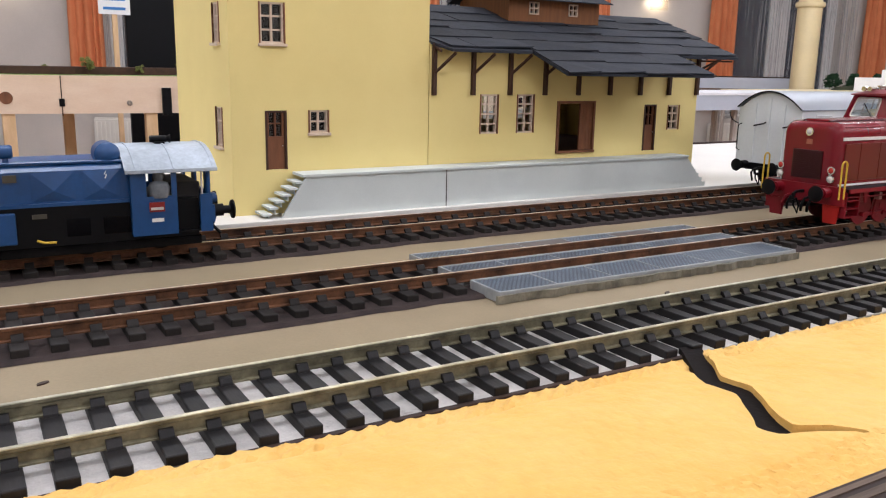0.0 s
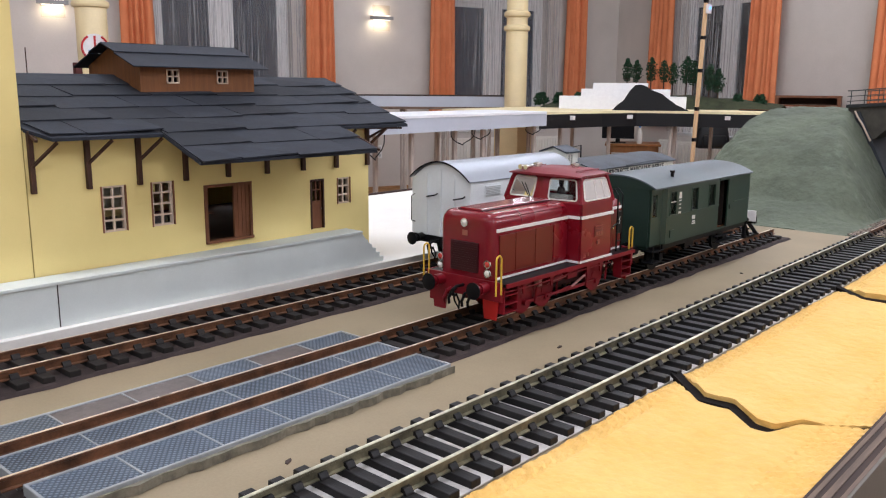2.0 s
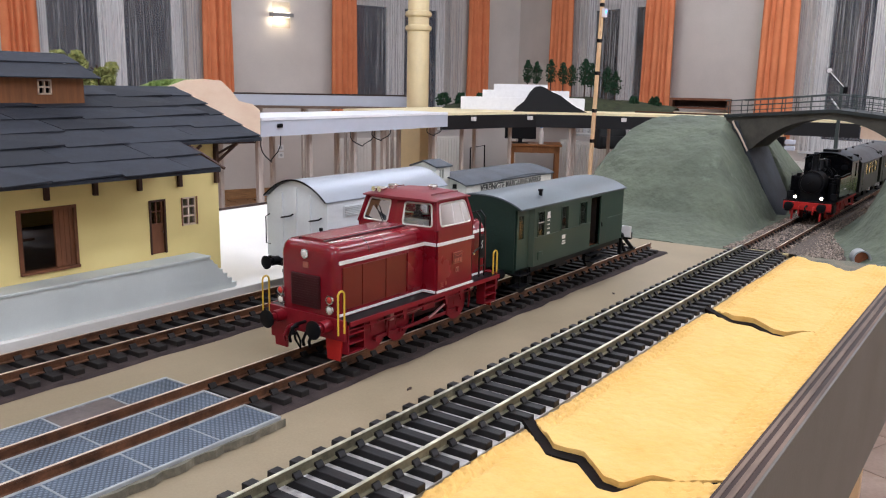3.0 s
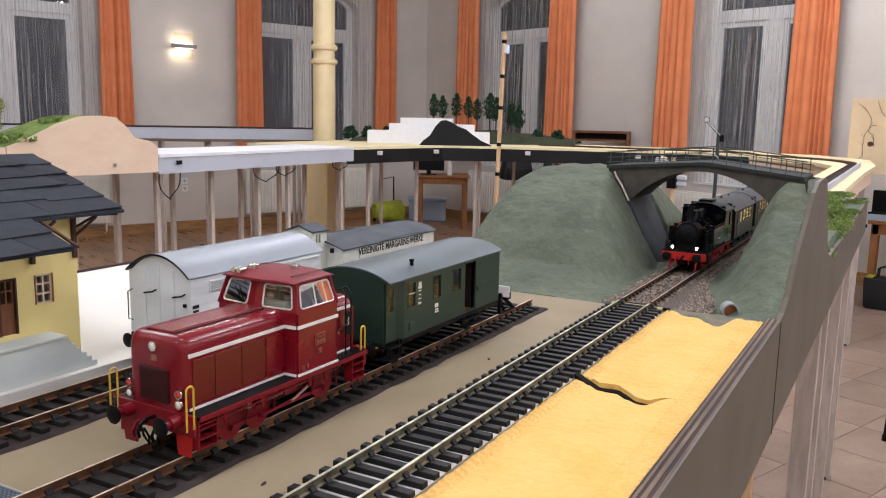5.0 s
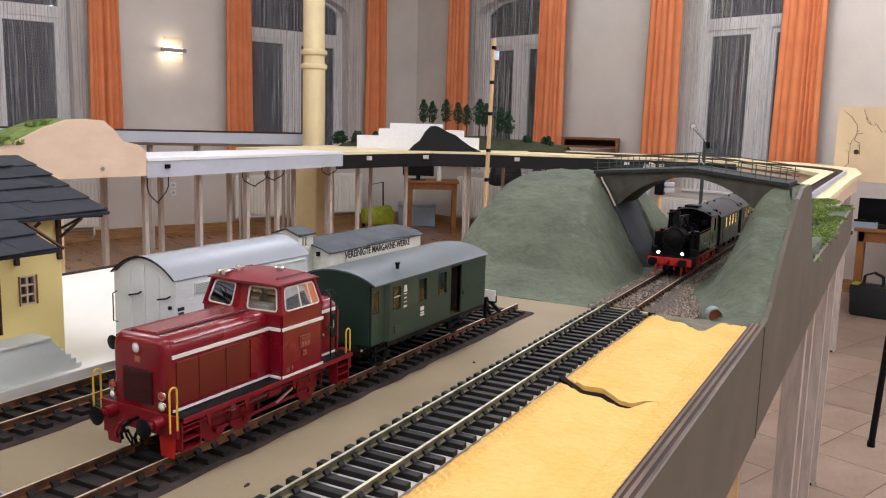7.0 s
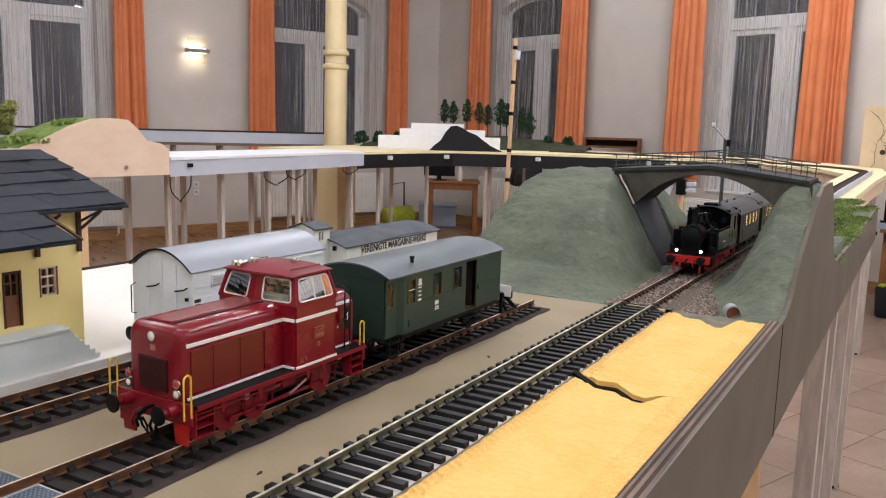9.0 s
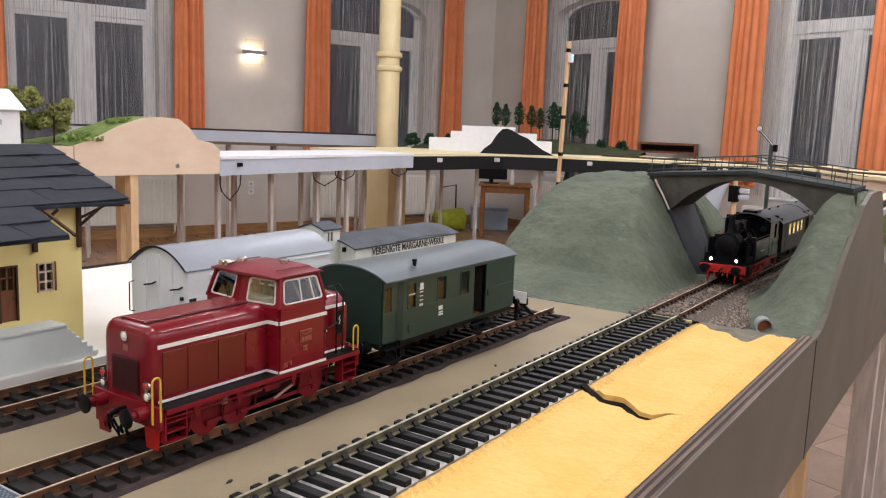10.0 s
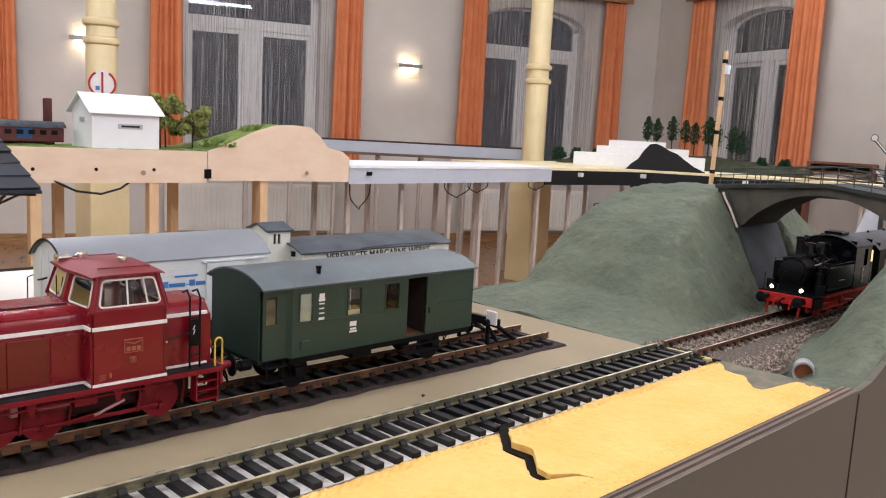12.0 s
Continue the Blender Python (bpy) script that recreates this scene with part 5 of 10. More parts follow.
def bridge():
    a, b = Vector((2.168, 0.585)), Vector((2.066, 0.182))
    d = b - a
    L = d.length
    # u runs from the hill to the side panel, the second axis away along the track
    br = thing("road_bridge", "dark mossy concrete arch bridge with iron railings", "bridge", pose(a.x, a.y, 0))
    skew = Matrix(((d.x / L, 1, 0, 0), (d.y / L, 0, 0, 0), (0, 0, 1, 0), (0, 0, 0, 1)))
    def part(name, bm, material, parent, label="", smooth=False):
        bm.transform(skew)
        return solid_part(name, bm, material, parent, label, smooth)
    D = 0.135
    def top(u):
        return 0.196 + 0.018 * min(u / (L * 0.527), (L - u) / (L * 0.473))
    n, R, mid, crown = 24, 0.21, 0.2135, 0.197
    def arch(u):
        return crown - R + math.sqrt(R * R - (u - mid) ** 2)
    lo, hi = 0.062, mid + 0.185
    for y0, y1, nm in ((0.0, 0.006, "spandrel_wall"), (D - 0.006, D, "spandrel_wall")):
        us = [lo + (hi - lo) * i / n for i in range(n + 1)]
        prof = [(u, top(u) - 0.004) for u in (L, L * 0.75, L * 0.527, L * 0.25, 0.0)] + [(0.0, 0.165), (lo - 0.008, 0.13)] + [(u, arch(u)) for u in us] + [(L, arch(hi) - 0.01)]
        part(nm, prism(B(), prof, y0, y1, "y"), M["concrete"], br)
    us = [lo + (hi - lo) * i / n for i in range(n + 1)]
    bm = prism(B(), [(u, arch(u)) for u in us] + [(u, arch(u) + 0.004) for u in us][::-1], 0.006, D - 0.006, "y")
    part("vault", bm, M["concrete"], br, smooth=True)
    us = [-0.004, 0.0, L * 0.25, L * 0.527, L * 0.75, L - 0.012, L - 0.006]
    ts = [top(min(max(u, 0), L)) for u in us]
    bm = prism(B(), [(u, t - 0.0039) for u, t in zip(us, ts)] + [(u, t + 0.0025) for u, t in zip(us, ts)][::-1], -0.0045, D + 0.0045, "y")
    part("deck", bm, M["deck"], br, "dark grey road deck")
    for y in (-0.001, D + 0.001):
        r = thing("tmp", "", "", pose(y, 0, 0))
        r.name, r.parent = "railing", br
        m = 15
        for i in range(m):
            u = 0.004 + (L - 0.016) * i / (m - 1)
            t0 = top(min(max(u, 0), L))
            part("baluster", tube(B(), (u, 0, t0 + 0.002), (u, 0, t0 + 0.030), 0.0010, 6), M["green_iron"], r)
        for h in (0.030, 0.019, 0.009):
            part("rail_bar", wire(B(), [(-0.004 + L * i / 20, 0, top(min(max(-0.004 + L * i / 20, 0), L)) + h) for i in range(21)], 0.0011 if h > 0.02 else 0.0008), M["green_iron"], r)
    # dark wing wall under the hill side of the arch, and the other side
    part("abutment", prism(B(), [(0.026, 0.186), (0.130, -0.003), (0.09, -0.012), (-0.03, 0.15)], -0.006, D + 0.012, "y"), M["rock_dark"], br, "dark sloping abutment face")
    part("abutment", prism(B(), [(hi - 0.05, -0.005), (L, -0.005), (L, 0.150), (hi + 0.002, arch(hi))], 0.004, D, "y"), M["rock_dark"], br)
    part("putty_smear", wire(B(), [(0.018, -0.009, 0.186), (0.024, -0.010, 0.176), (0.036, -0.009, 0.160), (0.056, -0.009, 0.128)], 0.0022, 6), M["frame_pale"], br, "pale dried glue on the abutment edge")
    return br


bridge()


# ---- rolling stock; local z = 0 is the rail top, x runs along the track ----
def wheel(parent, x, y, r, mat_name, spokes=0, cover=0.0022):
    w = thing("tmp", "", "", pose(x, y, r))
    w.name, w.parent = "wheel", parent
    rot = pose(0, 0, 0, 90, 0, 0)
    bm = lathe(B(), [(r * 0.80, -cover), (r * 1.0, -cover), (r * 1.0, cover * 0.6), (r * 1.10, cover * 0.7), (r * 1.10, cover), (r * 0.80, cover)], 28)
    bm.transform(rot)
    part("tyre", bm, M[mat_name] if mat_name != "black" else M["black"], w, smooth=True)
    bm = B()
    if spokes:
        for k in range(spokes):
            a = 2 * math.pi * k / spokes
            wire(bm, [(0, 0, 0), (r * 0.82 * math.cos(a), 0, r * 0.82 * math.sin(a))], r * 0.055, 5)
        tube(bm, (0, -cover * 1.2, 0), (0, cover, 0), r * 0.22, 14)
    else:
        tube(bm, (0, -cover * 0.4, 0), (0, cover * 0.4, 0), r * 0.82, 24)
        tube(bm, (0, -cover * 1.3, 0), (0, cover, 0), r * 0.24, 14)
    part("wheel_centre", bm, M[mat_name], w, smooth=True)
    return w


def buffer_pair(parent, x, d, z, half, shank="black", head="black"):
    for s in (-1, 1):
        b = thing("tmp", "", "", pose(x, s * half, z))
        b.name, b.parent = "buffer", parent
        bm = tube(B(), (0, 0, 0), (d * 0.010, 0, 0), 0.0052, 16)
        tube(bm, (d * 0.010, 0, 0), (d * 0.0165, 0, 0), 0.0034, 16)
        part("shank", bm, M[shank], b, smooth=True)
        bm = lathe(B(), [(0.0035, 0.0), (0.0078, 0.0015), (0.0080, 0.0028), (0.0035, 0.0040)], 20)
        bm.transform(pose(d * 0.016, 0, 0, 0, 90 * d, 0))
        part("buffer_head", bm, M[head], b, smooth=True)


def hook(parent, x, d, z):
    bm = wire(B(), [(x, 0, z), (x + d * 0.010, 0, z), (x + d * 0.015, 0, z - 0.002), (x + d * 0.015, 0, z - 0.007), (x + d * 0.011, 0, z - 0.008)], 0.0016, 8)
    part("coupling_hook", bm, M["black"], parent)
    part("coupling_chain", wire(B(), [(x + d * 0.012, 0.0015, z - 0.006), (x + d * 0.009, 0.003, z - 0.014), (x + d * 0.006, 0.0, z - 0.022), (x + d * 0.009, -0.003, z - 0.014), (x + d * 0.012, -0.0015, z - 0.006)], 0.0010, 6), M["black"], parent)


def loop_rail(parent, x0, x1, y, z0, z1, material="yellow", r=0.0009, axis="x"):
    pts = []
    for k in range(9):
        a = math.pi * k / 8
        c, h = (x0 + x1) / 2, (x1 - x0) / 2
        pts.append((c - h * math.cos(a), y, z1 - abs(h) + abs(h) * math.sin(a)))
    pts = [(x0, y, z0)] + pts + [(x1, y, z0)]
    if axis == "y":
        pts = [(y, a, z) for a, _, z in pts]
    return part("handrail", wire(B(), pts, r, 6), M[material], parent, "bent yellow handrail" if material == "yellow" else "")


def rounded_roof(half, eave, apex, n=18, drop=0.0, power=2.2):
    """Half outline (y, z) of a carriage roof from one eave over the top to the other."""
    pts = []
    for i in range(n + 1):
        u = -1 + 2 * i / n
        pts.append((half * u, eave + (apex - eave) * (1 - abs(u) ** power)))
    return pts


def plate_bars(parent, x, y, z, w, rows, material, h=0.0018, gap=0.0028, seed=0, name="marking"):
    """Unreadable small writing as plain bars."""
    rnd = random.Random(seed)
    for k in range(rows):
        ww = w * rnd.uniform(0.55, 1.0)
        part(name, bx(B(), x - ww / 2, x + ww / 2, y - 0.0003, y, z - k * gap - h, z - k * gap), M[material], parent)


# -- the red shunting locomotive --
def red_loco():
    z0 = RAIL_TOP
    lo = thing("diesel_locomotive", "crimson model diesel locomotive with white stripes on rusty rails", "locomotive", pose(0, 0.5425, z0))
    Z = lambda v: v - z0
    HW, CW = 0.0325, 0.0482          # half widths of hood and cab
    # running board and frame
    part("running_board", bx(B(), 0.9035, 1.135, -0.0475, 0.0475, Z(0.0515), Z(0.0545), 0.0004), M["black"], lo, "dark grey footplate")
    for s in (-1, 1):
        part("footplate_edge", bx(B(), 0.9035, 1.134, s * 0.0483 - 0.0008, s * 0.0483 + 0.0008, Z(0.0510), Z(0.0548)), M["red_frame"], lo)
        # frame plates in dark red: the shade below the footplate, put into colour
        part("frame_plate", bx(B(), 0.922, 1.118, s * 0.0185 - 0.0012, s * 0.0185 + 0.0012, Z(0.027), Z(0.0515)), M["dark_red"], lo)
    part("tank_block", bx(B(), 0.930, 1.112, -0.0168, 0.0168, Z(0.030), Z(0.0515)), M["black"], lo)
    # long hood
    r = 0.0115
    def hood_profile(half, top):
        prof = [(-half, Z(0.0545)), (half, Z(0.0545)), (half, Z(top) - r)]
        prof += [(half - r + r * math.cos(a), Z(top) - r + r * math.sin(a)) for a in (math.pi / 2 * k / 6 for k in range(1, 7))]
        prof += [(-(half - r) + r * math.cos(a), Z(top) - r + r * math.sin(a)) for a in (math.pi / 2 + math.pi / 2 * k / 6 for k in range(0, 7))]
        return prof
    bm, ro, rings = B(), 0.0085, []
    for k in range(7):
        a = math.pi / 2 * k / 6
        inset = ro * (1 - math.sin(a))
        rings.append([bm.verts.new((0.9022 + ro * (1 - math.cos(a)), y, z)) for y, z in hood_profile(HW - inset, 0.1165 - inset)])
    rings.append([bm.verts.new((1.0232, y, z)) for y, z in hood_profile(HW, 0.1165)])
    for p, q in zip(rings, rings[1:]):
        for k in range(len(p)):
            bm.faces.new((p[k], q[k], q[(k + 1) % len(p)], p[(k + 1) % len(p)]))
    bm.faces.new(rings[0])
    bm.faces.new(rings[-1][::-1])
    hood = part("hood", bm, M["red"], lo, "crimson engine hood", smooth=True)
    for s in (-1, 1):
        for i, (a, b) in enumerate(((0.9115, 0.9350), (0.9358, 0.9665), (0.9673, 0.9962), (0.9980, 1.0205))):
            part("side_door", bx(B(), a, b, s * (HW + 0.0005) - 0.0006, s * (HW + 0.0005) + 0.0006, Z(0.0605), Z(0.0965), 0.0004), M["red_panel"] if i < 3 else M["red"], hood, "brick-red hood door")
        part("white_stripe", bx(B(), 0.9075, 1.0232, s * (HW + 0.0004) - 0.0006, s * (HW + 0.0004) + 0.0006, Z(0.0995), Z(0.1025)), M["white_line"], hood)
        part("white_stripe", bx(B(), 0.9075, 1.0232, s * (HW + 0.0004) - 0.0006, s * (HW + 0.0004) + 0.0006, Z(0.0555), Z(0.0575)), M["white_line"], hood)
    part("roof_hatch", bx(B(), 0.910, 1.016, -0.0125, 0.0125, Z(0.1160), Z(0.1184), 0.0008), M["red"], hood)
    for s in (-1, 1):
        part("hatch_hinge", bx(B(), 0.909, 1.017, s * 0.0142 - 0.0010, s * 0.0142 + 0.0010, Z(0.1160), Z(0.1178), 0.0003), M["dark_red"], hood, "dark hinge strip")
        part("hood_gutter", wire(B(), [(0.912, s * (HW - 0.0026), Z(0.1118)), (1.018, s * (HW - 0.0026), Z(0.1118))], 0.0009, 6), M["red"], hood)
    hs = [(y * 1.006, z + 0.0003) for y, z in hood_profile(HW, 0.1165)[2:]]
    part("hood_seam", prism(B(), hs + [(y * 0.97, z - 0.001) for y, z in hs][::-1], 0.9453, 0.9459, "x"), M["dark_red"], hood)
    # nose
    part("radiator_grille", bx(B(), 0.9004, 0.9028, -0.0165, 0.0165, Z(0.0605), Z(0.0885), 0.0006), M["dark_red"], hood, "dark radiator grille")
    for k in range(12):
        zz = Z(0.0630) + k * 0.0021
        part("grille_slat", bx(B(), 0.9000, 0.9005, -0.0155, 0.0155, zz, zz + 0.0008), M["dark_red"], hood)
    def lamp(x, y, zz, d, rr, mt):
        l = thing("tmp", "", "", pose(x, y, zz))
        l.name, l.parent = "headlight", hood
        bm = lathe(B(), [(rr * 0.9, 0), (rr * 1.15, 0.0012), (rr * 1.15, 0.0026), (rr * 0.95, 0.0026)], 18)
        bm.transform(pose(0, 0, 0, 0, 90 * d, 0))
        part("lamp_rim", bm, M["chrome"], l, smooth=True)
        bm = lathe(B(), [(rr * 0.94, 0.0020), (rr * 0.7, 0.0030), (rr * 0.2, 0.0035)], 18)
        bm.transform(pose(0, 0, 0, 0, 90 * d, 0))
        part("lens", bm, M[mt], l, smooth=True)
    lamp(0.9028, 0, Z(0.1062), -1, 0.0036, "lamp_glass")
    for s in (-1, 1):
        lamp(0.9020, s * 0.0285, Z(0.0625), -1, 0.0034, "lamp_glass")
        lamp(0.9020, s * 0.0285, Z(0.0708), -1, 0.0034, "lamp_red")
    part("maker_plate", bx(B(), 0.9016, 0.9023, -0.0032, 0.0032, Z(0.0940), Z(0.0990)), M["bronze"], hood)
    # cab
    cab = thing("tmp", "", "", pose(0, 0, 0))
    cab.name, cab.parent = "cab", lo
    sill, eave = Z(0.1150), Z(0.1402)
    x0, x1 = 1.0228, 1.0846
    bm = prism(B(), [(-CW, Z(0.0545)), (CW, Z(0.0545)), (CW, sill), (-CW, sill)], x0, x1, "x")
    bmesh.ops.bevel(bm, geom=[e for e in bm.edges if abs(e.verts[0].co.z - e.verts[1].co.z) > 0.03], offset=0.002, segments=2, affect="EDGES")
    part("cab_body", bm, M["red"], cab, smooth=True)
    for s in (-1, 1):
        for za, zb in ((0.1000, 0.1030), (0.0555, 0.0577)):
            ya, yb = sorted((s * (HW + 0.001), s * (CW - 0.0012)))
            part("white_stripe", bx(B(), x0 - 0.0010, x0 + 0.0002, ya, yb, Z(za), Z(zb)), M["white_line"], cab)
            part("white_stripe", bx(B(), x0 + 0.0006, x1 - 0.0008, s * (CW + 0.0004) - 0.0006, s * (CW + 0.0004) + 0.0006, Z(za), Z(zb)), M["white_line"], cab)
        part("door_seam", bx(B(), x1 - 0.0034, x1 - 0.0030, s * (CW + 0.0001) - 0.0002, s * (CW + 0.0001) + 0.0002, Z(0.058), sill - 0.002), M["dark_red"], cab)
        part("door_knob", tube(B(), (x1 - 0.0018, s * CW, Z(0.0845)), (x1 - 0.0018, s * (CW + 0.0022), Z(0.0845)), 0.0010, 8), M["chrome"], cab)
    # glasshouse, leaning in on all sides, its front drawn to a slight prow
    prow = 0.005
    xa, xb, xta, xtb = x0 + 0.0008, x1 - 0.0006, 1.0305, 1.0788
    yi = CW - 0.0070
    bl = [(xa, -CW), (xb, -CW), (xb, CW), (xa, CW)]
    tp = [(xta, -yi), (xtb, -yi), (xtb, yi), (xta, yi)]
    for (a, b), (c, d) in zip(bl, tp):
        part("corner_post", wire(B(), [(a, b * 0.985, sill - 0.001), (c, d, eave)], 0.0021, 6), M["red"], cab)
    def facet(p, q, r0, s0, name, u0, u1, v0=0.10, v1=0.90, bars=()):
        """Surround, rounded rim and pane between sill points p, q and eave points r0, s0."""
        p, q, r0, s0 = (Vector(v) for v in (p, q, r0, s0))
        at = lambda u, v: (p.lerp(q, u)).lerp(r0.lerp(s0, u), v)
        w = thing("tmp", "", "", pose(0, 0, 0))
        w.name, w.parent = name, cab
        du, dv = 0.07 * (u1 - u0), 0.10
        loop = [(u0 + du, v0), (u1 - du, v0), (u1 - du * 0.3, v0 + dv * 0.3), (u1, v0 + dv), (u1, v1 - dv), (u1 - du * 0.3, v1 - dv * 0.3), (u1 - du, v1), (u0 + du, v1), (u0 + du * 0.3, v1 - dv * 0.3), (u0, v1 - dv), (u0, v0 + dv), (u0 + du * 0.3, v0 + dv * 0.3)]
        part("window_rim", wire(B(), [at(u, v) for u, v in loop + loop[:1]], 0.00085, 6), M["rim_pale"], w, "pale metal window rim")
        for u in bars:
            part("window_bar", wire(B(), [at(u, v0), at(u, v1)], 0.00075, 6), M["rim_pale"], w)
        bm = B()
        bm.faces.new([bm.verts.new(at(u, v)) for u, v in loop])
        part("pane", bm, M["glass"], w)
        bm = B()
        vo = [bm.verts.new(at(*k)) for k in ((0, 0), (1, 0), (1, 1), (0, 1))]
        vn = [bm.verts.new(at(u, v)) for u, v in loop]
        ring = ((0, (11, 0)), (1, (1, 2, 3)), (2, (4, 5, 6)), (3, (7, 8, 9)))
        for k, idx in ring:
            for i0, i1 in zip(idx, idx[1:]):
                bm.faces.new((vo[k], vn[i0], vn[i1]))
        bm.faces.new((vo[0], vn[10], vn[11]))
        for k, (i0, i1) in enumerate(((0, 1), (3, 4), (6, 7), (9, 10))):
            bm.faces.new((vo[k], vo[(k + 1) % 4], vn[i1], vn[i0]))
        part("surround", bm, M["red"], w)
        return w
    P = lambda x, y, z: (x, y, z)
    facet(P(xa - prow, 0, sill), P(xa, -CW, sill), P(xta - prow, 0, eave), P(xta, -yi, eave), "front_window", 0.20, 0.88)
    facet(P(xa, CW, sill), P(xa - prow, 0, sill), P(xta, yi, eave), P(xta - prow, 0, eave), "front_window", 0.12, 0.80)
    part("cowl", prism(B(), [(xa - prow, 0), (xa, -CW * 0.99), (xa, CW * 0.99)], sill - 0.012, sill, "z"), M["red"], cab)
    for s in (-1, 1):
        facet(P(xa, s * CW, sill), P(xb, s * CW, sill), P(xta, s * yi, eave), P(xtb, s * yi, eave), "side_window", 0.085, 0.925, bars=(0.47, 0.74))
    facet(P(xb, -CW, sill), P(xb, 0, sill), P(xtb, -yi, eave), P(xtb, 0, eave), "rear_window", 0.14, 0.86)
    facet(P(xb, 0, sill), P(xb, CW, sill), P(xtb, 0, eave), P(xtb, yi, eave), "rear_window", 0.14, 0.86)
    prof = [(-0.0438, eave), (0.0438, eave), (0.0438, eave + 0.0014), (0.026, eave + 0.0056), (0.0, eave + 0.0062), (-0.026, eave + 0.0056), (-0.0438, eave + 0.0014)]
    bm, rings = B(), []
    for x, k in ((1.0248, 0.0), (1.0248, 0.30), (1.0330, 1.0), (1.0770, 1.0), (1.0842, 0.30), (1.0842, 0.0)):
        rings.append([bm.verts.new((x - (0.0050 * (1 - abs(y) / 0.0438) if x < 1.030 else 0), y, eave + (z - eave) * k + 0.0006 * (k > 0))) for y, z in prof])
    for p, q in zip(rings, rings[1:]):
        for k in range(len(prof)):
            bm.faces.new((p[k], q[k], q[(k + 1) % len(prof)], p[(k + 1) % len(prof)]))
    roof = part("cab_roof", bm, M["red_roof"], cab, "dusty crimson cab roof", smooth=True)
    for x, y in ((1.0418, 0.0190), (1.0623, -0.0135)):
        bm = lathe(B(), [(0.0036, eave + 0.0045), (0.0036, eave + 0.0085), (0.0052, eave + 0.009), (0.0052, eave + 0.0105), (0.0030, eave + 0.0112)], 18, Matrix.Translation((x, y, 0)))
        part("roof_vent", bm, M["chrome"], roof, "pale metal roof vent", smooth=True)
    for y in (0.022, 0.029):
        bm = tube(B(), (1.0235, y, eave + 0.0070), (1.0350, y, eave + 0.0075), 0.0026, 10, 0.0012)
        bx(bm, 1.0320, 1.0340, y - 0.001, y + 0.001, eave + 0.003, eave + 0.007)
        part("horn", bm, M["chrome"], roof, "bright metal horn", smooth=True)
    for s in (-1, 1):
        part("roof_rail", wire(B(), [(1.034, s * 0.033, eave + 0.003), (1.034, s * 0.033, eave + 0.0058), (1.076, s * 0.033, eave + 0.0058), (1.076, s * 0.033, eave + 0.003)], 0.0006), M["red_roof"], roof)
    part("cab_floor", bx(B(), 1.025, 1.083, -0.044, 0.044, sill - 0.002, sill - 0.0005), M["cab_beige"], cab)
    part("control_desk", bx(B(), 1.026, 1.035, -0.03, 0.03, sill, sill + 0.007, 0.001), M["cab_beige"], cab)
    part("wiper", wire(B(), [(1.0195, 0.014, sill + 0.003), (1.0235, 0.026, sill + 0.017)], 0.0005), M["black"], cab)
    # number plate, badge and small markings on the cab side
    pl = part("number_plate", bx(B(), 1.0480, 1.0634, -CW - 0.0012, -CW - 0.0004, Z(0.0796), Z(0.0908), 0.0002), M["bronze"], cab, "pale bronze bordered plate")
    part("plate_field", bx(B(), 1.0487, 1.0627, -CW - 0.0015, -CW - 0.0011, Z(0.0803), Z(0.0901)), M["red_panel"], pl)
    for k in range(3):
        part("plate_bar", bx(B(), 1.0498 + k * 0.0042, 1.0528 + k * 0.0042, -CW - 0.0018, -CW - 0.0015, Z(0.0812), Z(0.0846)), M["bronze"], pl)
    part("plate_bar", wire(B(), [(1.0495, -CW - 0.0016, Z(0.0888)), (1.0557, -CW - 0.0016, Z(0.0868)), (1.0620, -CW - 0.0016, Z(0.0888))], 0.0004, 4), M["bronze"], pl)
    bd = part("badge", bx(B(), 1.0524, 1.0578, -CW - 0.0012, -CW - 0.0004, Z(0.0712), Z(0.0760), 0.0002), M["bronze"], cab)
    part("badge_field", bx(B(), 1.0531, 1.0571, -CW - 0.0015, -CW - 0.0011, Z(0.0719), Z(0.0753)), M["red_panel"], bd)
    part("badge_bar", bx(B(), 1.0544, 1.0558, -CW - 0.0018, -CW - 0.0015, Z(0.0723), Z(0.0749)), M["bronze"], bd)
    plate_bars(cab, 1.0310, -CW - 0.0004, Z(0.0645), 0.0070, 3, "bronze", 0.0007, 0.0017, 4)
    plate_bars(cab, 1.0375, -CW - 0.0004, Z(0.0652), 0.0026, 1, "bronze", 0.0038, 0.0017, 4)
    # short rear hood
    bm = prism(B(), hood_profile(0.0325, 0.1105), 1.0847, 1.1318, "x")
    bmesh.ops.bevel(bm, geom=[e for e in bm.edges if all(abs(v.co.x - 1.1318) < 1e-5 for v in e.verts) and min(v.co.z for v in e.verts) > Z(0.06)], offset=0.004, segments=3, affect="EDGES")
    rear = part("rear_hood", bm, M["red"], lo, "short crimson rear hood", smooth=True)
    for s in (-1, 1):
        part("white_stripe", bx(B(), 1.0852, 1.1280, s * 0.0328 - 0.0006, s * 0.0328 + 0.0006, Z(0.0995), Z(0.1025)), M["white_line"], rear)
        part("white_stripe", bx(B(), 1.0852, 1.1280, s * 0.0328 - 0.0006, s * 0.0328 + 0.0006, Z(0.0555), Z(0.0575)), M["white_line"], rear)
        for zz, mt in ((0.064, "lamp_glass"), (0.072, "lamp_red")):
            bm = lathe(B(), [(0.0038, 0), (0.0038, 0.0026), (0.0026, 0.0034)], 18)
            bm.transform(pose(1.1318, s * 0.0262, Z(zz), 0, 90, 0))
            part("tail_lamp", bm, M[mt], rear, smooth=True)
    lad = thing("tmp", "", "", pose(0, 0, 0))
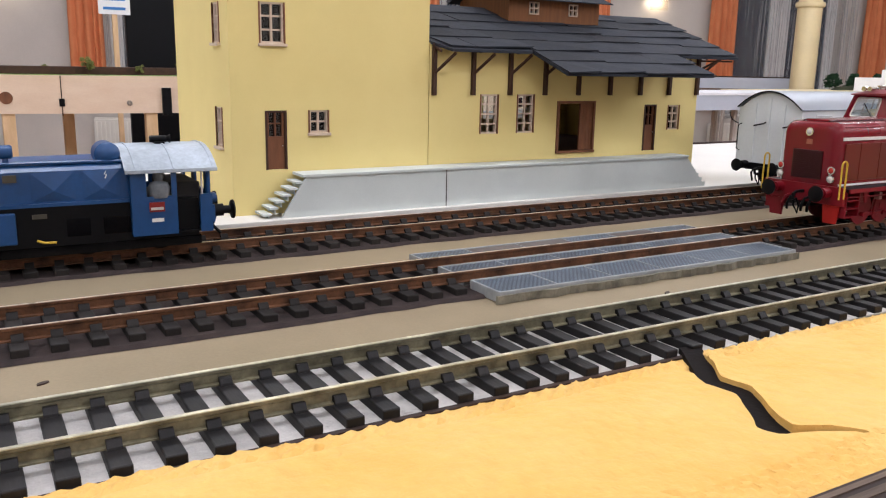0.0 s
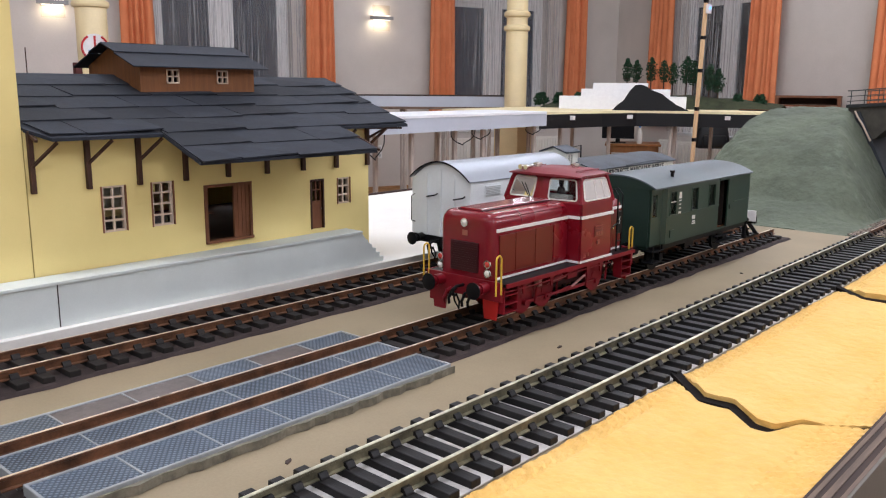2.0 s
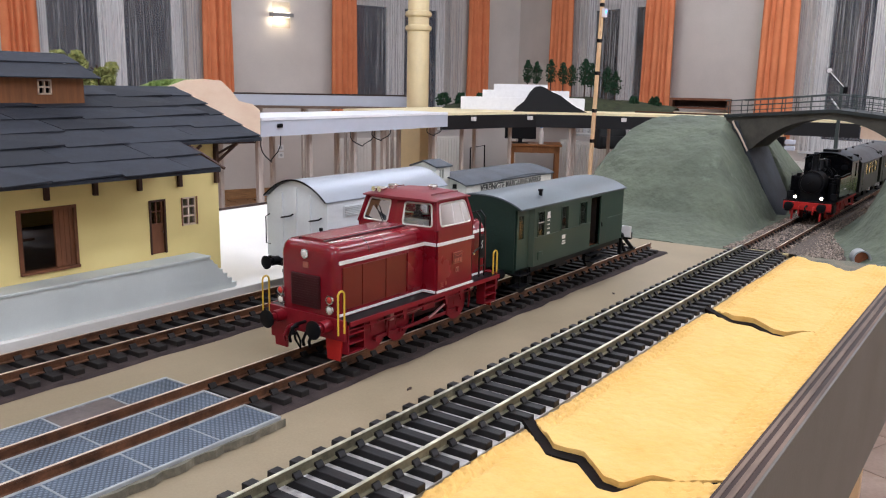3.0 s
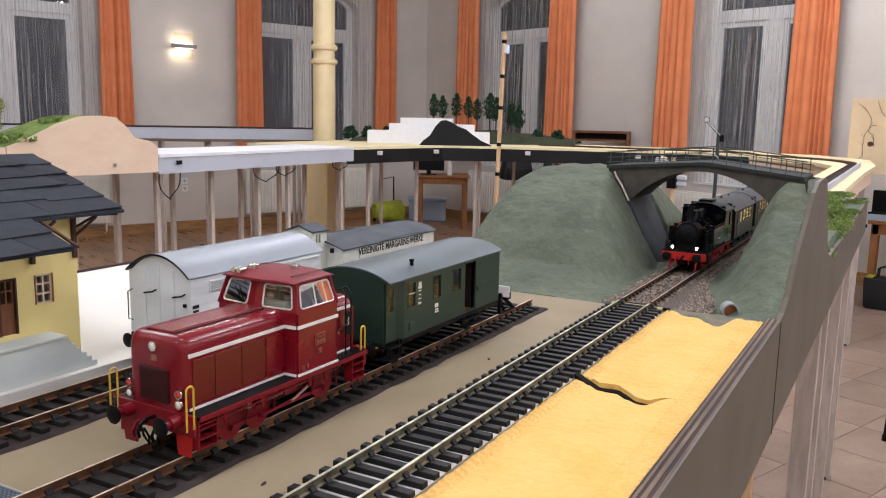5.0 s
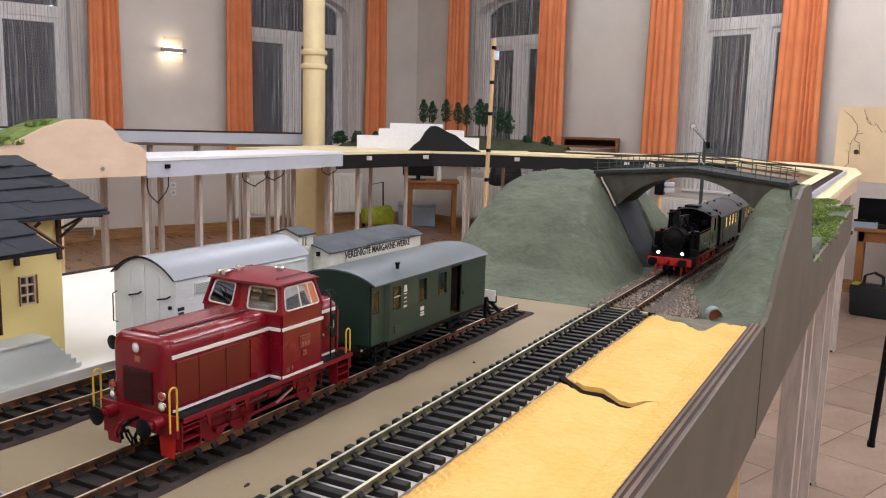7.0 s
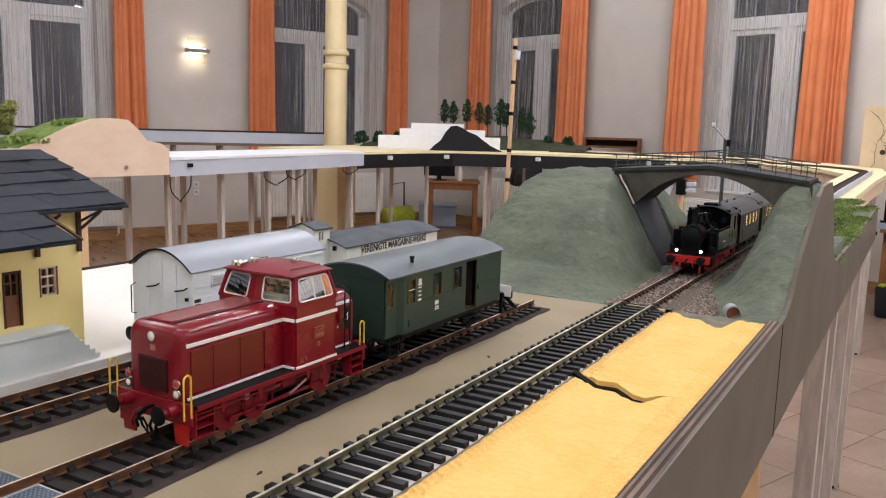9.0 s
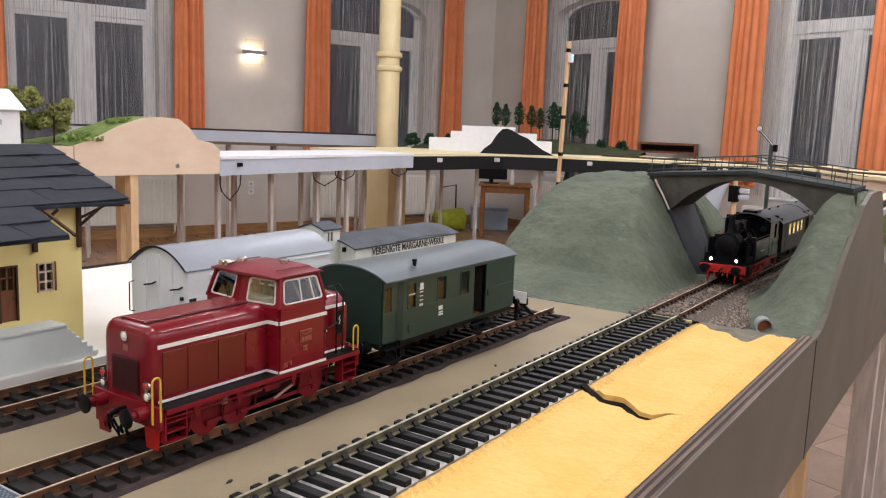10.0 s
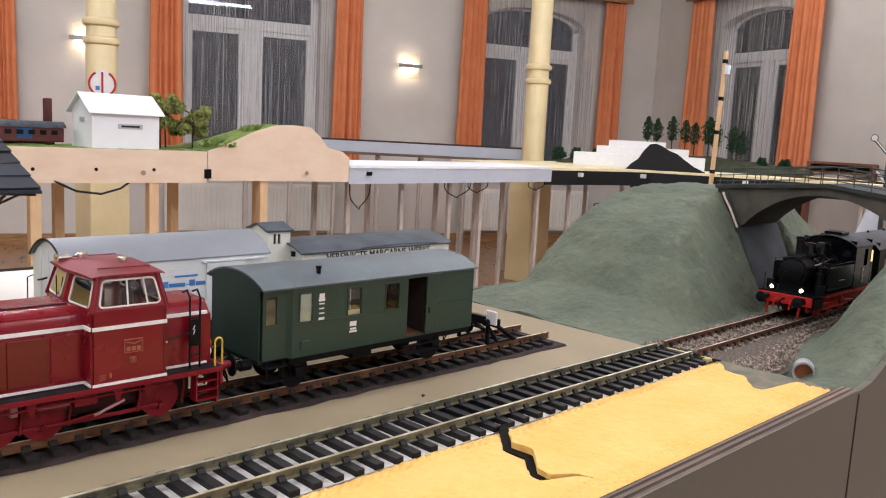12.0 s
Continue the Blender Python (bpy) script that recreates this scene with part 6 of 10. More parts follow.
    lad.name, lad.parent = "access_ladder", lo
    for dx in (0.0, 0.0092):
        part("stile", wire(B(), [(1.1088 + dx, -0.0395, Z(0.055)), (1.1088 + dx, -0.0395, Z(0.116)), (1.1088 + dx, -0.034, Z(0.122)), (1.1088 + dx, -0.026, Z(0.119))], 0.0009), M["black"], lad)
    part("rung_panel", bx(B(), 1.1088, 1.1180, -0.0402, -0.0392, Z(0.0752), Z(0.0975)), M["black"], lad, "black plate with a lightning mark")
    part("lightning_mark", wire(B(), [(1.1130, -0.0405, Z(0.0925)), (1.1112, -0.0405, Z(0.0890)), (1.1130, -0.0405, Z(0.0885)), (1.1115, -0.0405, Z(0.0845))], 0.0004, 4), M["letter_white"], lad)
    for zz in (0.0985, 0.0745, 0.066):
        part("rung", tube(B(), (1.1088, -0.0395, Z(zz)), (1.1180, -0.0395, Z(zz)), 0.0007, 6), M["black"], lad)
    part("cross_handle", wire(B(), [(1.0828, -0.0500, Z(0.0845)), (1.0850, -0.0485, Z(0.0860)), (1.1090, -0.0400, Z(0.0860))], 0.0008), M["black"], lo)
    # steps at the corners
    for xx in (1.1118, 0.9040):
        for s in (-1, 1):
            stp = thing("tmp", "", "", pose(0, 0, 0))
            stp.name, stp.parent = "corner_step", lo
            for e in (0.0, 0.0200):
                part("step_side", bx(B(), xx + e, xx + e + 0.0012, s * 0.0405 - 0.005, s * 0.0405 + 0.005, Z(0.026), Z(0.0515)), M["red_frame"], stp)
            for zz in (0.0265, 0.0345, 0.0425):
                part("step_tread", bx(B(), xx + 0.0012, xx + 0.0200, s * 0.0405 - 0.0055, s * 0.0405 + 0.0055, Z(zz), Z(zz) + 0.0010), M["red_frame"], stp)
    # buffer beams
    for x, d in ((0.9035, -1), (1.1348, 1)):
        part("buffer_beam", bx(B(), min(x, x + d * 0.003), max(x, x + d * 0.003), -0.0445, 0.0445, Z(0.0375), Z(0.0555), 0.0005), M["red_frame"], lo)
        buffer_pair(lo, x + d * 0.003, d, Z(0.0490), 0.0270, "red_frame", "black")
        hook(lo, x + d * 0.003, d, Z(0.0475))
        part("rail_guard", prism(B(), [(-0.040, Z(0.0375)), (-0.022, Z(0.0375)), (-0.024, Z(0.0195)), (-0.038, Z(0.0195))], min(x, x + d * 0.0015), max(x, x + d * 0.0015), "x"), M["red_steam"], lo, "bright red rail guard")
        part("rail_guard", prism(B(), [(0.022, Z(0.0375)), (0.040, Z(0.0375)), (0.038, Z(0.0195)), (0.024, Z(0.0195))], min(x, x + d * 0.0015), max(x, x + d * 0.0015), "x"), M["red_frame"], lo)
        for yy in (-0.014, -0.007, 0.009, 0.015):
            part("air_hose", wire(B(), [(x + d * 0.003, yy, Z(0.042)), (x + d * 0.009, yy, Z(0.041)), (x + d * 0.011, yy + 0.002, Z(0.034)), (x + d * 0.008, yy + 0.004, Z(0.0285))], 0.0014, 8), M["black"] if abs(yy) < 0.0145 else M["red_frame"], lo)
        for s in (-1, 1):
            if d < 0:
                loop_rail(lo, 0.8935, 0.9010, s * 0.0440, Z(0.045), Z(0.0813))
            else:
                loop_rail(lo, 1.1305, 1.1375, s * 0.0430, Z(0.053), Z(0.0792))
    # wheels, rods and brake gear
    for s in (-1, 1):
        for x in (0.9600, 0.9945, 1.0885):
            wheel(lo, x, s * 0.0230, 0.0155, "red_frame", 10)
        part("side_rod", bx(B(), 0.9600, 1.0885, s * 0.0272 - 0.0009, s * 0.0272 + 0.0009, 0.0075, 0.0108, 0.0004), M["red_frame"], lo, "red coupling rod")
        for x in (0.9600, 0.9945, 1.0885):
            part("crank_pin", tube(B(), (x, s * 0.0262, 0.009), (x, s * 0.0300, 0.009), 0.0026, 12), M["red_frame"], lo)
        part("damper", wire(B(), [(1.030, s * 0.0345, Z(0.0285)), (1.0335, s * 0.035, Z(0.0295)), (1.0540, s * 0.0355, Z(0.0368))], 0.0013, 8), M["chrome_red"], lo, "pale pinkish damper")
        part("air_tank", tube(B(), (0.983, s * 0.034, Z(0.0435)), (1.008, s * 0.034, Z(0.0435)), 0.0052, 16), M["red_frame"], lo, smooth=True)
        part("filler", bx(B(), 0.9670, 0.9725, s * 0.036 - 0.003, s * 0.036 + 0.003, Z(0.040), Z(0.0475), 0.0008), M["chrome_red"], lo)
        for x in (0.941, 0.977, 1.013, 1.069, 1.108):
            part("brake_hanger", wire(B(), [(x, s * 0.0285, Z(0.051)), (x + 0.001, s * 0.0285, Z(0.036)), (x - 0.001, s * 0.0285, Z(0.022))], 0.0011, 6), M["red_frame"], lo)
        part("pipe", wire(B(), [(0.905, s * 0.0445, Z(0.0465)), (0.96, s * 0.0445, Z(0.0455)), (1.02, s * 0.0445, Z(0.0465)), (1.09, s * 0.0445, Z(0.0465))], 0.0008), M["red_frame"], lo)
        part("lubricator", bx(B(), 0.9280, 0.9420, s * 0.0365 - 0.004, s * 0.0365 + 0.004, Z(0.0395), Z(0.0490), 0.0010), M["red_frame"], lo)
        part("toolbox", bx(B(), 1.0120, 1.0300, s * 0.0380 - 0.004, s * 0.0380 + 0.004, Z(0.0400), Z(0.0510), 0.0010), M["red_frame"], lo)
        for zz in (0.0435, 0.0438):
            part("louvre", bx(B(), 0.9850, 1.0080, s * 0.0425 - 0.0006, s * 0.0425 + 0.0006, Z(zz), Z(zz) + 0.0010), M["chrome_red"], lo)
        part("rod_link", wire(B(), [(0.9945, s * 0.0305, Z(0.0240)), (1.0310, s * 0.0330, Z(0.0285))], 0.0012, 6), M["red_frame"], lo)
        for x in (0.9350, 0.9800, 1.0450, 1.0700):
            part("bracket", prism(B(), [(x - 0.004, Z(0.0512)), (x + 0.004, Z(0.0512)), (x + 0.0012, Z(0.0400)), (x - 0.0012, Z(0.0400))], min(s * 0.0440, s * 0.0452), max(s * 0.0440, s * 0.0452), "y"), M["red_frame"], lo)
    return lo


# dark red of grille and seams; also paints the shaded frame plates
M["dark_red"] = mat("grille_and_shade_red", (0.040, 0.004, 0.006), 0.5, var=0.1, scale=60)
M["red_roof"] = mat("dusty_crimson_roof", (0.185, 0.018, 0.025), 0.5, var=0.12, scale=20)
M["rim_pale"] = mat("pale_rim_metal", (0.62, 0.58, 0.54), 0.4, metal=0.3, var=0.05)
M["chrome_red"] = mat("pinkish_metal", (0.50, 0.25, 0.24), 0.35, metal=0.4, var=0.1)
red_loco()


def figure(name, label, m, h, cap, coat):
    """A small painted driver figure as one plain shape."""
    bm = lathe(B(), [(0.20 * h, 0), (0.22 * h, 0.3 * h), (0.17 * h, 0.52 * h), (0.08 * h, 0.60 * h), (0.10 * h, 0.68 * h), (0.12 * h, 0.80 * h), (0.13 * h, 0.90 * h), (0.05 * h, h)], 16)
    return solo(name, bm, M[coat], label, "figurine", m, smooth=True)


M["coat_grey"] = mat("grey_figure_paint", (0.16, 0.17, 0.18), 0.8, var=0.15, scale=200)
M["coat_dark"] = mat("dark_figure_paint", (0.06, 0.05, 0.055), 0.8, var=0.15, scale=200)
figure("driver_figurine", "small dark painted driver figurine inside the red cab", pose(1.044, 0.533, 0.1150), 0.022, "", "coat_dark")
figure("driver_figurine", "small dark painted driver figurine inside the red cab", pose(1.062, 0.519, 0.1150), 0.021, "", "coat_dark")


# -- the green guard's van --
def green_van():
    z0 = RAIL_TOP
    g = thing("luggage_van", "bottle-green model luggage van with a grey rounded roof", "railway carriage", pose(0, 0.5437, z0))
    Z = lambda v: v - z0
    HW = 0.0490
    x0, x1, xp = 1.1780, 1.4470, 1.2065    # narrow end, tail end, start of the full-width body
    fl, ev = Z(0.0500), Z(0.1185)
    NW = 0.0440
    # full-width body with window and door openings
    wins = [(1.2145, 1.2285), (1.2705, 1.2870), (1.3185, 1.3365)]
    wz = (Z(0.0835), Z(0.1100))
    dr = (1.3490, 1.3760)
    for s in (-1, 1):
        holes = [(a, b, *wz) for a, b in wins] + [(dr[0], dr[1], fl + 0.002, Z(0.1130))]
        bm = pierced(B(), xp, x1, fl, ev, 0, 0.0016, holes)
        if s > 0:
            bm.transform(Matrix.Translation((0, HW - 0.0016, 0)))
        else:
            bm.transform(Matrix.Translation((0, -HW, 0)))
        side = part("side_wall", bm, M["green"], g)
        bm = pierced(B(), x0, xp - 0.004, fl, ev, 0, 0.0016, [(1.1815, 1.1925, Z(0.083), Z(0.109))])
        bm.transform(Matrix.Translation((0, NW - 0.0016 if s > 0 else -NW, 0)))
        part("vestibule_wall", bm, M["green"], g)
        ya, yb = sorted((s * NW, s * (NW - 0.0016)))
        bm = prism(B(), [(xp - 0.004, s * NW), (xp, s * HW), (xp, s * (HW - 0.0016)), (xp - 0.004, s * (NW - 0.0016))], fl, ev, "z")
        part("corner_panel", bm, M["green"], g)
        yo = s * (HW + 0.0003)
        for i, (a, b) in enumerate(wins):
            w = thing("tmp", "", "", pose(0, 0, 0))
            w.name, w.parent = "window", g
            bm = B()
            t = 0.0011
            for q in ((a - t, a, wz[0] - t, wz[1] + t), (b, b + t, wz[0] - t, wz[1] + t), (a, b, wz[0] - t, wz[0]), (a, b, wz[1], wz[1] + t)):
                bx(bm, q[0], q[1], yo - 0.0004, yo + 0.0004, q[2], q[3])
            part("window_frame", bm, M["green"], w)
            part("pane", bx(B(), a, b, s * (HW - 0.0010) - 0.0002, s * (HW - 0.0010) + 0.0002, *wz), M["glass"], w)
            if i == 0:
                part("blind", bx(B(), a - 0.001, b + 0.001, s * (HW - 0.0017) - 0.0003, s * (HW - 0.0017) + 0.0003, wz[0] - 0.001, wz[1] + 0.001), M["blind"], w, "pale frosted blind")
                part("glazing_bar", bx(B(), a, b, s * HW - 0.0004, s * HW + 0.0004, (wz[0] + wz[1]) / 2 + 0.001, (wz[0] + wz[1]) / 2 + 0.002), M["rim_pale"], w)
            elif i == 1:
                part("half_blind", bx(B(), a - 0.001, b + 0.001, s * (HW - 0.0017) - 0.0003, s * (HW - 0.0017) + 0.0003, wz[0] - 0.001, wz[0] + 0.0045), M["blind"], w)
            else:
                part("blind", bx(B(), a - 0.001, b + 0.001, s * (HW - 0.0024) - 0.0003, s * (HW - 0.0024) + 0.0003, wz[0] - 0.001, wz[0] + 0.0095), M["shelf_cream"], w)
                for k in range(6):
                    xx = a + (b - a) * (k + 0.5) / 6
                    part("window_bar", bx(B(), xx - 0.0004, xx + 0.0004, s * (HW - 0.0016) - 0.0003, s * (HW - 0.0016) + 0.0003, wz[0] + 0.0095, wz[1]), M["rim_pale"], w)
        # vestibule window
        part("pane", bx(B(), 1.1815, 1.1925, s * (NW - 0.0010) - 0.0002, s * (NW - 0.0010) + 0.0002, Z(0.083), Z(0.109)), M["glass"], g)
        part("vestibule_blind", bx(B(), 1.1810, 1.1930, s * (NW - 0.0018) - 0.0002, s * (NW - 0.0018) + 0.0002, Z(0.081), Z(0.1065)), M["brown_blind"], g)
        # open sliding door, slid along the outside
        d = thing("tmp", "", "", pose(0, 0, 0))
        d.name, d.parent = "sliding_door", g
        part("door_leaf", bx(B(), dr[1] - 0.001, dr[1] + 0.0165, yo - 0.0010, yo + 0.0010, fl + 0.001, Z(0.1140), 0.0003), M["green"], d)
        part("door_handle", tube(B(), (dr[1] + 0.003, yo + s * 0.001, Z(0.080)), (dr[1] + 0.003, yo + s * 0.0018, Z(0.074)), 0.0008, 6), M["black"], d)
        part("door_rail", bx(B(), dr[0] - 0.002, dr[1] + 0.020, yo - 0.0012, yo + 0.0012, Z(0.1141), Z(0.1155)), M["green"], d)
        # waist moulding
        for a, b in ((xp + 0.0005, dr[0] - 0.001), (dr[1] + 0.018, x1 - 0.001)):
            part("waist_moulding", bx(B(), a, b, yo - 0.0007, yo + 0.0007, Z(0.0815), Z(0.0828)), M["green"], side)
        part("sill_beam", bx(B(), xp, x1, s * (HW - 0.004) - 0.001, s * (HW - 0.004) + 0.001, Z(0.0435), fl), M["black"], g)
        # dropped light box, door steps, footboards
        part("locker_hatch", bx(B(), 1.2160, 1.2260, yo - 0.0008, yo + 0.0008, Z(0.0565), Z(0.0655), 0.0003), M["green"], side)
        for zz, w in ((0.0405, 0.0035), (0.0335, 0.0075)):
            part("footboard", bx(B(), 1.3430, 1.3970, min(s * (HW - 0.002), s * (HW + w)), max(s * (HW - 0.002), s * (HW + w)), Z(zz), Z(zz) + 0.0013, 0.0002), M["black"], g, "dark footboard below the door")
        for zz in (0.0435, 0.0300):
            part("end_step", bx(B(), x0 - 0.001, x0 + 0.024, min(s * 0.034, s * 0.0500), max(s * 0.034, s * 0.0500), Z(zz), Z(zz) + 0.0013, 0.0002), M["black"], g)
        for xx in (x0 + 0.003, x0 + 0.020):
            part("step_strap", bx(B(), xx - 0.0008, xx + 0.0008, s * 0.0475 - 0.0004, s * 0.0475 + 0.0004, Z(0.030), Z(0.0495)), M["black"], g)
    part("end_wall", bx(B(), x0, x0 + 0.0016, -NW + 0.0016, NW - 0.0016, fl, ev), M["green_dark"], g)
    part("end_wall", bx(B(), x1 - 0.0016, x1, -HW + 0.0016, HW - 0.0016, fl, ev - 0.0005), M["green"], g)
    part("underframe", bx(B(), x0, x1, -0.036, 0.036, Z(0.0445), fl - 0.0002), M["black"], g)
    part("floor", bx(B(), x0 + 0.002, x1 - 0.002, -NW + 0.002, NW - 0.002, fl, fl + 0.0012), M["wood_brown"], g)
    part("inner_partition", bx(B(), 1.2480, 1.2492, -NW + 0.002, NW - 0.002, fl, ev), M["dark_in"], g)
    part("inner_partition", bx(B(), 1.3455, 1.3467, -NW + 0.002, NW - 0.002, fl, ev), M["dark_in"], g)
    part("inner_partition", bx(B(), 1.3785, 1.3797, -NW + 0.002, NW - 0.002, fl, ev), M["dark_in"], g)
    # roof
    half, apex = HW + 0.0022, Z(0.1304)
    prof = rounded_roof(half, ev - 0.0008, apex, 20, power=2.3)
    under = [(y, z - 0.0016) for y, z in prof][::-1]
    roof = part("roof", prism(B(), prof + under, x0 - 0.0045, x1 + 0.0035, "x"), M["grey_roof"], g, "matt grey carriage roof", smooth=True)
    part("roof_end", prism(B(), [(y * 0.985, min(z, apex) - 0.0016) for y, z in prof], x0 - 0.0040, x0 - 0.0032, "x"), M["green_dark"], roof, "dark green roof end board")
    part("gable_panel", prism(B(), [(y * 0.94, z - 0.0016) for y, z in prof], x1 - 0.0010, x1 + 0.0004, "x"), M["green"], roof)
    part("vestibule_end", bx(B(), x0 - 0.0033, x0 - 0.0020, -0.0425, 0.0425, fl - 0.002, ev - 0.0005), M["green_dark"], g, "dark green end sheet")
    part("vestibule_floor", bx(B(), x0 - 0.0033, x0, -0.0425, 0.0425, fl - 0.003, fl - 0.0003), M["green_dark"], g)
    bm = tube(B(), (1.2450, -0.034, Z(0.121)), (1.2450, -0.034, Z(0.1322)), 0.0022, 14)
    tube(bm, (1.2450, -0.034, Z(0.1300)), (1.2450, -0.034, Z(0.1326)), 0.0029, 14)
    part("stove_pipe", bm, M["black"], roof)
    # running gear
    for xx in (1.2250, 1.4050):
        for s in (-1, 1):
            wheel(g, xx, s * 0.0230, 0.0150, "black", 0)
            part("axle_guard", prism(B(), [(xx - 0.013, Z(0.0445)), (xx + 0.013, Z(0.0445)), (xx + 0.005, Z(0.026)), (xx - 0.005, Z(0.026))], min(s * 0.0285, s * 0.0297), max(s * 0.0285, s * 0.0297), "y"), M["black"], g)
            part("axle_box", bx(B(), xx - 0.0045, xx + 0.0045, min(s * 0.0297, s * 0.0360), max(s * 0.0297, s * 0.0360), Z(0.026), Z(0.0345), 0.0008), M["black"], g)
            part("leaf_spring", wire(B(), [(xx - 0.016, s * 0.032, Z(0.0425)), (xx, s * 0.032, Z(0.0375)), (xx + 0.016, s * 0.032, Z(0.0425))], 0.0016, 6), M["black"], g)
    part("battery_box", bx(B(), 1.29, 1.315, -0.034, -0.014, Z(0.033), Z(0.0445), 0.0006), M["black"], g)
    for x, d in ((x0 - 0.0033, -1), (x1, 1)):
        buffer_pair(g, x, d, Z(0.0445), 0.0275)
        hook(g, x, d, Z(0.0440))
    # lettering
    t = M["letter_white"]
    part("marking", bx(B(), 1.2735, 1.2815, -HW - 0.0004, -HW, Z(0.0722), Z(0.0768)), t, g)
    plate_bars(g, 1.2775, -HW - 0.0004, Z(0.0705), 0.0115, 2, "letter_white", 0.0018, 0.0027, 3)
    rnd = random.Random(6)
    for k, (w, h) in enumerate(((0.0058, 0.0052), (0.0072, 0.0028), (0.0060, 0.0012), (0.0056, 0.0012), (0.0060, 0.0012), (0.0065, 0.0024))):
        zz = Z(0.1085) - k * 0.0046
        part("marking", bx(B(), 1.2390 - w / 2, 1.2390 + w / 2, -HW - 0.0004, -HW, zz - h, zz), t, g)
    return g


M["blind"] = mat("pale_blind", (0.80, 0.77, 0.66), 0.7, var=0.05, scale=60)
M["brown_blind"] = mat("dim_brown_interior", (0.26, 0.18, 0.12), 0.7, var=0.15, scale=60)
M["green_dark"] = mat("dark_green_end", (0.012, 0.028, 0.020), 0.55, var=0.1, scale=14)
green_van()


# -- the white refrigerator van --
def white_van():
    z0 = RAIL_TOP
    w = thing("refrigerator_van", "white model refrigerator van with a silver barrel roof", "railway wagon", pose(0, 0.726, z0))
    Z = lambda v: v - z0
    HW, x0, x1 = 0.0475, 1.0720, 1.2960
    fl, ev, ap = Z(0.0475), Z(0.1186), Z(0.1388)
    for s in (-1, 1):
        side = part("side_wall", bx(B(), x0, x1, min(s * HW, s * (HW - 0.003)), max(s * HW, s * (HW - 0.003)), fl, ev), M["white_wagon"], w)
        for k in range(11):
            zz = fl + 0.004 + k * 0.0062
            part("plank_joint", bx(B(), x0 + 0.001, x1 - 0.001, s * (HW + 0.0001) - 0.0002, s * (HW + 0.0001) + 0.0002, zz, zz + 0.0004), M["white_wagon"], side)
        d = thing("tmp", "", "", pose(0, 0, 0))
        d.name, d.parent = "side_door", w
        part("door_leaf", bx(B(), 1.2180, 1.2650, s * (HW + 0.0010) - 0.0012, s * (HW + 0.0010) + 0.0012, fl + 0.003, Z(0.112), 0.0004), M["white_wagon"], d)
        part("door_rail", bx(B(), 1.2130, 1.2900, s * (HW + 0.0018) - 0.0012, s * (HW + 0.0018) + 0.0012, Z(0.1125), Z(0.1142)), M["white_wagon"], d)
        part("door_brace", wire(B(), [(1.2195, s * (HW + 0.0026), Z(0.110)), (1.2400, s * (HW + 0.0026), Z(0.060))], 0.0010, 4), M["white_wagon"], d)
        v = thing("tmp", "", "", pose(0, 0, 0))
        v.name, v.parent = "vent", w
        part("vent_frame", bx(B(), 1.0985, 1.1285, s * (HW + 0.0006) - 0.0006, s * (HW + 0.0006) + 0.0006, Z(0.0990), Z(0.1120), 0.0003), M["white_wagon"], v)
        for k in range(6):
            zz = Z(0.1000) + k * 0.0019
            part("slat", bx(B(), 1.1000, 1.1270, s * (HW + 0.0014) - 0.0006, s * (HW + 0.0014) + 0.0006, zz, zz + 0.0010), M["joint_grey"], v)
        part("sole_bar", bx(B(), x0, x1, s * 0.038 - 0.0012, s * 0.038 + 0.0012, Z(0.0405), fl), M["black"], w)
    # ends with the rounded gable
    arc = rounded_roof(HW, ev, ap, 20, power=2.0)
    for x, d in ((x0, -1), (x1, 1)):
        prof = [(-HW + 0.003, fl), (HW - 0.003, fl)] + [(y * (HW - 0.003) / HW, z - 0.001) for y, z in arc[::-1]]
        e = part("end_wall", prism(B(), prof, min(x, x - d * 0.002), max(x, x - d * 0.002), "x"), M["white_wagon"], w)
        for yy in (-0.022, 0.0, 0.022):
            part("end_post", bx(B(), min(x, x + d * 0.0016), max(x, x + d * 0.0016), yy - 0.0016, yy + 0.0016, fl, ev + 0.012 - abs(yy) * 0.3), M["white_wagon"], e)
        for yy in (-0.032, 0.012):
            part("grab_handle", wire(B(), [(x, yy - 0.007, Z(0.100)), (x + d * 0.005, yy - 0.007, Z(0.0985)), (x + d * 0.005, yy + 0.007, Z(0.0955)), (x, yy + 0.007, Z(0.0955))], 0.0009), M["black"], e)
        part("lamp_iron", bx(B(), min(x, x + d * 0.003), max(x, x + d * 0.003), -0.041, -0.038, Z(0.086), Z(0.0895)), M["black"], e)
        part("end_bracket", wire(B(), [(x + d * 0.002, 0.041, Z(0.062)), (x + d * 0.008, 0.041, Z(0.064)), (x + d * 0.008, 0.041, Z(0.095)), (x + d * 0.002, 0.041, Z(0.097))], 0.0007), M["black"], e)
        part("buffer_beam", bx(B(), min(x, x + d * 0.003), max(x, x + d * 0.003), -0.044, 0.044, Z(0.0385), Z(0.0475)), M["black"], w)
        buffer_pair(w, x + d * 0.003, d, Z(0.0445), 0.0275)
        hook(w, x + d * 0.003, d, Z(0.0430))
        part("brake_hose", wire(B(), [(x + d * 0.003, 0.012, Z(0.041)), (x + d * 0.010, 0.012, Z(0.036)), (x + d * 0.009, 0.010, Z(0.025))], 0.0013), M["black"], w)
    prof = rounded_roof(HW + 0.0012, ev - 0.0004, ap + 0.0008, 24, power=2.0)
    under = [(y, z - 0.0012) for y, z in prof][::-1]
    part("roof", prism(B(), prof + under, x0 - 0.003, x1 + 0.003, "x"), M["silver_roof"], w, "smooth silver barrel roof", smooth=True)
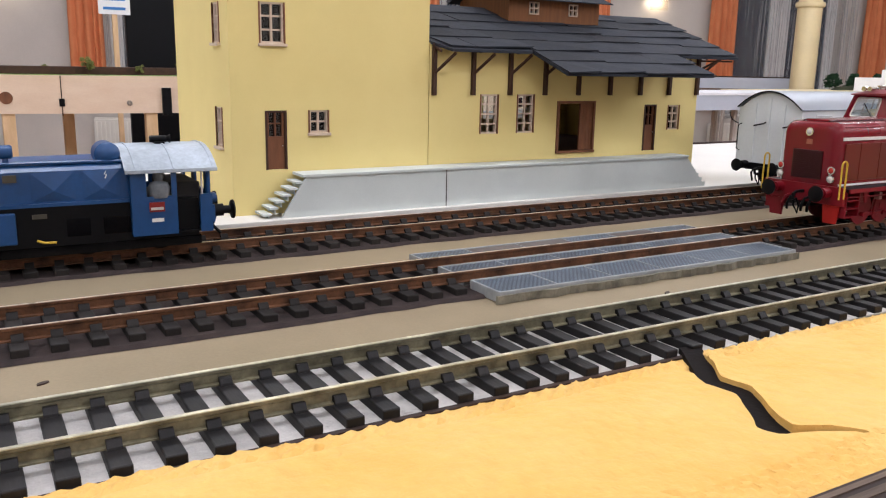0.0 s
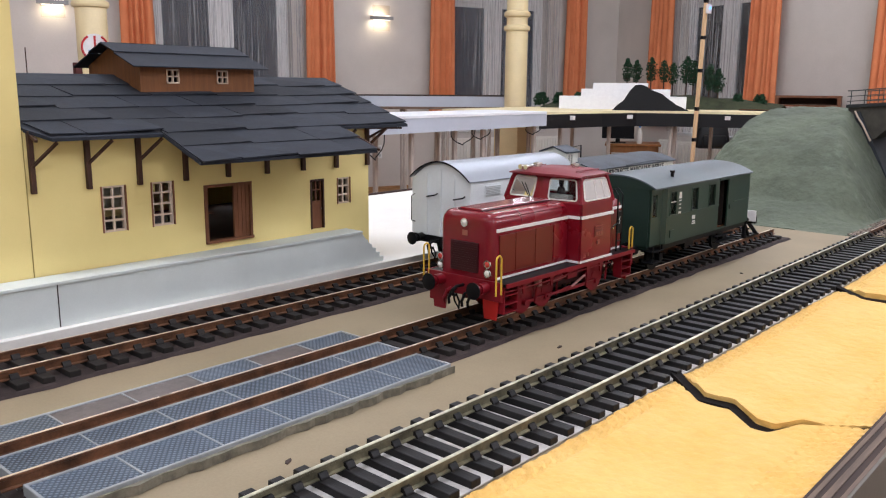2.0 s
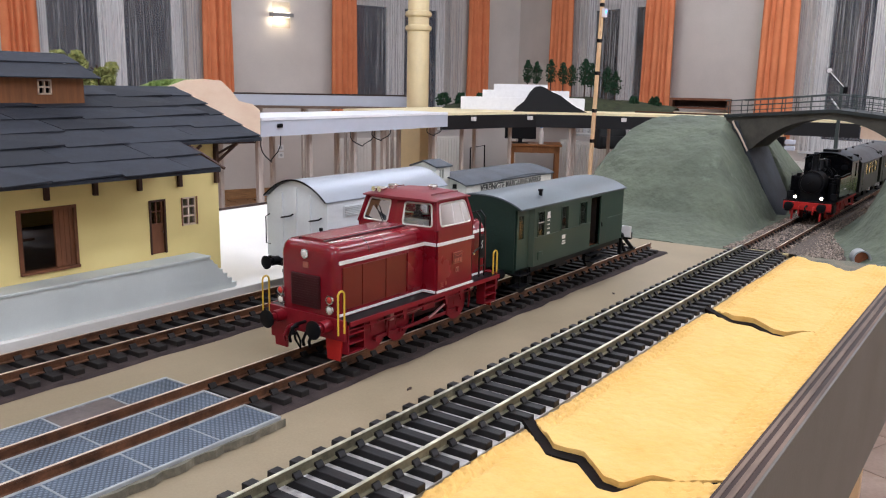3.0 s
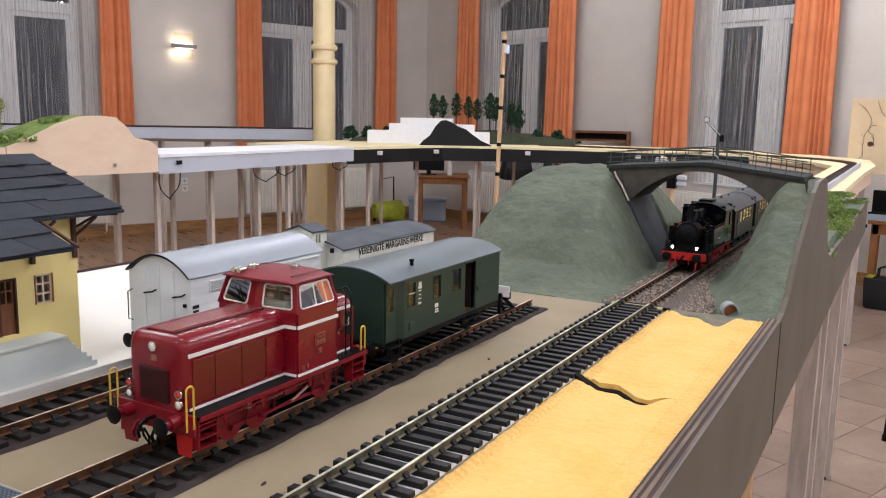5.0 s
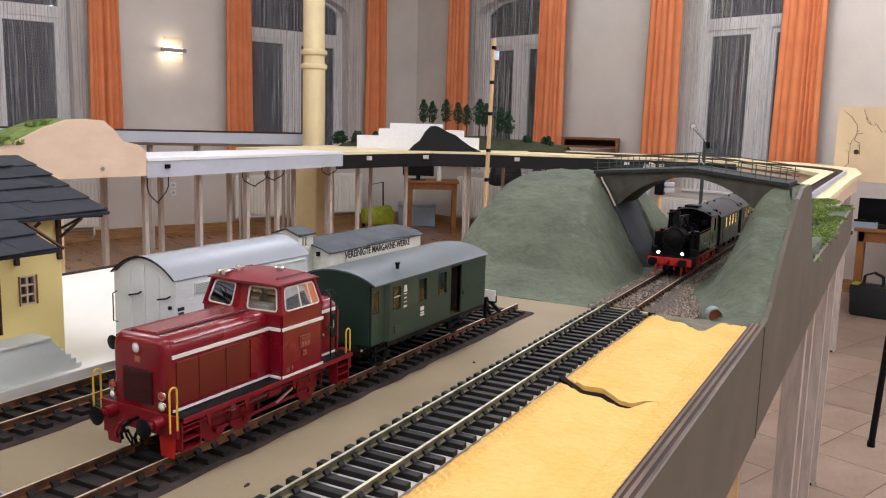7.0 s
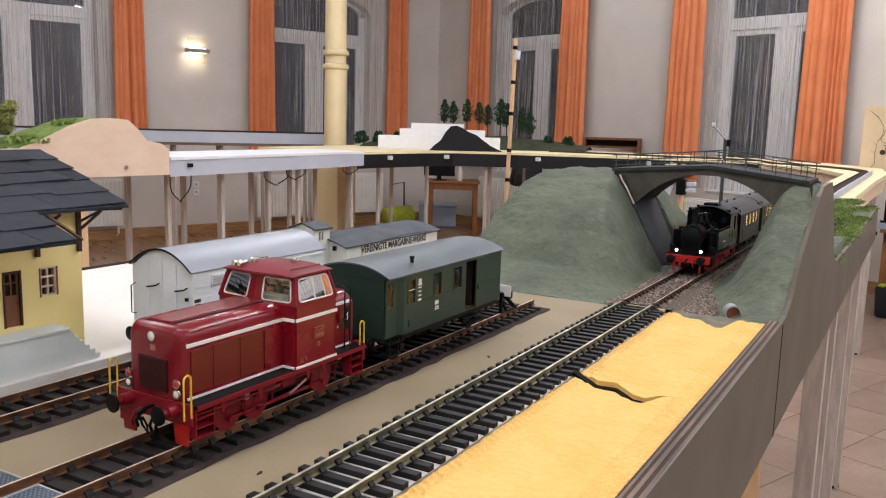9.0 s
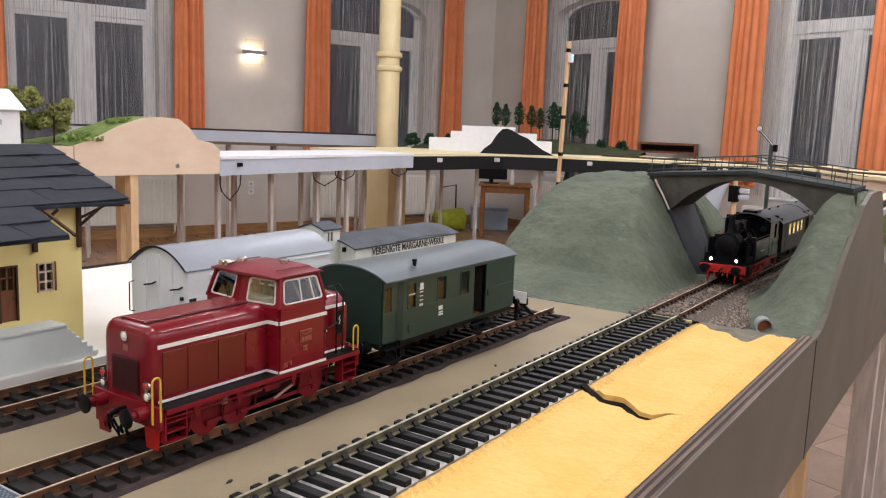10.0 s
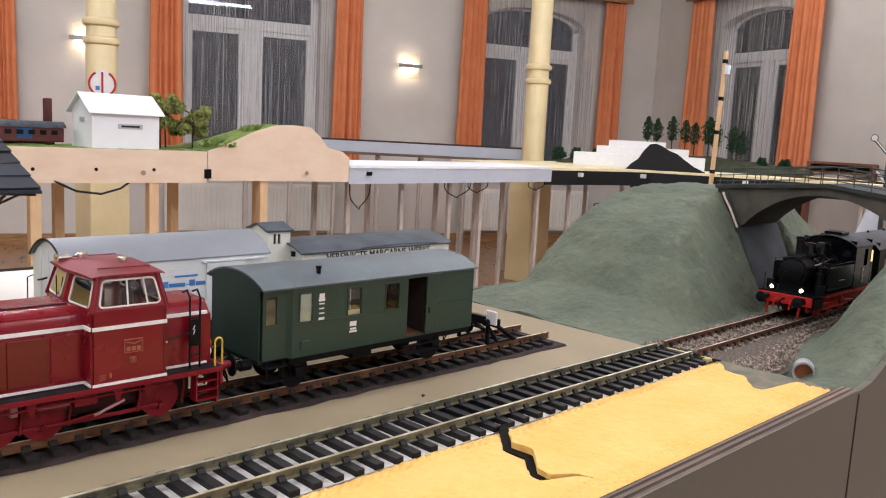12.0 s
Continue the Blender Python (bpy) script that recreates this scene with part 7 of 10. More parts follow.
    part("roof_edge", prism(B(), [(y, z) for y, z in rounded_roof(HW + 0.0016, ev - 0.0004, ap + 0.0014, 24, power=2.0)] + [(y, z) for y, z in rounded_roof(HW + 0.0005, ev - 0.001, ap - 0.0006, 24, power=2.0)][::-1], x0 - 0.0042, x0 - 0.003, "x"), M["black"], w, "dark edge of the roof")
    part("underframe", bx(B(), x0 + 0.002, x1 - 0.002, -0.036, 0.036, Z(0.043), fl - 0.0003), M["black"], w)
    for xx in (1.110, 1.254):
        for s in (-1, 1):
            wheel(w, xx, s * 0.023, 0.0150, "black", 0)
            part("axle_box", bx(B(), xx - 0.0045, xx + 0.0045, min(s * 0.029, s * 0.036), max(s * 0.029, s * 0.036), Z(0.026), Z(0.0345), 0.0008), M["black"], w)
            part("axle_guard", prism(B(), [(xx - 0.013, Z(0.0425)), (xx + 0.013, Z(0.0425)), (xx + 0.005, Z(0.026)), (xx - 0.005, Z(0.026))], min(s * 0.0285, s * 0.0297), max(s * 0.0285, s * 0.0297), "y"), M["black"], w)
    # readable side lettering, and markings too small to read
    for xa, xb, za, zb in ((1.1690, 1.1745, 0.0885, 0.0950), (1.1755, 1.1935, 0.0885, 0.0925), (1.1945, 1.1975, 0.0898, 0.0906), (1.1985, 1.2050, 0.0885, 0.0950), (1.2060, 1.2170, 0.0885, 0.0925)):
        part("firm_mark", bx(B(), xa, xb, -HW - 0.0006, -HW - 0.0002, Z(za), Z(zb)), M["letter_blue"], w, "blue firm mark")
    part("marking", bx(B(), 1.1820, 1.2080, -HW - 0.0005, -HW, Z(0.0985), Z(0.1003)), M["letter_blue"], w)
    for k, (ww, h) in enumerate(((0.009, 0.0038), (0.008, 0.0028), (0.011, 0.0012), (0.007, 0.0012), (0.010, 0.0014))):
        zz = Z(0.0880) - k * 0.0052
        part("marking", bx(B(), 1.0785 - ww / 2, 1.0785 + ww / 2, -HW - 0.0005, -HW, zz - h, zz), M["letter_black"], w)
    return w


M["joint_grey"] = mat("grey_joint", (0.45, 0.47, 0.46), 0.6, var=0.06)
white_van()


# -- the lettered wagon with a brakeman's hut --
def hut_wagon():
    z0 = RAIL_TOP
    w = thing("hut_wagon", "cream model van with grey roof and brakeman's hut", "railway wagon", pose(0, 0.726, z0))
    Z = lambda v: v - z0
    HW, x0, x1 = 0.0480, 1.3440, 1.5860
    fl, ev, ap = Z(0.0475), Z(0.1150), Z(0.1240)
    for s in (-1, 1):
        part("side_wall", bx(B(), x0, x1, min(s * HW, s * (HW - 0.003)), max(s * HW, s * (HW - 0.003)), fl, ev), M["cream_wagon"], w)
        part("letter_board", bx(B(), 1.3800, 1.5560, s * (HW + 0.0006) - 0.0008, s * (HW + 0.0006) + 0.0008, Z(0.0970), Z(0.1125), 0.0003), M["cream_wagon"], w)
        part("sole_bar", bx(B(), 1.318, x1, s * 0.038 - 0.0012, s * 0.038 + 0.0012, Z(0.0405), fl), M["black"], w)
        part("rain_strip", wire(B(), [(1.43, s * (HW + 0.003), ev + 0.0005), (1.50, s * (HW + 0.003), ev + 0.0025), (1.56, s * (HW + 0.003), ev + 0.0005)], 0.0008), M["slate_roof"], w)
    arc = rounded_roof(HW, ev, ap, 16, power=2.1)
    for x, d in ((x0, 1), (x1, -1)):
        prof = [(-HW + 0.003, fl), (HW - 0.003, fl)] + [(y * (HW - 0.003) / HW, z - 0.001) for y, z in arc[::-1]]
        part("end_wall", prism(B(), prof, min(x, x + d * 0.002), max(x, x + d * 0.002), "x"), M["cream_wagon"], w)
    prof = rounded_roof(HW + 0.0028, ev - 0.0008, ap + 0.001, 20, power=2.1)
    part("roof", prism(B(), prof + [(y, z - 0.0016) for y, z in prof][::-1], x0 - 0.005, x1 + 0.005, "x"), M["slate_roof"], w, "slate-grey felt roof", smooth=True)
    hut = thing("tmp", "", "", pose(0, 0, 0))
    hut.name, hut.parent = "brakeman_hut", w
    a, b, hy = 1.3120, 1.3440, 0.0200
    hz = Z(0.1385)
    part("hut_wall", pierced(B(), a, b, fl, hz, -hy, -hy + 0.002, [(1.3205, 1.3245, Z(0.1225), Z(0.1345)), (1.3265, 1.3305, Z(0.1225), Z(0.1345))]), M["cream_wagon"], hut)
    part("hut_wall", bx(B(), a, b, hy - 0.002, hy, fl, hz), M["cream_wagon"], hut)
    prof = [(-hy + 0.002, fl), (hy - 0.002, fl), (hy - 0.002, hz), (0, hz + 0.0065), (-hy + 0.002, hz)]
    part("hut_end", prism(B(), prof, a, a + 0.002, "x"), M["cream_wagon"], hut)
    part("hut_end", prism(B(), prof, b - 0.002, b, "x"), M["cream_wagon"], hut)
    part("hut_pane", bx(B(), 1.3200, 1.3310, -hy + 0.0021, -hy + 0.0030, Z(0.122), Z(0.135)), M["letter_black"], hut, "dark little panes")
    for s in (-1, 1):
        part("hut_roof", prism(B(), [(0, hz + 0.0085), (0, hz + 0.0065), (s * (hy + 0.003), hz - 0.0012), (s * (hy + 0.003), hz + 0.0008)], a - 0.003, b + 0.003, "x"), M["slate_roof"], hut)
    for s in (-1, 1):
        part("hut_stay", wire(B(), [(1.3455, s * 0.018, Z(0.118)), (1.3465, s * 0.026, Z(0.085))], 0.0009), M["black"], w)
        part("lamp_bracket", bx(B(), x0 - 0.004, x0, s * 0.030 - 0.002, s * 0.030 + 0.002, Z(0.108), Z(0.114)), M["black"], w)
    part("underframe", bx(B(), 1.318, x1 - 0.002, -0.036, 0.036, Z(0.043), fl - 0.0003), M["black"], w)
    for xx in (1.395, 1.540):
        for s in (-1, 1):
            wheel(w, xx, s * 0.023, 0.0150, "black", 0)
            part("axle_box", bx(B(), xx - 0.0045, xx + 0.0045, min(s * 0.029, s * 0.036), max(s * 0.029, s * 0.036), Z(0.026), Z(0.0345), 0.0008), M["black"], w)
    buffer_pair(w, x1, 1, Z(0.0445), 0.0275)
    words("lettering", "VEREINIGTE MARGARNE-WERKE", 0.0138, M["letter_black"], w, pose(1.4640, -HW - 0.0016, Z(0.1060)) @ FRONT, "black works lettering", 0.86)
    return w


hut_wagon()


# -- buffer stop at the end of the middle track --
def buffer_stop():
    b = thing("buffer_stop", "black iron buffer stop with a white board on the rails", "buffer stop", pose(1.504, 0.5437, RAIL_TOP))
    for s in (-1, 1):
        part("side_frame", wire(B(), [(0.0, s * 0.0237, 0.001), (0.0, s * 0.0237, 0.024), (0.010, s * 0.0237, 0.025), (0.048, s * 0.0237, 0.001)], 0.0030, 6), M["black"], b)
        part("brace", wire(B(), [(0.018, s * 0.0237, 0.001), (0.002, s * 0.0237, 0.020)], 0.0024, 6), M["black"], b)
        part("foot_rail", bx(B(), -0.002, 0.052, s * 0.0237 - 0.0022, s * 0.0237 + 0.0022, 0.0003, 0.0022), M["black"], b)
        bm = tube(B(), (-0.002, s * 0.0275, 0.029), (-0.011, s * 0.0275, 0.029), 0.0040, 14)
        part("stop_buffer", bm, M["black"], b, smooth=True)
    part("cross_beam", bx(B(), -0.003, 0.004, -0.040, 0.040, 0.024, 0.034, 0.0006), M["black"], b)
    part("white_board", bx(B(), -0.0050, -0.0031, -0.041, -0.024, 0.027, 0.043, 0.0006), M["white_line"], b, "white painted marker board")
    part("white_board", bx(B(), 0.0041, 0.0060, -0.030, -0.016, 0.028, 0.041, 0.0006), M["white_line"], b, "white painted marker board")
    part("tie_bar", tube(B(), (0.020, -0.0237, 0.012), (0.020, 0.0237, 0.012), 0.0014, 8), M["black"], b)
    return b


buffer_stop()


# -- the blue shunter beside the station --
M["bronze_dark"] = mat("dull_bronze_plate", (0.10, 0.09, 0.07), 0.5, metal=0.4, var=0.2)
M["plate_red"] = mat("red_enamel_plate", (0.24, 0.022, 0.018), 0.4, var=0.08)


def blue_loco():
    z0 = RAIL_TOP
    lo = thing("blue_shunter", "small blue model shunting locomotive with a pale cab roof", "locomotive", pose(0, 0.726, z0 - 0.0052))
    Z = lambda v: v - z0
    HW = 0.0455
    x0, xc, x1 = 0.1150, 0.2860, 0.3480
    # frame, dark lower skirt
    part("frame_skirt", bx(B(), x0, x1 - 0.010, -0.040, 0.040, Z(0.0300), Z(0.0600)), M["black"], lo, "dark grimy lower frame")
    for s in (-1, 1):
        part("lower_skirt", bx(B(), x0 + 0.010, 0.3400, s * 0.0375 - 0.0015, s * 0.0375 + 0.0015, Z(0.0225), Z(0.0299), 0.0006), M["black_gloss"], lo)
        for xx, d in ((0.2400, 0.0165), (0.2660, 0.0190)):
            part("frame_opening", bx(B(), xx, xx + d, s * 0.0402 - 0.0004, s * 0.0402 + 0.0004, Z(0.0365), Z(0.0500), 0.0003), M["black_gloss"], lo)
        part("tool_locker", bx(B(), 0.1800, 0.2060, min(s * 0.0395, s * 0.0440), max(s * 0.0395, s * 0.0440), Z(0.0340), Z(0.0570), 0.0008), M["blue"], lo, "blue locker on the frame")
        part("maker_plate", bx(B(), 0.2170, 0.2270, s * 0.0404 - 0.0004, s * 0.0404 + 0.0004, Z(0.0515), Z(0.0548)), M["bronze_dark"], lo)
        part("oil_can_stain", wire(B(), [(0.219, s * 0.0410, Z(0.0355)), (0.224, s * 0.0412, Z(0.0335)), (0.232, s * 0.0410, Z(0.0332))], 0.0010), M["yellow"], lo)
    # bonnet
    prof = [(-0.038, Z(0.060)), (0.038, Z(0.060)), (0.038, Z(0.0860)), (0.033, Z(0.0905)), (-0.033, Z(0.0905)), (-0.038, Z(0.0860))]
    bn = part("bonnet", prism(B(), prof, x0 + 0.006, xc, "x"), M["blue"], lo, "blue riveted bonnet")
    for s in (-1, 1):
        for xx in (0.1650, 0.2180, 0.2570 - 0.004):
            # pyramid-pressed panels
            a, b, za, zb = xx, xx + 0.0300, Z(0.0640), Z(0.0855)
            if xx > 0.25:
                b = xx + 0.0270
            bm = B()
            c = bm.verts.new(((a + b) / 2, s * 0.0410, (za + zb) / 2 - 0.003))
            q = [bm.verts.new((u, s * 0.0382, v)) for u, v in ((a, za), (b, za), (b, zb), (a, zb))]
            for i in range(4):
                bm.faces.new((q[i], q[(i + 1) % 4], c))
            part("pressed_panel", bm, M["blue"], bn)
        for k in range(8):
            part("rivet", tube(B(), (0.15 + k * 0.017, s * 0.0375, Z(0.0620)), (0.15 + k * 0.017, s * 0.0388, Z(0.0620)), 0.0007, 6), M["blue"], bn)
        part("waist_strip", bx(B(), x0 + 0.006, xc, s * 0.0388 - 0.0010, s * 0.0388 + 0.0010, Z(0.0600), Z(0.0625)), M["blue"], bn)
        part("lightning_mark", wire(B(), [(0.2700, s * 0.0400, Z(0.0850)), (0.2685, s * 0.0400, Z(0.0825)), (0.2702, s * 0.0400, Z(0.0822)), (0.2690, s * 0.0400, Z(0.0795))], 0.0004, 4), M["letter_white"], bn)
        part("small_plate", bx(B(), 0.2000, 0.2090, s * 0.0392 - 0.0006, s * 0.0392 + 0.0006, Z(0.0790), Z(0.0845)), M["bronze_dark"], bn)
    part("bonnet_pipe", wire(B(), [(x0 + 0.02, -0.034, Z(0.0920)), (0.22, -0.034, Z(0.0920)), (xc, -0.034, Z(0.0915))], 0.0013), M["blue"], bn)
    bm = lathe(B(), [(0.002, -0.0135), (0.0065, -0.0125), (0.0094, -0.009), (0.0094, 0.009), (0.0065, 0.0125), (0.002, 0.0135)], 24)
    bm.transform(pose(0.2730, -0.022, Z(0.0965), 90, 0, 0))
    part("air_reservoir", bm, M["blue"], lo, "round blue tank across the bonnet", smooth=True)
    part("lamp_stand", tube(B(), (0.2035, -0.030, Z(0.0905)), (0.2035, -0.030, Z(0.0965)), 0.0022, 10), M["blue"], lo)
    bm = lathe(B(), [(0.004, -0.005), (0.005, -0.004), (0.005, 0.004), (0.004, 0.005)], 18)
    bm.transform(pose(0.2035, -0.030, Z(0.1005), 0, 90, 0))
    part("headlight", bm, M["blue"], lo, smooth=True)
    # cab, open at the side
    cab = thing("tmp", "", "", pose(0, 0, 0))
    cab.name, cab.parent = "cab", lo
    ev = Z(0.0860)
    for s in (-1, 1):
        part("cab_side", pierced(B(), xc, 0.3205, Z(0.0335), ev, min(s * HW, s * (HW - 0.0016)), max(s * HW, s * (HW - 0.0016)), [(0.2975, 0.3165, Z(0.0640), Z(0.0850))]), M["blue"], cab)
        part("door_post", bx(B(), 0.3385, 0.3480, min(s * HW, s * (HW - 0.003)), max(s * HW, s * (HW - 0.003)), Z(0.0335), Z(0.0640)), M["blue"], cab)
        part("thin_post", bx(B(), 0.3450, 0.3468, s * (HW - 0.001) - 0.0009, s * (HW - 0.001) + 0.0009, Z(0.064), ev), M["blue"], cab)
        part("thin_post", bx(B(), 0.3395, 0.3408, s * (HW - 0.001) - 0.0007, s * (HW - 0.001) + 0.0007, Z(0.064), ev), M["rim_pale"], cab)
        part("number_plate", bx(B(), 0.2990, 0.3105, s * (HW + 0.0004) - 0.0004, s * (HW + 0.0004) + 0.0004, Z(0.0520), Z(0.0595)), M["plate_red"], cab, "red name plate")
        part("plate_bar", bx(B(), 0.3000, 0.3095, s * (HW + 0.0010) - 0.0003, s * (HW + 0.0010) + 0.0003, Z(0.0535), Z(0.0556)), M["rim_pale"], cab)
        part("number_bar", bx(B(), 0.3005, 0.3095, s * (HW + 0.0004) - 0.0003, s * (HW + 0.0004) + 0.0003, Z(0.0440), Z(0.0468)), M["letter_white"], cab)
    under = [(y * 0.93, z - 0.0022) for y, z in rounded_roof(HW + 0.003, ev - 0.0010, Z(0.1015), 16, power=2.4)]
    part("front_wall", prism(B(), [(-HW + 0.0016, Z(0.0335)), (HW - 0.0016, Z(0.0335))] + under[::-1], xc, xc + 0.0016, "x"), M["blue"], cab)
    part("rear_wall", pierced(B(), -HW + 0.003, HW - 0.003, Z(0.0335), ev + 0.0012, 0, 0.0016, [(-0.034, -0.006, Z(0.066), ev), (0.006, 0.034, Z(0.066), ev)]), M["blue"], cab, m=pose(0.3460, 0, 0, 0, 0, 90))
    part("cab_floor", bx(B(), xc, 0.348, -HW + 0.002, HW - 0.002, Z(0.0335), Z(0.0350)), M["black"], cab)
    part("cab_engine_box", bx(B(), xc + 0.030, 0.343, -0.028, 0.028, Z(0.035), Z(0.072), 0.002), M["seat_dark"], cab)
    prof = rounded_roof(HW + 0.003, ev - 0.0010, Z(0.1015), 16, power=2.4)
    roof = part("cab_roof", prism(B(), prof + [(y, z - 0.0016) for y, z in prof][::-1], xc - 0.004, 0.3520, "x"), M["pale_roof"], cab, "pale grey curved cab roof", smooth=True)
    for xx in (xc + 0.004, 0.3185, 0.349):
        part("roof_rib", prism(B(), [(y, z + 0.0008) for y, z in prof] + [(y, z - 0.0004) for y, z in prof][::-1], xx - 0.0007, xx + 0.0007, "x"), M["pale_roof"], roof)
    for s in (-1, 1):
        part("gutter", bx(B(), xc - 0.004, 0.352, s * (HW + 0.003) - 0.001, s * (HW + 0.003) + 0.001, ev - 0.0035, ev - 0.0005, 0.0004), M["pale_roof"], roof)
    hn = tube(B(), (0.3100, -0.004, Z(0.1050)), (0.3230, -0.004, Z(0.1050)), 0.0028, 12)
    tube(hn, (0.3230, -0.004, Z(0.1050)), (0.3260, -0.004, Z(0.1050)), 0.0016, 12, 0.0036)
    bx(hn, 0.313, 0.321, -0.008, 0.0, Z(0.1008), Z(0.1030))
    part("roof_horn", hn, M["black"], roof, smooth=True)
    for x, d in ((0.3470, 1), (x0, -1)):
        part("buffer_beam", bx(B(), min(x, x + d * 0.004), max(x, x + d * 0.004), -0.042, 0.042, Z(0.0400), Z(0.0540), 0.0006), M["blue"] if d > 0 else M["black"], lo)
        buffer_pair(lo, x + d * 0.004, d, Z(0.0470), 0.0275)
        hook(lo, x + d * 0.004, d, Z(0.0470))
        part("brake_hose", wire(B(), [(x + d * 0.003, -0.010, Z(0.041)), (x + d * 0.008, -0.010, Z(0.033)), (x + d * 0.016, -0.012, Z(0.024))], 0.0014), M["black"], lo)
        for s in (-1, 1):
            bm = lathe(B(), [(0.0036, 0), (0.0045, 0.002), (0.0045, 0.006), (0.0036, 0.007)], 16)
            bm.transform(pose(x, s * 0.033, Z(0.0585), 0, 90 * d, 0))
            part("corner_lamp", bm, M["blue"], lo, smooth=True)
    for xx in (0.165, 0.255, 0.31):
        for s in (-1, 1):
            w = wheel(lo, xx, s * 0.023, 0.0140, "black", 8)
            w.matrix_basis = pose(xx, s * 0.023, 0.0140 + 0.0052)
    return lo


blue_loco()
fig = B()
lathe(fig, [(0.0075, 0.0), (0.0085, 0.008), (0.0068, 0.0115), (0.003, 0.013), (0.0042, 0.0155), (0.0042, 0.0185), (0.0048, 0.0190), (0.0046, 0.0205), (0.002, 0.0215)], 16)
solo("driver_figurine", fig, M["coat_grey"], "small grey painted driver figurine at the blue cab window", "figurine", pose(0.3080, 0.686, 0.0573), smooth=True)


# -- the black tank engine with two lit carriages in the cutting --
STEAM_X = 2.02


def steam_loco():
    z0 = RAIL_TOP
    lo = thing("tank_locomotive", "black model steam tank locomotive with red frames, lamps lit", "locomotive", pose(STEAM_X, 0.380, z0))
    Z = lambda v: v - z0
    # frame
    part("buffer_beam", bx(B(), -0.010, -0.006, -0.041, 0.041, Z(0.036), Z(0.0505), 0.0006), M["red_steam"], lo, "bright red buffer beam")
    buffer_pair(lo, -0.010, -1, Z(0.0440), 0.0275, "black", "black")
    hook(lo, -0.010, -1, Z(0.0440))
    part("rail_guard", wire(B(), [(-0.008, -0.024, Z(0.037)), (-0.012, -0.024, Z(0.028)), (-0.012, -0.024, Z(0.0185))], 0.0018), M["red_steam"], lo)
    part("rail_guard", wire(B(), [(-0.008, 0.024, Z(0.037)), (-0.012, 0.024, Z(0.028)), (-0.012, 0.024, Z(0.0185))], 0.0018), M["red_steam"], lo)
    for yy in (-0.012, 0.012):
        part("air_hose", wire(B(), [(-0.010, yy, Z(0.043)), (-0.017, yy, Z(0.041)), (-0.018, yy, Z(0.030))], 0.0014), M["red_steam"], lo)
    part("footplate", bx(B(), -0.006, 0.224, -0.0425, 0.0425, Z(0.0500), Z(0.0525), 0.0004), M["black"], lo)
    for s in (-1, 1):
        part("frame_plate", bx(B(), 0.0, 0.212, s * 0.030 - 0.001, s * 0.030 + 0.001, Z(0.026), Z(0.0500)), M["red_steam"], lo, "vermilion frame plate")
        part("footplate_edge", bx(B(), 0.040, 0.222, s * 0.0425 - 0.0006, s * 0.0425 + 0.0006, Z(0.0465), Z(0.0500)), M["red_steam"], lo)
        for x in (0.056, 0.103, 0.150):
            wheel(lo, x, s * 0.023, 0.0175, "red_steam", 12)
        part("side_rod", bx(B(), 0.050, 0.155, s * 0.0335 - 0.0009, s * 0.0335 + 0.0009, 0.010, 0.0135, 0.0004), M["red_steam"], lo)
        part("cylinder", bx(B(), 0.004, 0.034, min(s * 0.028, s * 0.0425), max(s * 0.028, s * 0.0425), Z(0.030), Z(0.048), 0.003), M["black"], lo, "black cylinder block")
        part("crosshead_bar", bx(B(), 0.034, 0.075, s * 0.0370 - 0.001, s * 0.0370 + 0.001, Z(0.0350), Z(0.0375)), M["red_steam"], lo)
        part("injector_pipe", wire(B(), [(0.10, s * 0.041, Z(0.048)), (0.12, s * 0.041, Z(0.036)), (0.15, s * 0.041, Z(0.034))], 0.0013), M["red_steam"], lo)
        part("tank", bx(B(), 0.040, 0.142, min(s * 0.0225, s * 0.0430), max(s * 0.0225, s * 0.0430), Z(0.0560), Z(0.0930), 0.0015), M["black_gloss"], lo, "flat-sided black water tank")
        part("tank_step", bx(B(), 0.020, 0.030, min(s * 0.032, s * 0.043), max(s * 0.032, s * 0.043), Z(0.0527), Z(0.066), 0.001), M["black"], lo)
        l = thing("tmp", "", "", pose(-0.001, s * 0.0225, Z(0.0590)))
        l.name, l.parent = "headlamp", lo
        bm = lathe(B(), [(0.0046, -0.004), (0.0050, 0.004), (0.0044, 0.0050), (0.0032, 0.0050)], 18)
        bm.transform(pose(0, 0, 0, 0, -90, 0))
        part("lamp_body", bm, M["black"], l, smooth=True)
        bm = lathe(B(), [(0.0031, 0.0046), (0.0023, 0.0056), (0.001, 0.0060)], 18)
        bm.transform(pose(0, 0, 0, 0, -90, 0))
        part("lens", bm, M["head_glow"], l, "glowing warm lens", smooth=True)
    # boiler
    part("boiler", tube(B(), (0.012, 0, Z(0.0840)), (0.145, 0, Z(0.0840)), 0.0215, 28), M["black_gloss"], lo, smooth=True)
    part("smokebox", tube(B(), (0.008, 0, Z(0.0840)), (0.042, 0, Z(0.0840)), 0.0222, 28), M["black"], lo, smooth=True)
    bm = lathe(B(), [(0.0185, 0.0), (0.0178, 0.002), (0.012, 0.0042), (0.004, 0.0052)], 26)
    bm.transform(pose(0.008, 0, Z(0.0840), 0, -90, 0))
    part("smokebox_door", bm, M["black"], lo, smooth=True)
    part("door_handle", wire(B(), [(0.000, -0.006, Z(0.090)), (-0.001, 0.006, Z(0.083))], 0.0007), M["black"], lo)
    part("smokebox_saddle", bx(B(), 0.010, 0.040, -0.018, 0.018, Z(0.0527), Z(0.068)), M["black"], lo)
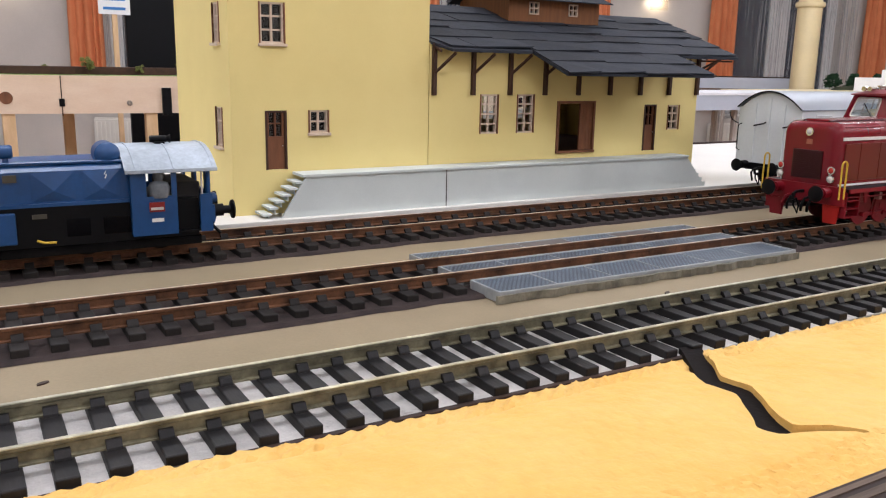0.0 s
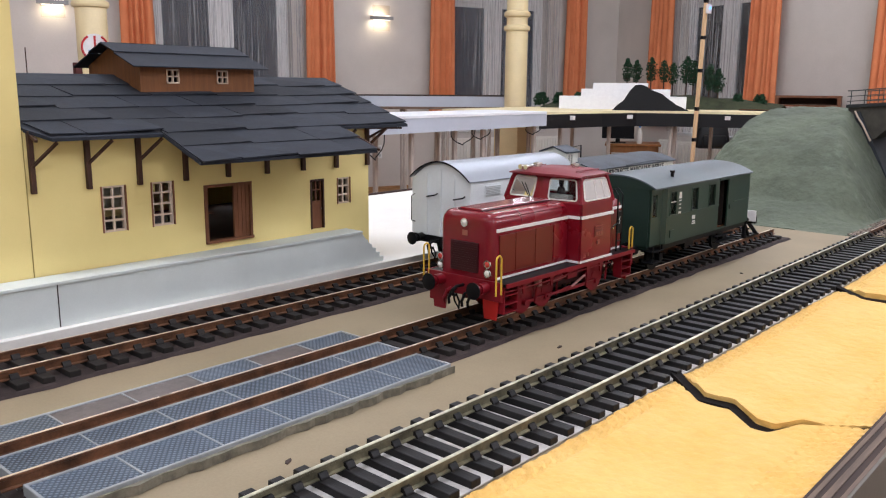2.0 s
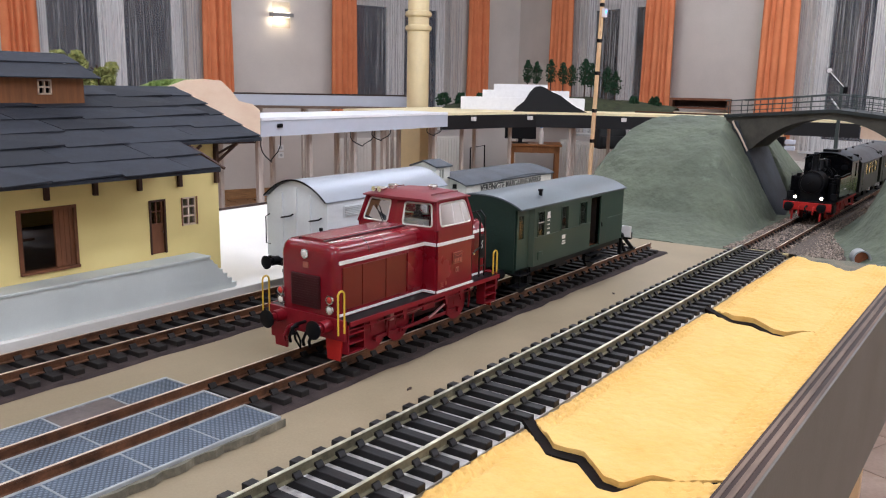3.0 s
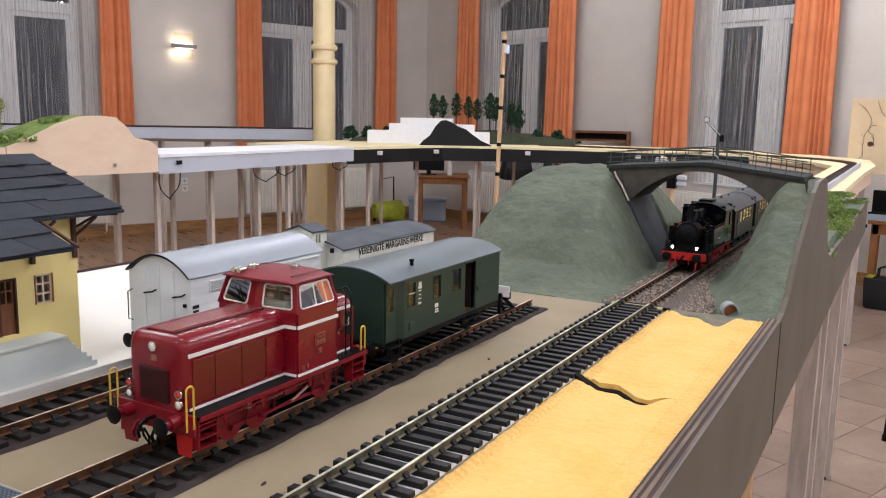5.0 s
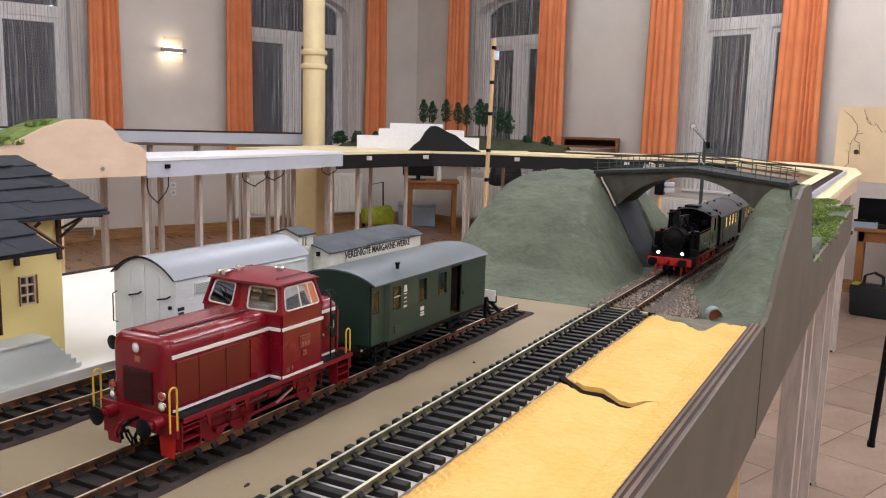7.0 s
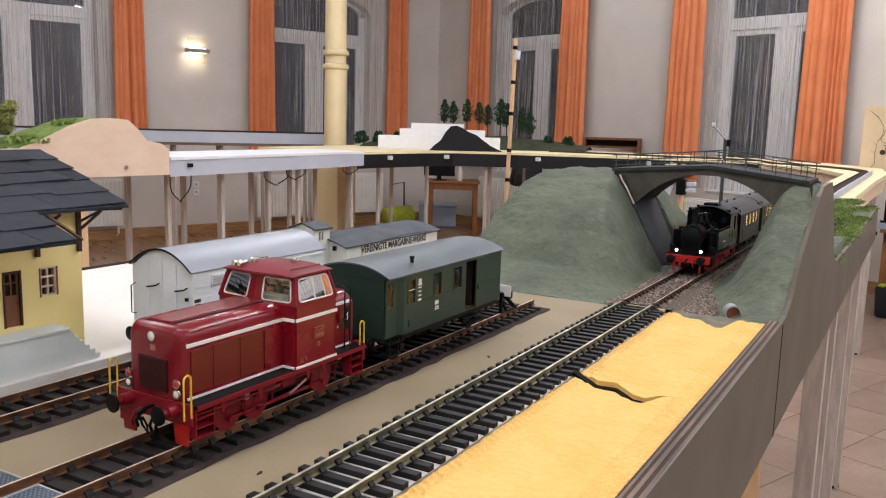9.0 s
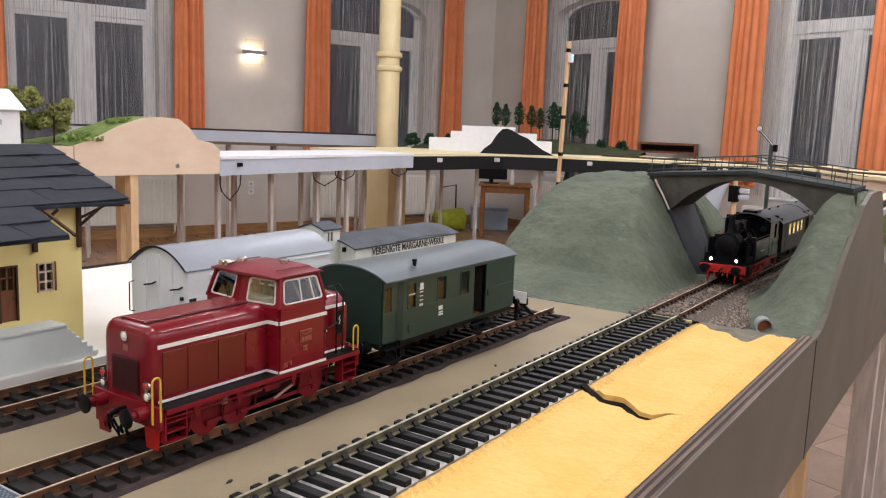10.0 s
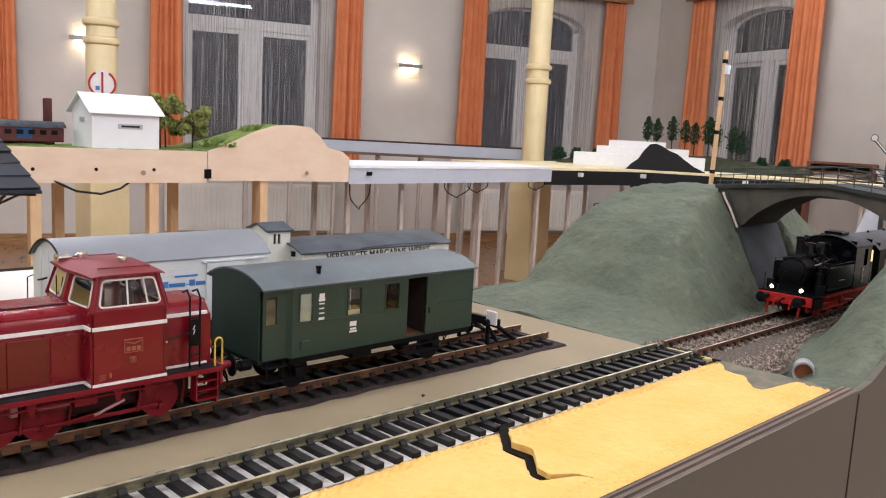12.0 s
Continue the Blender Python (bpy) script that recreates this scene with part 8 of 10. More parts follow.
    bm = lathe(B(), [(0.0085, Z(0.104)), (0.0060, Z(0.109)), (0.0056, Z(0.112)), (0.0056, Z(0.132)), (0.0066, Z(0.1325)), (0.0066, Z(0.1360)), (0.0046, Z(0.1360)), (0.0046, Z(0.125)), (0.001, Z(0.125))], 22, Matrix.Translation((0.027, 0, 0)))
    part("chimney", bm, M["black"], lo, smooth=True)
    for x, r, h in ((0.066, 0.0105, 0.1250), (0.1140, 0.0105, 0.1230)):
        bm = lathe(B(), [(r * 1.15, Z(0.104)), (r, Z(0.108)), (r, Z(h) - 0.005), (r * 0.8, Z(h) - 0.001), (r * 0.2, Z(h))], 20, Matrix.Translation((x, 0, 0)))
        part("dome", bm, M["black_gloss"], lo, smooth=True)
    part("bell", lathe(B(), [(0.0032, Z(0.118)), (0.0025, Z(0.124)), (0.0008, Z(0.126))], 14, Matrix.Translation((0.048, 0.008, 0))), M["black"], lo, smooth=True)
    for s in (-1, 1):
        part("boiler_pipe", wire(B(), [(0.030, s * 0.0236, Z(0.094)), (0.09, s * 0.0222, Z(0.0985)), (0.140, s * 0.0222, Z(0.0985))], 0.0008), M["chrome"], lo)
        part("tank_filler", tube(B(), (0.060, s * 0.033, Z(0.093)), (0.060, s * 0.033, Z(0.097)), 0.0050, 14), M["black"], lo, smooth=True)
        part("tank_rail", wire(B(), [(0.044, s * 0.0425, Z(0.0935)), (0.044, s * 0.0425, Z(0.0965)), (0.138, s * 0.0425, Z(0.0965)), (0.138, s * 0.0425, Z(0.0935))], 0.0006), M["black"], lo)
        part("tank_plate", bx(B(), 0.082, 0.104, s * 0.0432 - 0.0003, s * 0.0432 + 0.0003, Z(0.0700), Z(0.0708)), M["rim_pale"], lo)
        for x in (0.030, 0.046, 0.092, 0.126):
            part("brake_hanger", wire(B(), [(x, s * 0.0320, Z(0.049)), (x + 0.001, s * 0.0320, Z(0.034)), (x - 0.001, s * 0.0320, Z(0.020))], 0.0012, 6), M["red_steam"], lo)
        part("cab_step", bx(B(), 0.186, 0.206, min(s * 0.034, s * 0.0430), max(s * 0.034, s * 0.0430), Z(0.0300), Z(0.0316)), M["red_steam"], lo)
        for x in (0.187, 0.204):
            part("step_strap", bx(B(), x, x + 0.0014, s * 0.0415 - 0.0006, s * 0.0415 + 0.0006, Z(0.0310), Z(0.0500)), M["red_steam"], lo)
        part("lamp_iron", bx(B(), -0.004, 0.004, s * 0.0225 - 0.0008, s * 0.0225 + 0.0008, Z(0.0500), Z(0.0560)), M["black"], lo)
    part("air_pump", tube(B(), (0.036, -0.031, Z(0.0530)), (0.036, -0.031, Z(0.0830)), 0.0062, 16), M["black"], lo, smooth=True)
    part("pump_head", tube(B(), (0.036, -0.031, Z(0.0830)), (0.036, -0.031, Z(0.0880)), 0.0040, 14), M["black"], lo, smooth=True)
    for k in range(8):
        a = 2 * math.pi * k / 8
        part("door_clamp", tube(B(), (0.0065, 0.0190 * math.cos(a), Z(0.0840) + 0.0190 * math.sin(a)), (0.0045, 0.0190 * math.cos(a), Z(0.0840) + 0.0190 * math.sin(a)), 0.0011, 6), M["black"], lo)
    for x in (0.044, 0.086, 0.100, 0.132):
        bm = lathe(B(), [(0.0222, -0.0010), (0.0222, 0.0010), (0.0200, 0.0010), (0.0200, -0.0010)], 28)
        bm.transform(pose(x, 0, Z(0.0840), 0, 90, 0))
        part("boiler_band", bm, M["black"], lo, smooth=True)
    for k, (x, y) in enumerate(((0.084, 0.004), (0.090, -0.004), (0.136, 0.004), (0.136, -0.004))):
        part("safety_valve", lathe(B(), [(0.0022, Z(0.104)), (0.0022, Z(0.116)), (0.0010, Z(0.119))], 12, Matrix.Translation((x, y, 0))), M["black"] if k % 2 else M["rim_pale"], lo)
    part("preheater", tube(B(), (0.046, -0.010, Z(0.1065)), (0.060, -0.010, Z(0.1065)), 0.0032, 12), M["black"], lo, smooth=True)
    part("steam_pipe", wire(B(), [(0.066, -0.010, Z(0.112)), (0.070, -0.020, Z(0.104)), (0.060, -0.0250, Z(0.094))], 0.0016, 8), M["black"], lo)
    # cab and bunker
    cab = thing("tmp", "", "", pose(0, 0, 0))
    cab.name, cab.parent = "cab", lo
    ev = Z(0.1195)
    for s in (-1, 1):
        part("cab_side", pierced(B(), 0.144, 0.212, Z(0.0527), ev, min(s * 0.043, s * 0.0415), max(s * 0.043, s * 0.0415), [(0.1800, 0.1960, Z(0.086), Z(0.113))]), M["black_gloss"], cab)
        part("cab_handrail", wire(B(), [(0.1775, s * 0.0445, Z(0.060)), (0.1775, s * 0.0445, Z(0.083))], 0.0006), M["chrome"], cab)
        bm = lathe(B(), [(0.0055, 0), (0.0062, 0.0012), (0.0050, 0.0016)], 18)
        bm.transform(pose(0.1430, s * 0.030, Z(0.1055), 0, -90, 0))
        part("spectacle_rim", bm, M["black"], cab, smooth=True)
    part("cab_front", bx(B(), 0.1435, 0.1455, -0.0415, 0.0415, Z(0.0527), ev + 0.008), M["black_gloss"], cab)
    part("cab_back", bx(B(), 0.212, 0.214, -0.0415, 0.0415, Z(0.0527), ev + 0.008), M["black_gloss"], cab)
    prof = rounded_roof(0.0450, ev - 0.0004, Z(0.1335), 18, power=2.2)
    # slate colour here paints the bluish-grey highlights on the roof
    roof = part("cab_roof", prism(B(), prof + [(y, z - 0.0014) for y, z in prof][::-1], 0.138, 0.222, "x"), M["slate_roof"], cab, "cab roof painted slate grey for its bluish highlights", smooth=True)
    part("roof_hatch", bx(B(), 0.152, 0.184, -0.014, 0.014, Z(0.1330), Z(0.1380), 0.001), M["black"], roof)
    part("bunker", bx(B(), 0.2145, 0.224, -0.0425, 0.0425, Z(0.0527), Z(0.090), 0.0015), M["black_gloss"], lo)
    part("antenna", tube(B(), (-0.007, 0.034, Z(0.052)), (-0.007, 0.034, Z(0.080)), 0.0006, 6), M["black"], lo)
    return lo




def steam_coach(x):
    z0 = RAIL_TOP
    c = thing("passenger_coach", "dark model passenger coach with warm lit windows", "railway carriage", pose(x, 0.380, z0), "lit coaches")
    Z = lambda v: v - z0
    L, HW = 0.250, 0.0425
    fl, ev, ap = Z(0.0475), Z(0.1090), Z(0.1290)
    wins = [(0.076 + i * 0.0395, 0.0985 + i * 0.0395) for i in range(4)]
    for s in (-1, 1):
        part("side_wall", pierced(B(), 0.012, L - 0.012, fl, ev, min(s * HW, s * (HW - 0.0016)), max(s * HW, s * (HW - 0.0016)), [(a, b, Z(0.079), Z(0.102)) for a, b in wins]), M["coach_dark"], c)
        for a, b in wins:
            w = thing("tmp", "", "", pose(0, 0, 0))
            w.name, w.parent = "window", c
            part("lit_pane", bx(B(), a, b, s * (HW - 0.0022) - 0.0004, s * (HW - 0.0022) + 0.0004, Z(0.079), Z(0.102)), M["warm_glow"], w, "warm lit pane")
            part("window_bar", bx(B(), (a + b) / 2 - 0.0006, (a + b) / 2 + 0.0006, s * (HW - 0.0008) - 0.0005, s * (HW - 0.0008) + 0.0005, Z(0.079), Z(0.102)), M["coach_dark"], w)
        part("waist_rail", bx(B(), 0.0125, L - 0.0125, s * (HW + 0.0003) - 0.0005, s * (HW + 0.0003) + 0.0005, Z(0.0745), Z(0.0757)), M["coach_dark"], c)
        part("door_line", bx(B(), 0.0400, 0.0405, s * (HW + 0.0002) - 0.0003, s * (HW + 0.0002) + 0.0003, fl + 0.002, ev - 0.003), M["black"], c)
        part("grab_rail", wire(B(), [(0.0360, s * (HW + 0.0016), Z(0.062)), (0.0360, s * (HW + 0.0016), Z(0.090))], 0.0006), M["chrome"], c)
        part("step_board", bx(B(), 0.005, L - 0.005, min(s * 0.036, s * 0.046), max(s * 0.036, s * 0.046), Z(0.032), Z(0.0335)), M["black"], c)
    for xx in (0.012, L - 0.0136):
        part("end_wall", bx(B(), xx, xx + 0.0016, -HW + 0.0016, HW - 0.0016, fl, ev + 0.010), M["coach_dark"], c)
        part("end_window", bx(B(), xx - 0.0008, xx + 0.0024, -0.032, -0.018, Z(0.079), Z(0.105)), M["warm_glow"], c)
    part("platform_floor", bx(B(), 0, L, -0.038, 0.038, Z(0.0445), fl - 0.0002), M["black"], c)
    for xx in (0.001, L - 0.001):
        for yy in (-0.036, 0.036):
            part("end_post", tube(B(), (xx, yy, fl), (xx, yy, ev), 0.0009, 6), M["black"], c)
        part("end_railing", wire(B(), [(xx, -0.036, Z(0.070)), (xx, 0.036, Z(0.070))], 0.0009), M["black"], c)
    prof = rounded_roof(HW + 0.003, ev - 0.0005, ap, 18, power=2.3)
    roof = part("roof", prism(B(), prof + [(y, z - 0.0015) for y, z in prof][::-1], -0.004, L + 0.004, "x"), M["coach_roof"], c, "dark grey coach roof", smooth=True)
    for xx in (0.07, 0.15):
        part("roof_vent", lathe(B(), [(0.0022, ap - 0.001), (0.0022, ap + 0.003), (0.0010, ap + 0.0038)], 12, Matrix.Translation((xx, 0, 0))), M["black"], roof)
    for xx in (0.050, 0.200):
        for s in (-1, 1):
            wheel(c, xx, s * 0.023, 0.0150, "black", 0)
            part("axle_box", bx(B(), xx - 0.0045, xx + 0.0045, min(s * 0.029, s * 0.036), max(s * 0.029, s * 0.036), 0.011, 0.020, 0.0008), M["black"], c)
    return c


M["coach_dark"] = mat("dark_green_coach", (0.010, 0.013, 0.010), 0.45, var=0.1, scale=14)
M["coach_roof"] = mat("sooty_coach_roof", (0.024, 0.025, 0.028), 0.6, var=0.15, scale=14)
steam_loco()
coach = steam_coach(STEAM_X + 0.243)
copy_thing(coach, pose(STEAM_X + 0.243 + 0.266, 0.380, RAIL_TOP))


# ---- the far side of the layout ----
FY = 3.96


def shrub(bm, x, y, z, w, h, n, seed, leaf=0.014):
    """Many small leaf clumps in an uneven cloud."""
    rnd = random.Random(seed)
    for _ in range(n):
        a, r, u = rnd.uniform(0, 6.283), math.sqrt(rnd.random()), rnd.random()
        fall = 1 - 0.55 * abs(u - 0.4) * 1.6
        p = Vector((x + w * r * fall * math.cos(a), y + w * r * fall * math.sin(a), z + h * u))
        m = Matrix.Translation(p) @ Euler([rnd.uniform(0, 6.283) for _ in range(3)]).to_matrix().to_4x4()
        s = leaf * rnd.uniform(0.6, 1.3)
        v = [bm.verts.new(m @ Vector(q)) for q in ((-s, -s * 0.6, 0), (s, -s * 0.5, 0.3 * s), (s * 0.8, s * 0.7, 0), (-s * 0.7, s * 0.6, -0.3 * s))]
        bm.faces.new(v)
    return bm


def tree(x, y, z, h, kind, seed, label):
    rnd = random.Random(seed)
    t = thing("model_tree", label, "tree", pose(x, y, z), "model trees")
    bm = wire(B(), [(0, 0, -0.01), (rnd.uniform(-0.004, 0.004), 0, h * 0.4), (rnd.uniform(-0.006, 0.006), rnd.uniform(-0.006, 0.006), h * 0.9)], h * 0.018, 7)
    for k in range(5):
        a, zz = rnd.uniform(0, 6.28), h * rnd.uniform(0.35, 0.8)
        wire(bm, [(0, 0, zz), (h * 0.16 * math.cos(a), h * 0.16 * math.sin(a), zz + h * 0.08)], h * 0.008, 5)
    part("trunk", bm, M["wood_dark"], t)
    bm = B()
    if kind == "tall":
        for k in range(9):
            zz = h * (0.36 + 0.60 * k / 9)
            w = h * 0.21 * math.sin(math.pi * (0.22 + 0.74 * k / 9)) * rnd.uniform(0.75, 1.15)
            shrub(bm, rnd.uniform(-0.1, 0.1) * w, rnd.uniform(-0.1, 0.1) * w, zz, w, h * 0.11, 70, seed * 31 + k, h * 0.022)
    else:
        for k in range(11):
            a, r = rnd.uniform(0, 6.28), h * 0.30 * math.sqrt(rnd.random())
            zz = h * rnd.uniform(0.25, 0.82)
            shrub(bm, r * math.cos(a), r * math.sin(a), zz, h * 0.17, h * 0.20, 210, seed * 37 + k, h * 0.028)
    part("crown", bm, M["foliage"] if kind == "tall" else M["foliage_light"], t)
    return t


# natural plywood modules with a grassy hill
for x0, x1, prof in ((0.02, 2.992, [(2.992, 0.094), (2.2, 0.097), (1.4, 0.099), (0.6, 0.098), (0.02, 0.10)]), (2.998, 3.955, [(3.955, 0.075), (3.90, 0.112), (3.79, 0.133), (3.735, 0.195), (3.66, 0.250), (3.54, 0.257), (3.42, 0.251), (3.28, 0.208), (3.16, 0.155), (3.08, 0.122), (2.998, 0.097)])):
    md = thing("plywood_module", "natural plywood layout module with scenery on top", "layout table", pose(0, FY, 0), "layout tables")
    part("side_panel", prism(B(), [(x0, -0.062), (x1, -0.074)] + prof, 0, 0.012, "y"), M["plywood"], md, "bare plywood side panel")
    part("frame", bx(B(), x0, x1, 0.0125, 0.62, -0.06, 0.02), M["plywood"], md)
    top = B()
    n = 40
    rows = []
    outline = sorted(prof)
    for j in range(16):
        y = 0.0125 + 0.61 * j / 15
        row = []
        for i in range(n + 1):
            x = x0 + (x1 - x0) * i / n
            zz = along(outline, x)
            zz = 0.095 + (zz - 0.095) * (1 - step01((y - 0.20) / 0.5) * 0.8) + 0.006 * noise.noise((x * 12, y * 12, 3)) * min(1, j)
            row.append(top.verts.new((x, y, zz - 0.001 if j == 0 else zz)))
        rows.append(row)
    for a, b in zip(rows, rows[1:]):
        for i in range(n):
            top.faces.new((a[i], a[i + 1], b[i + 1], b[i]))
    part("scenery", top, M["grass"], md, "green model grass", smooth=True)
    for xx in (0.864, 2.636) if x1 < 3 else (3.637,):
        part("bolt", tube(B(), (xx, -0.008, -0.02), (xx, 0.0, -0.02), 0.012, 14), M["chrome"], md)
    for xx in (1.55, 2.106, 2.399, 2.694) if x1 < 3 else ():
        part("screw_hole", tube(B(), (xx, -0.002, -0.005), (xx, 0.0005, -0.005), 0.009, 12), M["black"], md)
    for i in range(int((x1 - x0) / 0.29)):
        xx = x0 + 0.07 + i * 0.29
        leg(xx, FY + (0.035 if i % 2 else 0.55), -0.062, M["pine"], "plywood table legs", 0.050)
solo("panel_latch", bx(B(), 2.975, 3.015, FY - 0.010, FY - 0.0005, -0.05, 0.0, 0.002), M["black"], "black latch joining two plywood panels", "latch")
solo("cable_hole", tube(B(), (0.375, FY - 0.003, 0.003), (0.375, FY - 0.0003, 0.003), 0.026, 24), M["wood_brown"], "round brown hole in the plywood panel", "hole")
solo("panel_latch", bx(B(), 0.577, 0.599, FY - 0.008, FY - 0.0005, -0.033, 0.0, 0.002), M["black"], "black latch joining two plywood panels", "latch")
solo("joint_batten", bx(B(), 0.586, 0.590, FY - 0.0022, FY - 0.0003, -0.074, 0.096), M["wood_dark"], "thin dark joint between plywood panels", "joint")
solo("junction_box", bx(B(), 1.005, 1.045, FY - 0.02, FY - 0.0005, -0.075, 0.048, 0.003), M["black"], "black box fixed on the plywood panel", "box")
bm = B()
shrub(bm, 3.36, FY + 0.12, 0.21, 0.10, 0.03, 300, 3, 0.012)
shrub(bm, 3.12, FY + 0.10, 0.12, 0.14, 0.03, 300, 4, 0.012)
shrub(bm, 3.75, FY + 0.05, 0.15, 0.04, 0.03, 90, 5, 0.009)
me = mesh("grass_tufts", bm, M["grass"])
tagged(new("grass_tufts", me), "tufts of green model grass on the plywood hill", "grass", kind="stuff")
for k, (x, y, h) in enumerate(((2.86, 4.24, 0.29), (2.94, 4.34, 0.28), (3.02, 4.18, 0.25))):
    tree(x, y, 0.095, h, "round", 50 + k, "loose light-green model tree on the plywood module")
for k, (x, h) in enumerate(((0.15, 0.06), (0.32, 0.07), (0.55, 0.05), (0.72, 0.08), (0.95, 0.05), (1.15, 0.07))):
    tree(x, 4.10 + 0.05 * (k % 3), 0.098, h, "round", 70 + k, "tiny dark shrub on the plywood module")
solo("dark_lath", bx(B(), 0.02, 1.9, 4.16, 4.20, 0.10, 0.135, 0.003), M["wood_dark"], "dark brown lath behind the shrubs", "lath")


def card_house():
    h = thing("card_house", "plain white cardboard model house with a gable roof", "model house", pose(2.40, FY + 0.05, 0.096))
    W, D, E, R = 0.345, 0.26, 0.185, 0.268
    part("front_wall", bx(B(), 0, W, 0, 0.004, 0, E), M["styro"], h)
    prof = [(0.004, 0), (D, 0), (D, E), (D / 2, R - 0.004), (0.004, E)]
    part("gable_wall", prism(B(), prof, 0, 0.004, "x"), M["styro"], h)
    part("gable_wall", prism(B(), prof, W - 0.004, W, "x"), M["styro"], h)
    part("back_wall", bx(B(), 0.004, W - 0.004, D - 0.004, D, 0, E), M["styro"], h)
    for s in (0, 1):
        y0 = -0.022 if not s else D + 0.022
        sl = (R - E) / (D / 2)
        z0 = E - 0.022 * sl
        part("roof", prism(B(), [(D / 2, R), (y0, z0), (y0, z0 + 0.005), (D / 2, R + 0.006)], -0.022, W + 0.022, "x"), M["styro"], h)
    part("sign", bx(B(), 0.13, 0.255, -0.004, -0.0005, 0.10, 0.125), M["joint_grey"], h, "small grey name board")
    part("sign_bar", bx(B(), 0.145, 0.24, -0.005, -0.004, 0.108, 0.117), M["black"], h)
    part("sign", bx(B(), -0.004, -0.0005, 0.09, 0.15, 0.13, 0.15), M["joint_grey"], h)
    return h


M["styro"] = mat("white_card", (0.80, 0.80, 0.81), 0.7, var=0.02, scale=10)
card_house()


def far_coach(x, y, body, band):
    c = thing("parked_coach", "dark model railway coach parked on the plywood module", "railway carriage", pose(x, y, 0.10), "parked coaches")
    part("body", bx(B(), 0, 0.40, -0.045, 0.045, 0.015, 0.085, 0.004), M[body], c)
    part("band", bx(B(), 0.18, 0.25, -0.0462, -0.0452, 0.03, 0.08), M[band], c)
    for k in range(7):
        part("window", bx(B(), 0.02 + k * 0.053, 0.05 + k * 0.053, -0.0475, -0.0463, 0.05, 0.072), M["black"], c)
    prof = rounded_roof(0.05, 0.085, 0.115, 12)
    part("roof", prism(B(), prof, -0.01, 0.41, "x"), M["slate_roof"], c, smooth=True)
    return c


far_coach(1.92, 4.20, "bogie_maroon", "blue")
far_coach(1.75, 4.36, "black", "bogie_maroon")
solo("dark_shed", bx(B(), 2.12, 2.34, 4.34, 4.50, 0.096, 0.19, 0.004), M["wood_dark"], "small dark brown model shed", "model building")
solo("brick_chimney", bx(B(), 2.28, 2.315, 4.30, 4.335, 0.096, 0.33, 0.003), M["bogie_maroon"], "dark brick model chimney", "model chimney")
for x in (1.98, 2.10):
    solo("signal_mast", tube(B(), (x, 4.45, 0.096), (x, 4.45, 0.40), 0.003, 8), M["wood_dark"], "thin dark model mast", "mast", group="thin masts")

# white modules
wm = thing("white_module", "white painted layout module with a pale fascia", "layout table", pose(0, 0, 0), "layout tables")
part("fascia", prism(B(), [(3.962, 3.965), (6.06, 4.03), (6.06, 4.05), (3.962, 3.985)], -0.088, 0.012, "z"), M["fascia_white"], wm)
bm = B()
rnd = random.Random(4)
lo, hi = [], []
for i in range(25):
    x = 3.962 + (6.06 - 3.962) * i / 24
    lo.append((x, 3.965 + (x - 3.962) * 0.031 - 0.004 + rnd.uniform(-0.006, 0.003)))
    hi.append((x, 4.62))
prism(bm, lo + hi[::-1], 0.012, 0.030, "z")
part("foam_top", bm, M["styrofoam"], wm, "white foam board with a wavy edge")
part("frame", bx(B(), 3.97, 6.05, 4.06, 4.60, -0.08, 0.011), M["old_wood"], wm)
part("latch", bx(B(), 4.10, 4.14, 3.955, 3.966, -0.035, -0.01, 0.002), M["black"], wm)
for i, x in enumerate((4.06, 4.10, 4.52, 4.57, 4.98, 5.25, 5.31, 5.70, 5.98, 6.03)):
    leg(x, 4.10 + 0.42 * (i % 2), -0.088, M["old_wood"], "white table legs", 0.030)
A, Bv = Vector((5.4, 8.0, 0)), Vector((7.95, 5.83, 0))
ang = math.degrees(math.atan2((Bv - A).y, (Bv - A).x))
bk = thing("back_white_module", "long low white module in front of the windows", "layout table", pose(A.x, A.y, 0, 0, 0, ang), "layout tables")
Lb = (Bv - A).length
part("fascia", bx(B(), 0, Lb, 0, 0.5, 0.0, 0.115), M["fascia_white"], bk)
part("top_lath", bx(B(), 0, Lb, 0, 0.5, 0.116, 0.128), M["ply_dark"], bk, "dark lath along the top")
part("lower_lath", bx(B(), 0, Lb, -0.02, 0.4, -0.03, -0.001), M["ply_edge"], bk)
for i in range(7):
    p = A + (Bv - A) * (0.06 + i * 0.145)
    for d in (0.06, 0.30):
        leg(p.x + d * 0.55, p.y + d * 0.75, -0.03, M["old_wood"], "back table legs", 0.03)

# the black corner with the styrofoam mountain
CORNER = [(6.07, 4.10), (6.85, 3.98), (7.25, 3.86), (7.52, 3.40), (7.80, 2.62), (7.98, 1.90), (8.02, 1.25)]
bc = thing("corner_module", "black-sided corner module with cream foam and a white mountain", "layout table", pose(0, 0, 0), "layout tables")
for (xa, ya), (xb, yb) in zip(CORNER, CORNER[1:]):
    d = Vector((xb - xa, yb - ya)).normalized()
    n = Vector((-d.y, d.x)) * 0.012
    part("fascia", prism(B(), [(xa, ya), (xb, yb), (xb + n.x, yb + n.y), (xa + n.x, ya + n.y)], -0.118, 0.0, "z"), M["fascia_black"], bc, "black fascia board")
outer = [(9.0, 1.25), (9.0, 3.2), (8.7, 4.4), (7.8, 5.3), (6.07, 5.2)]
part("foam_top", prism(B(), CORNER + outer, 0.0008, 0.022, "z"), M["cream_foam"], bc, "cream foam board")
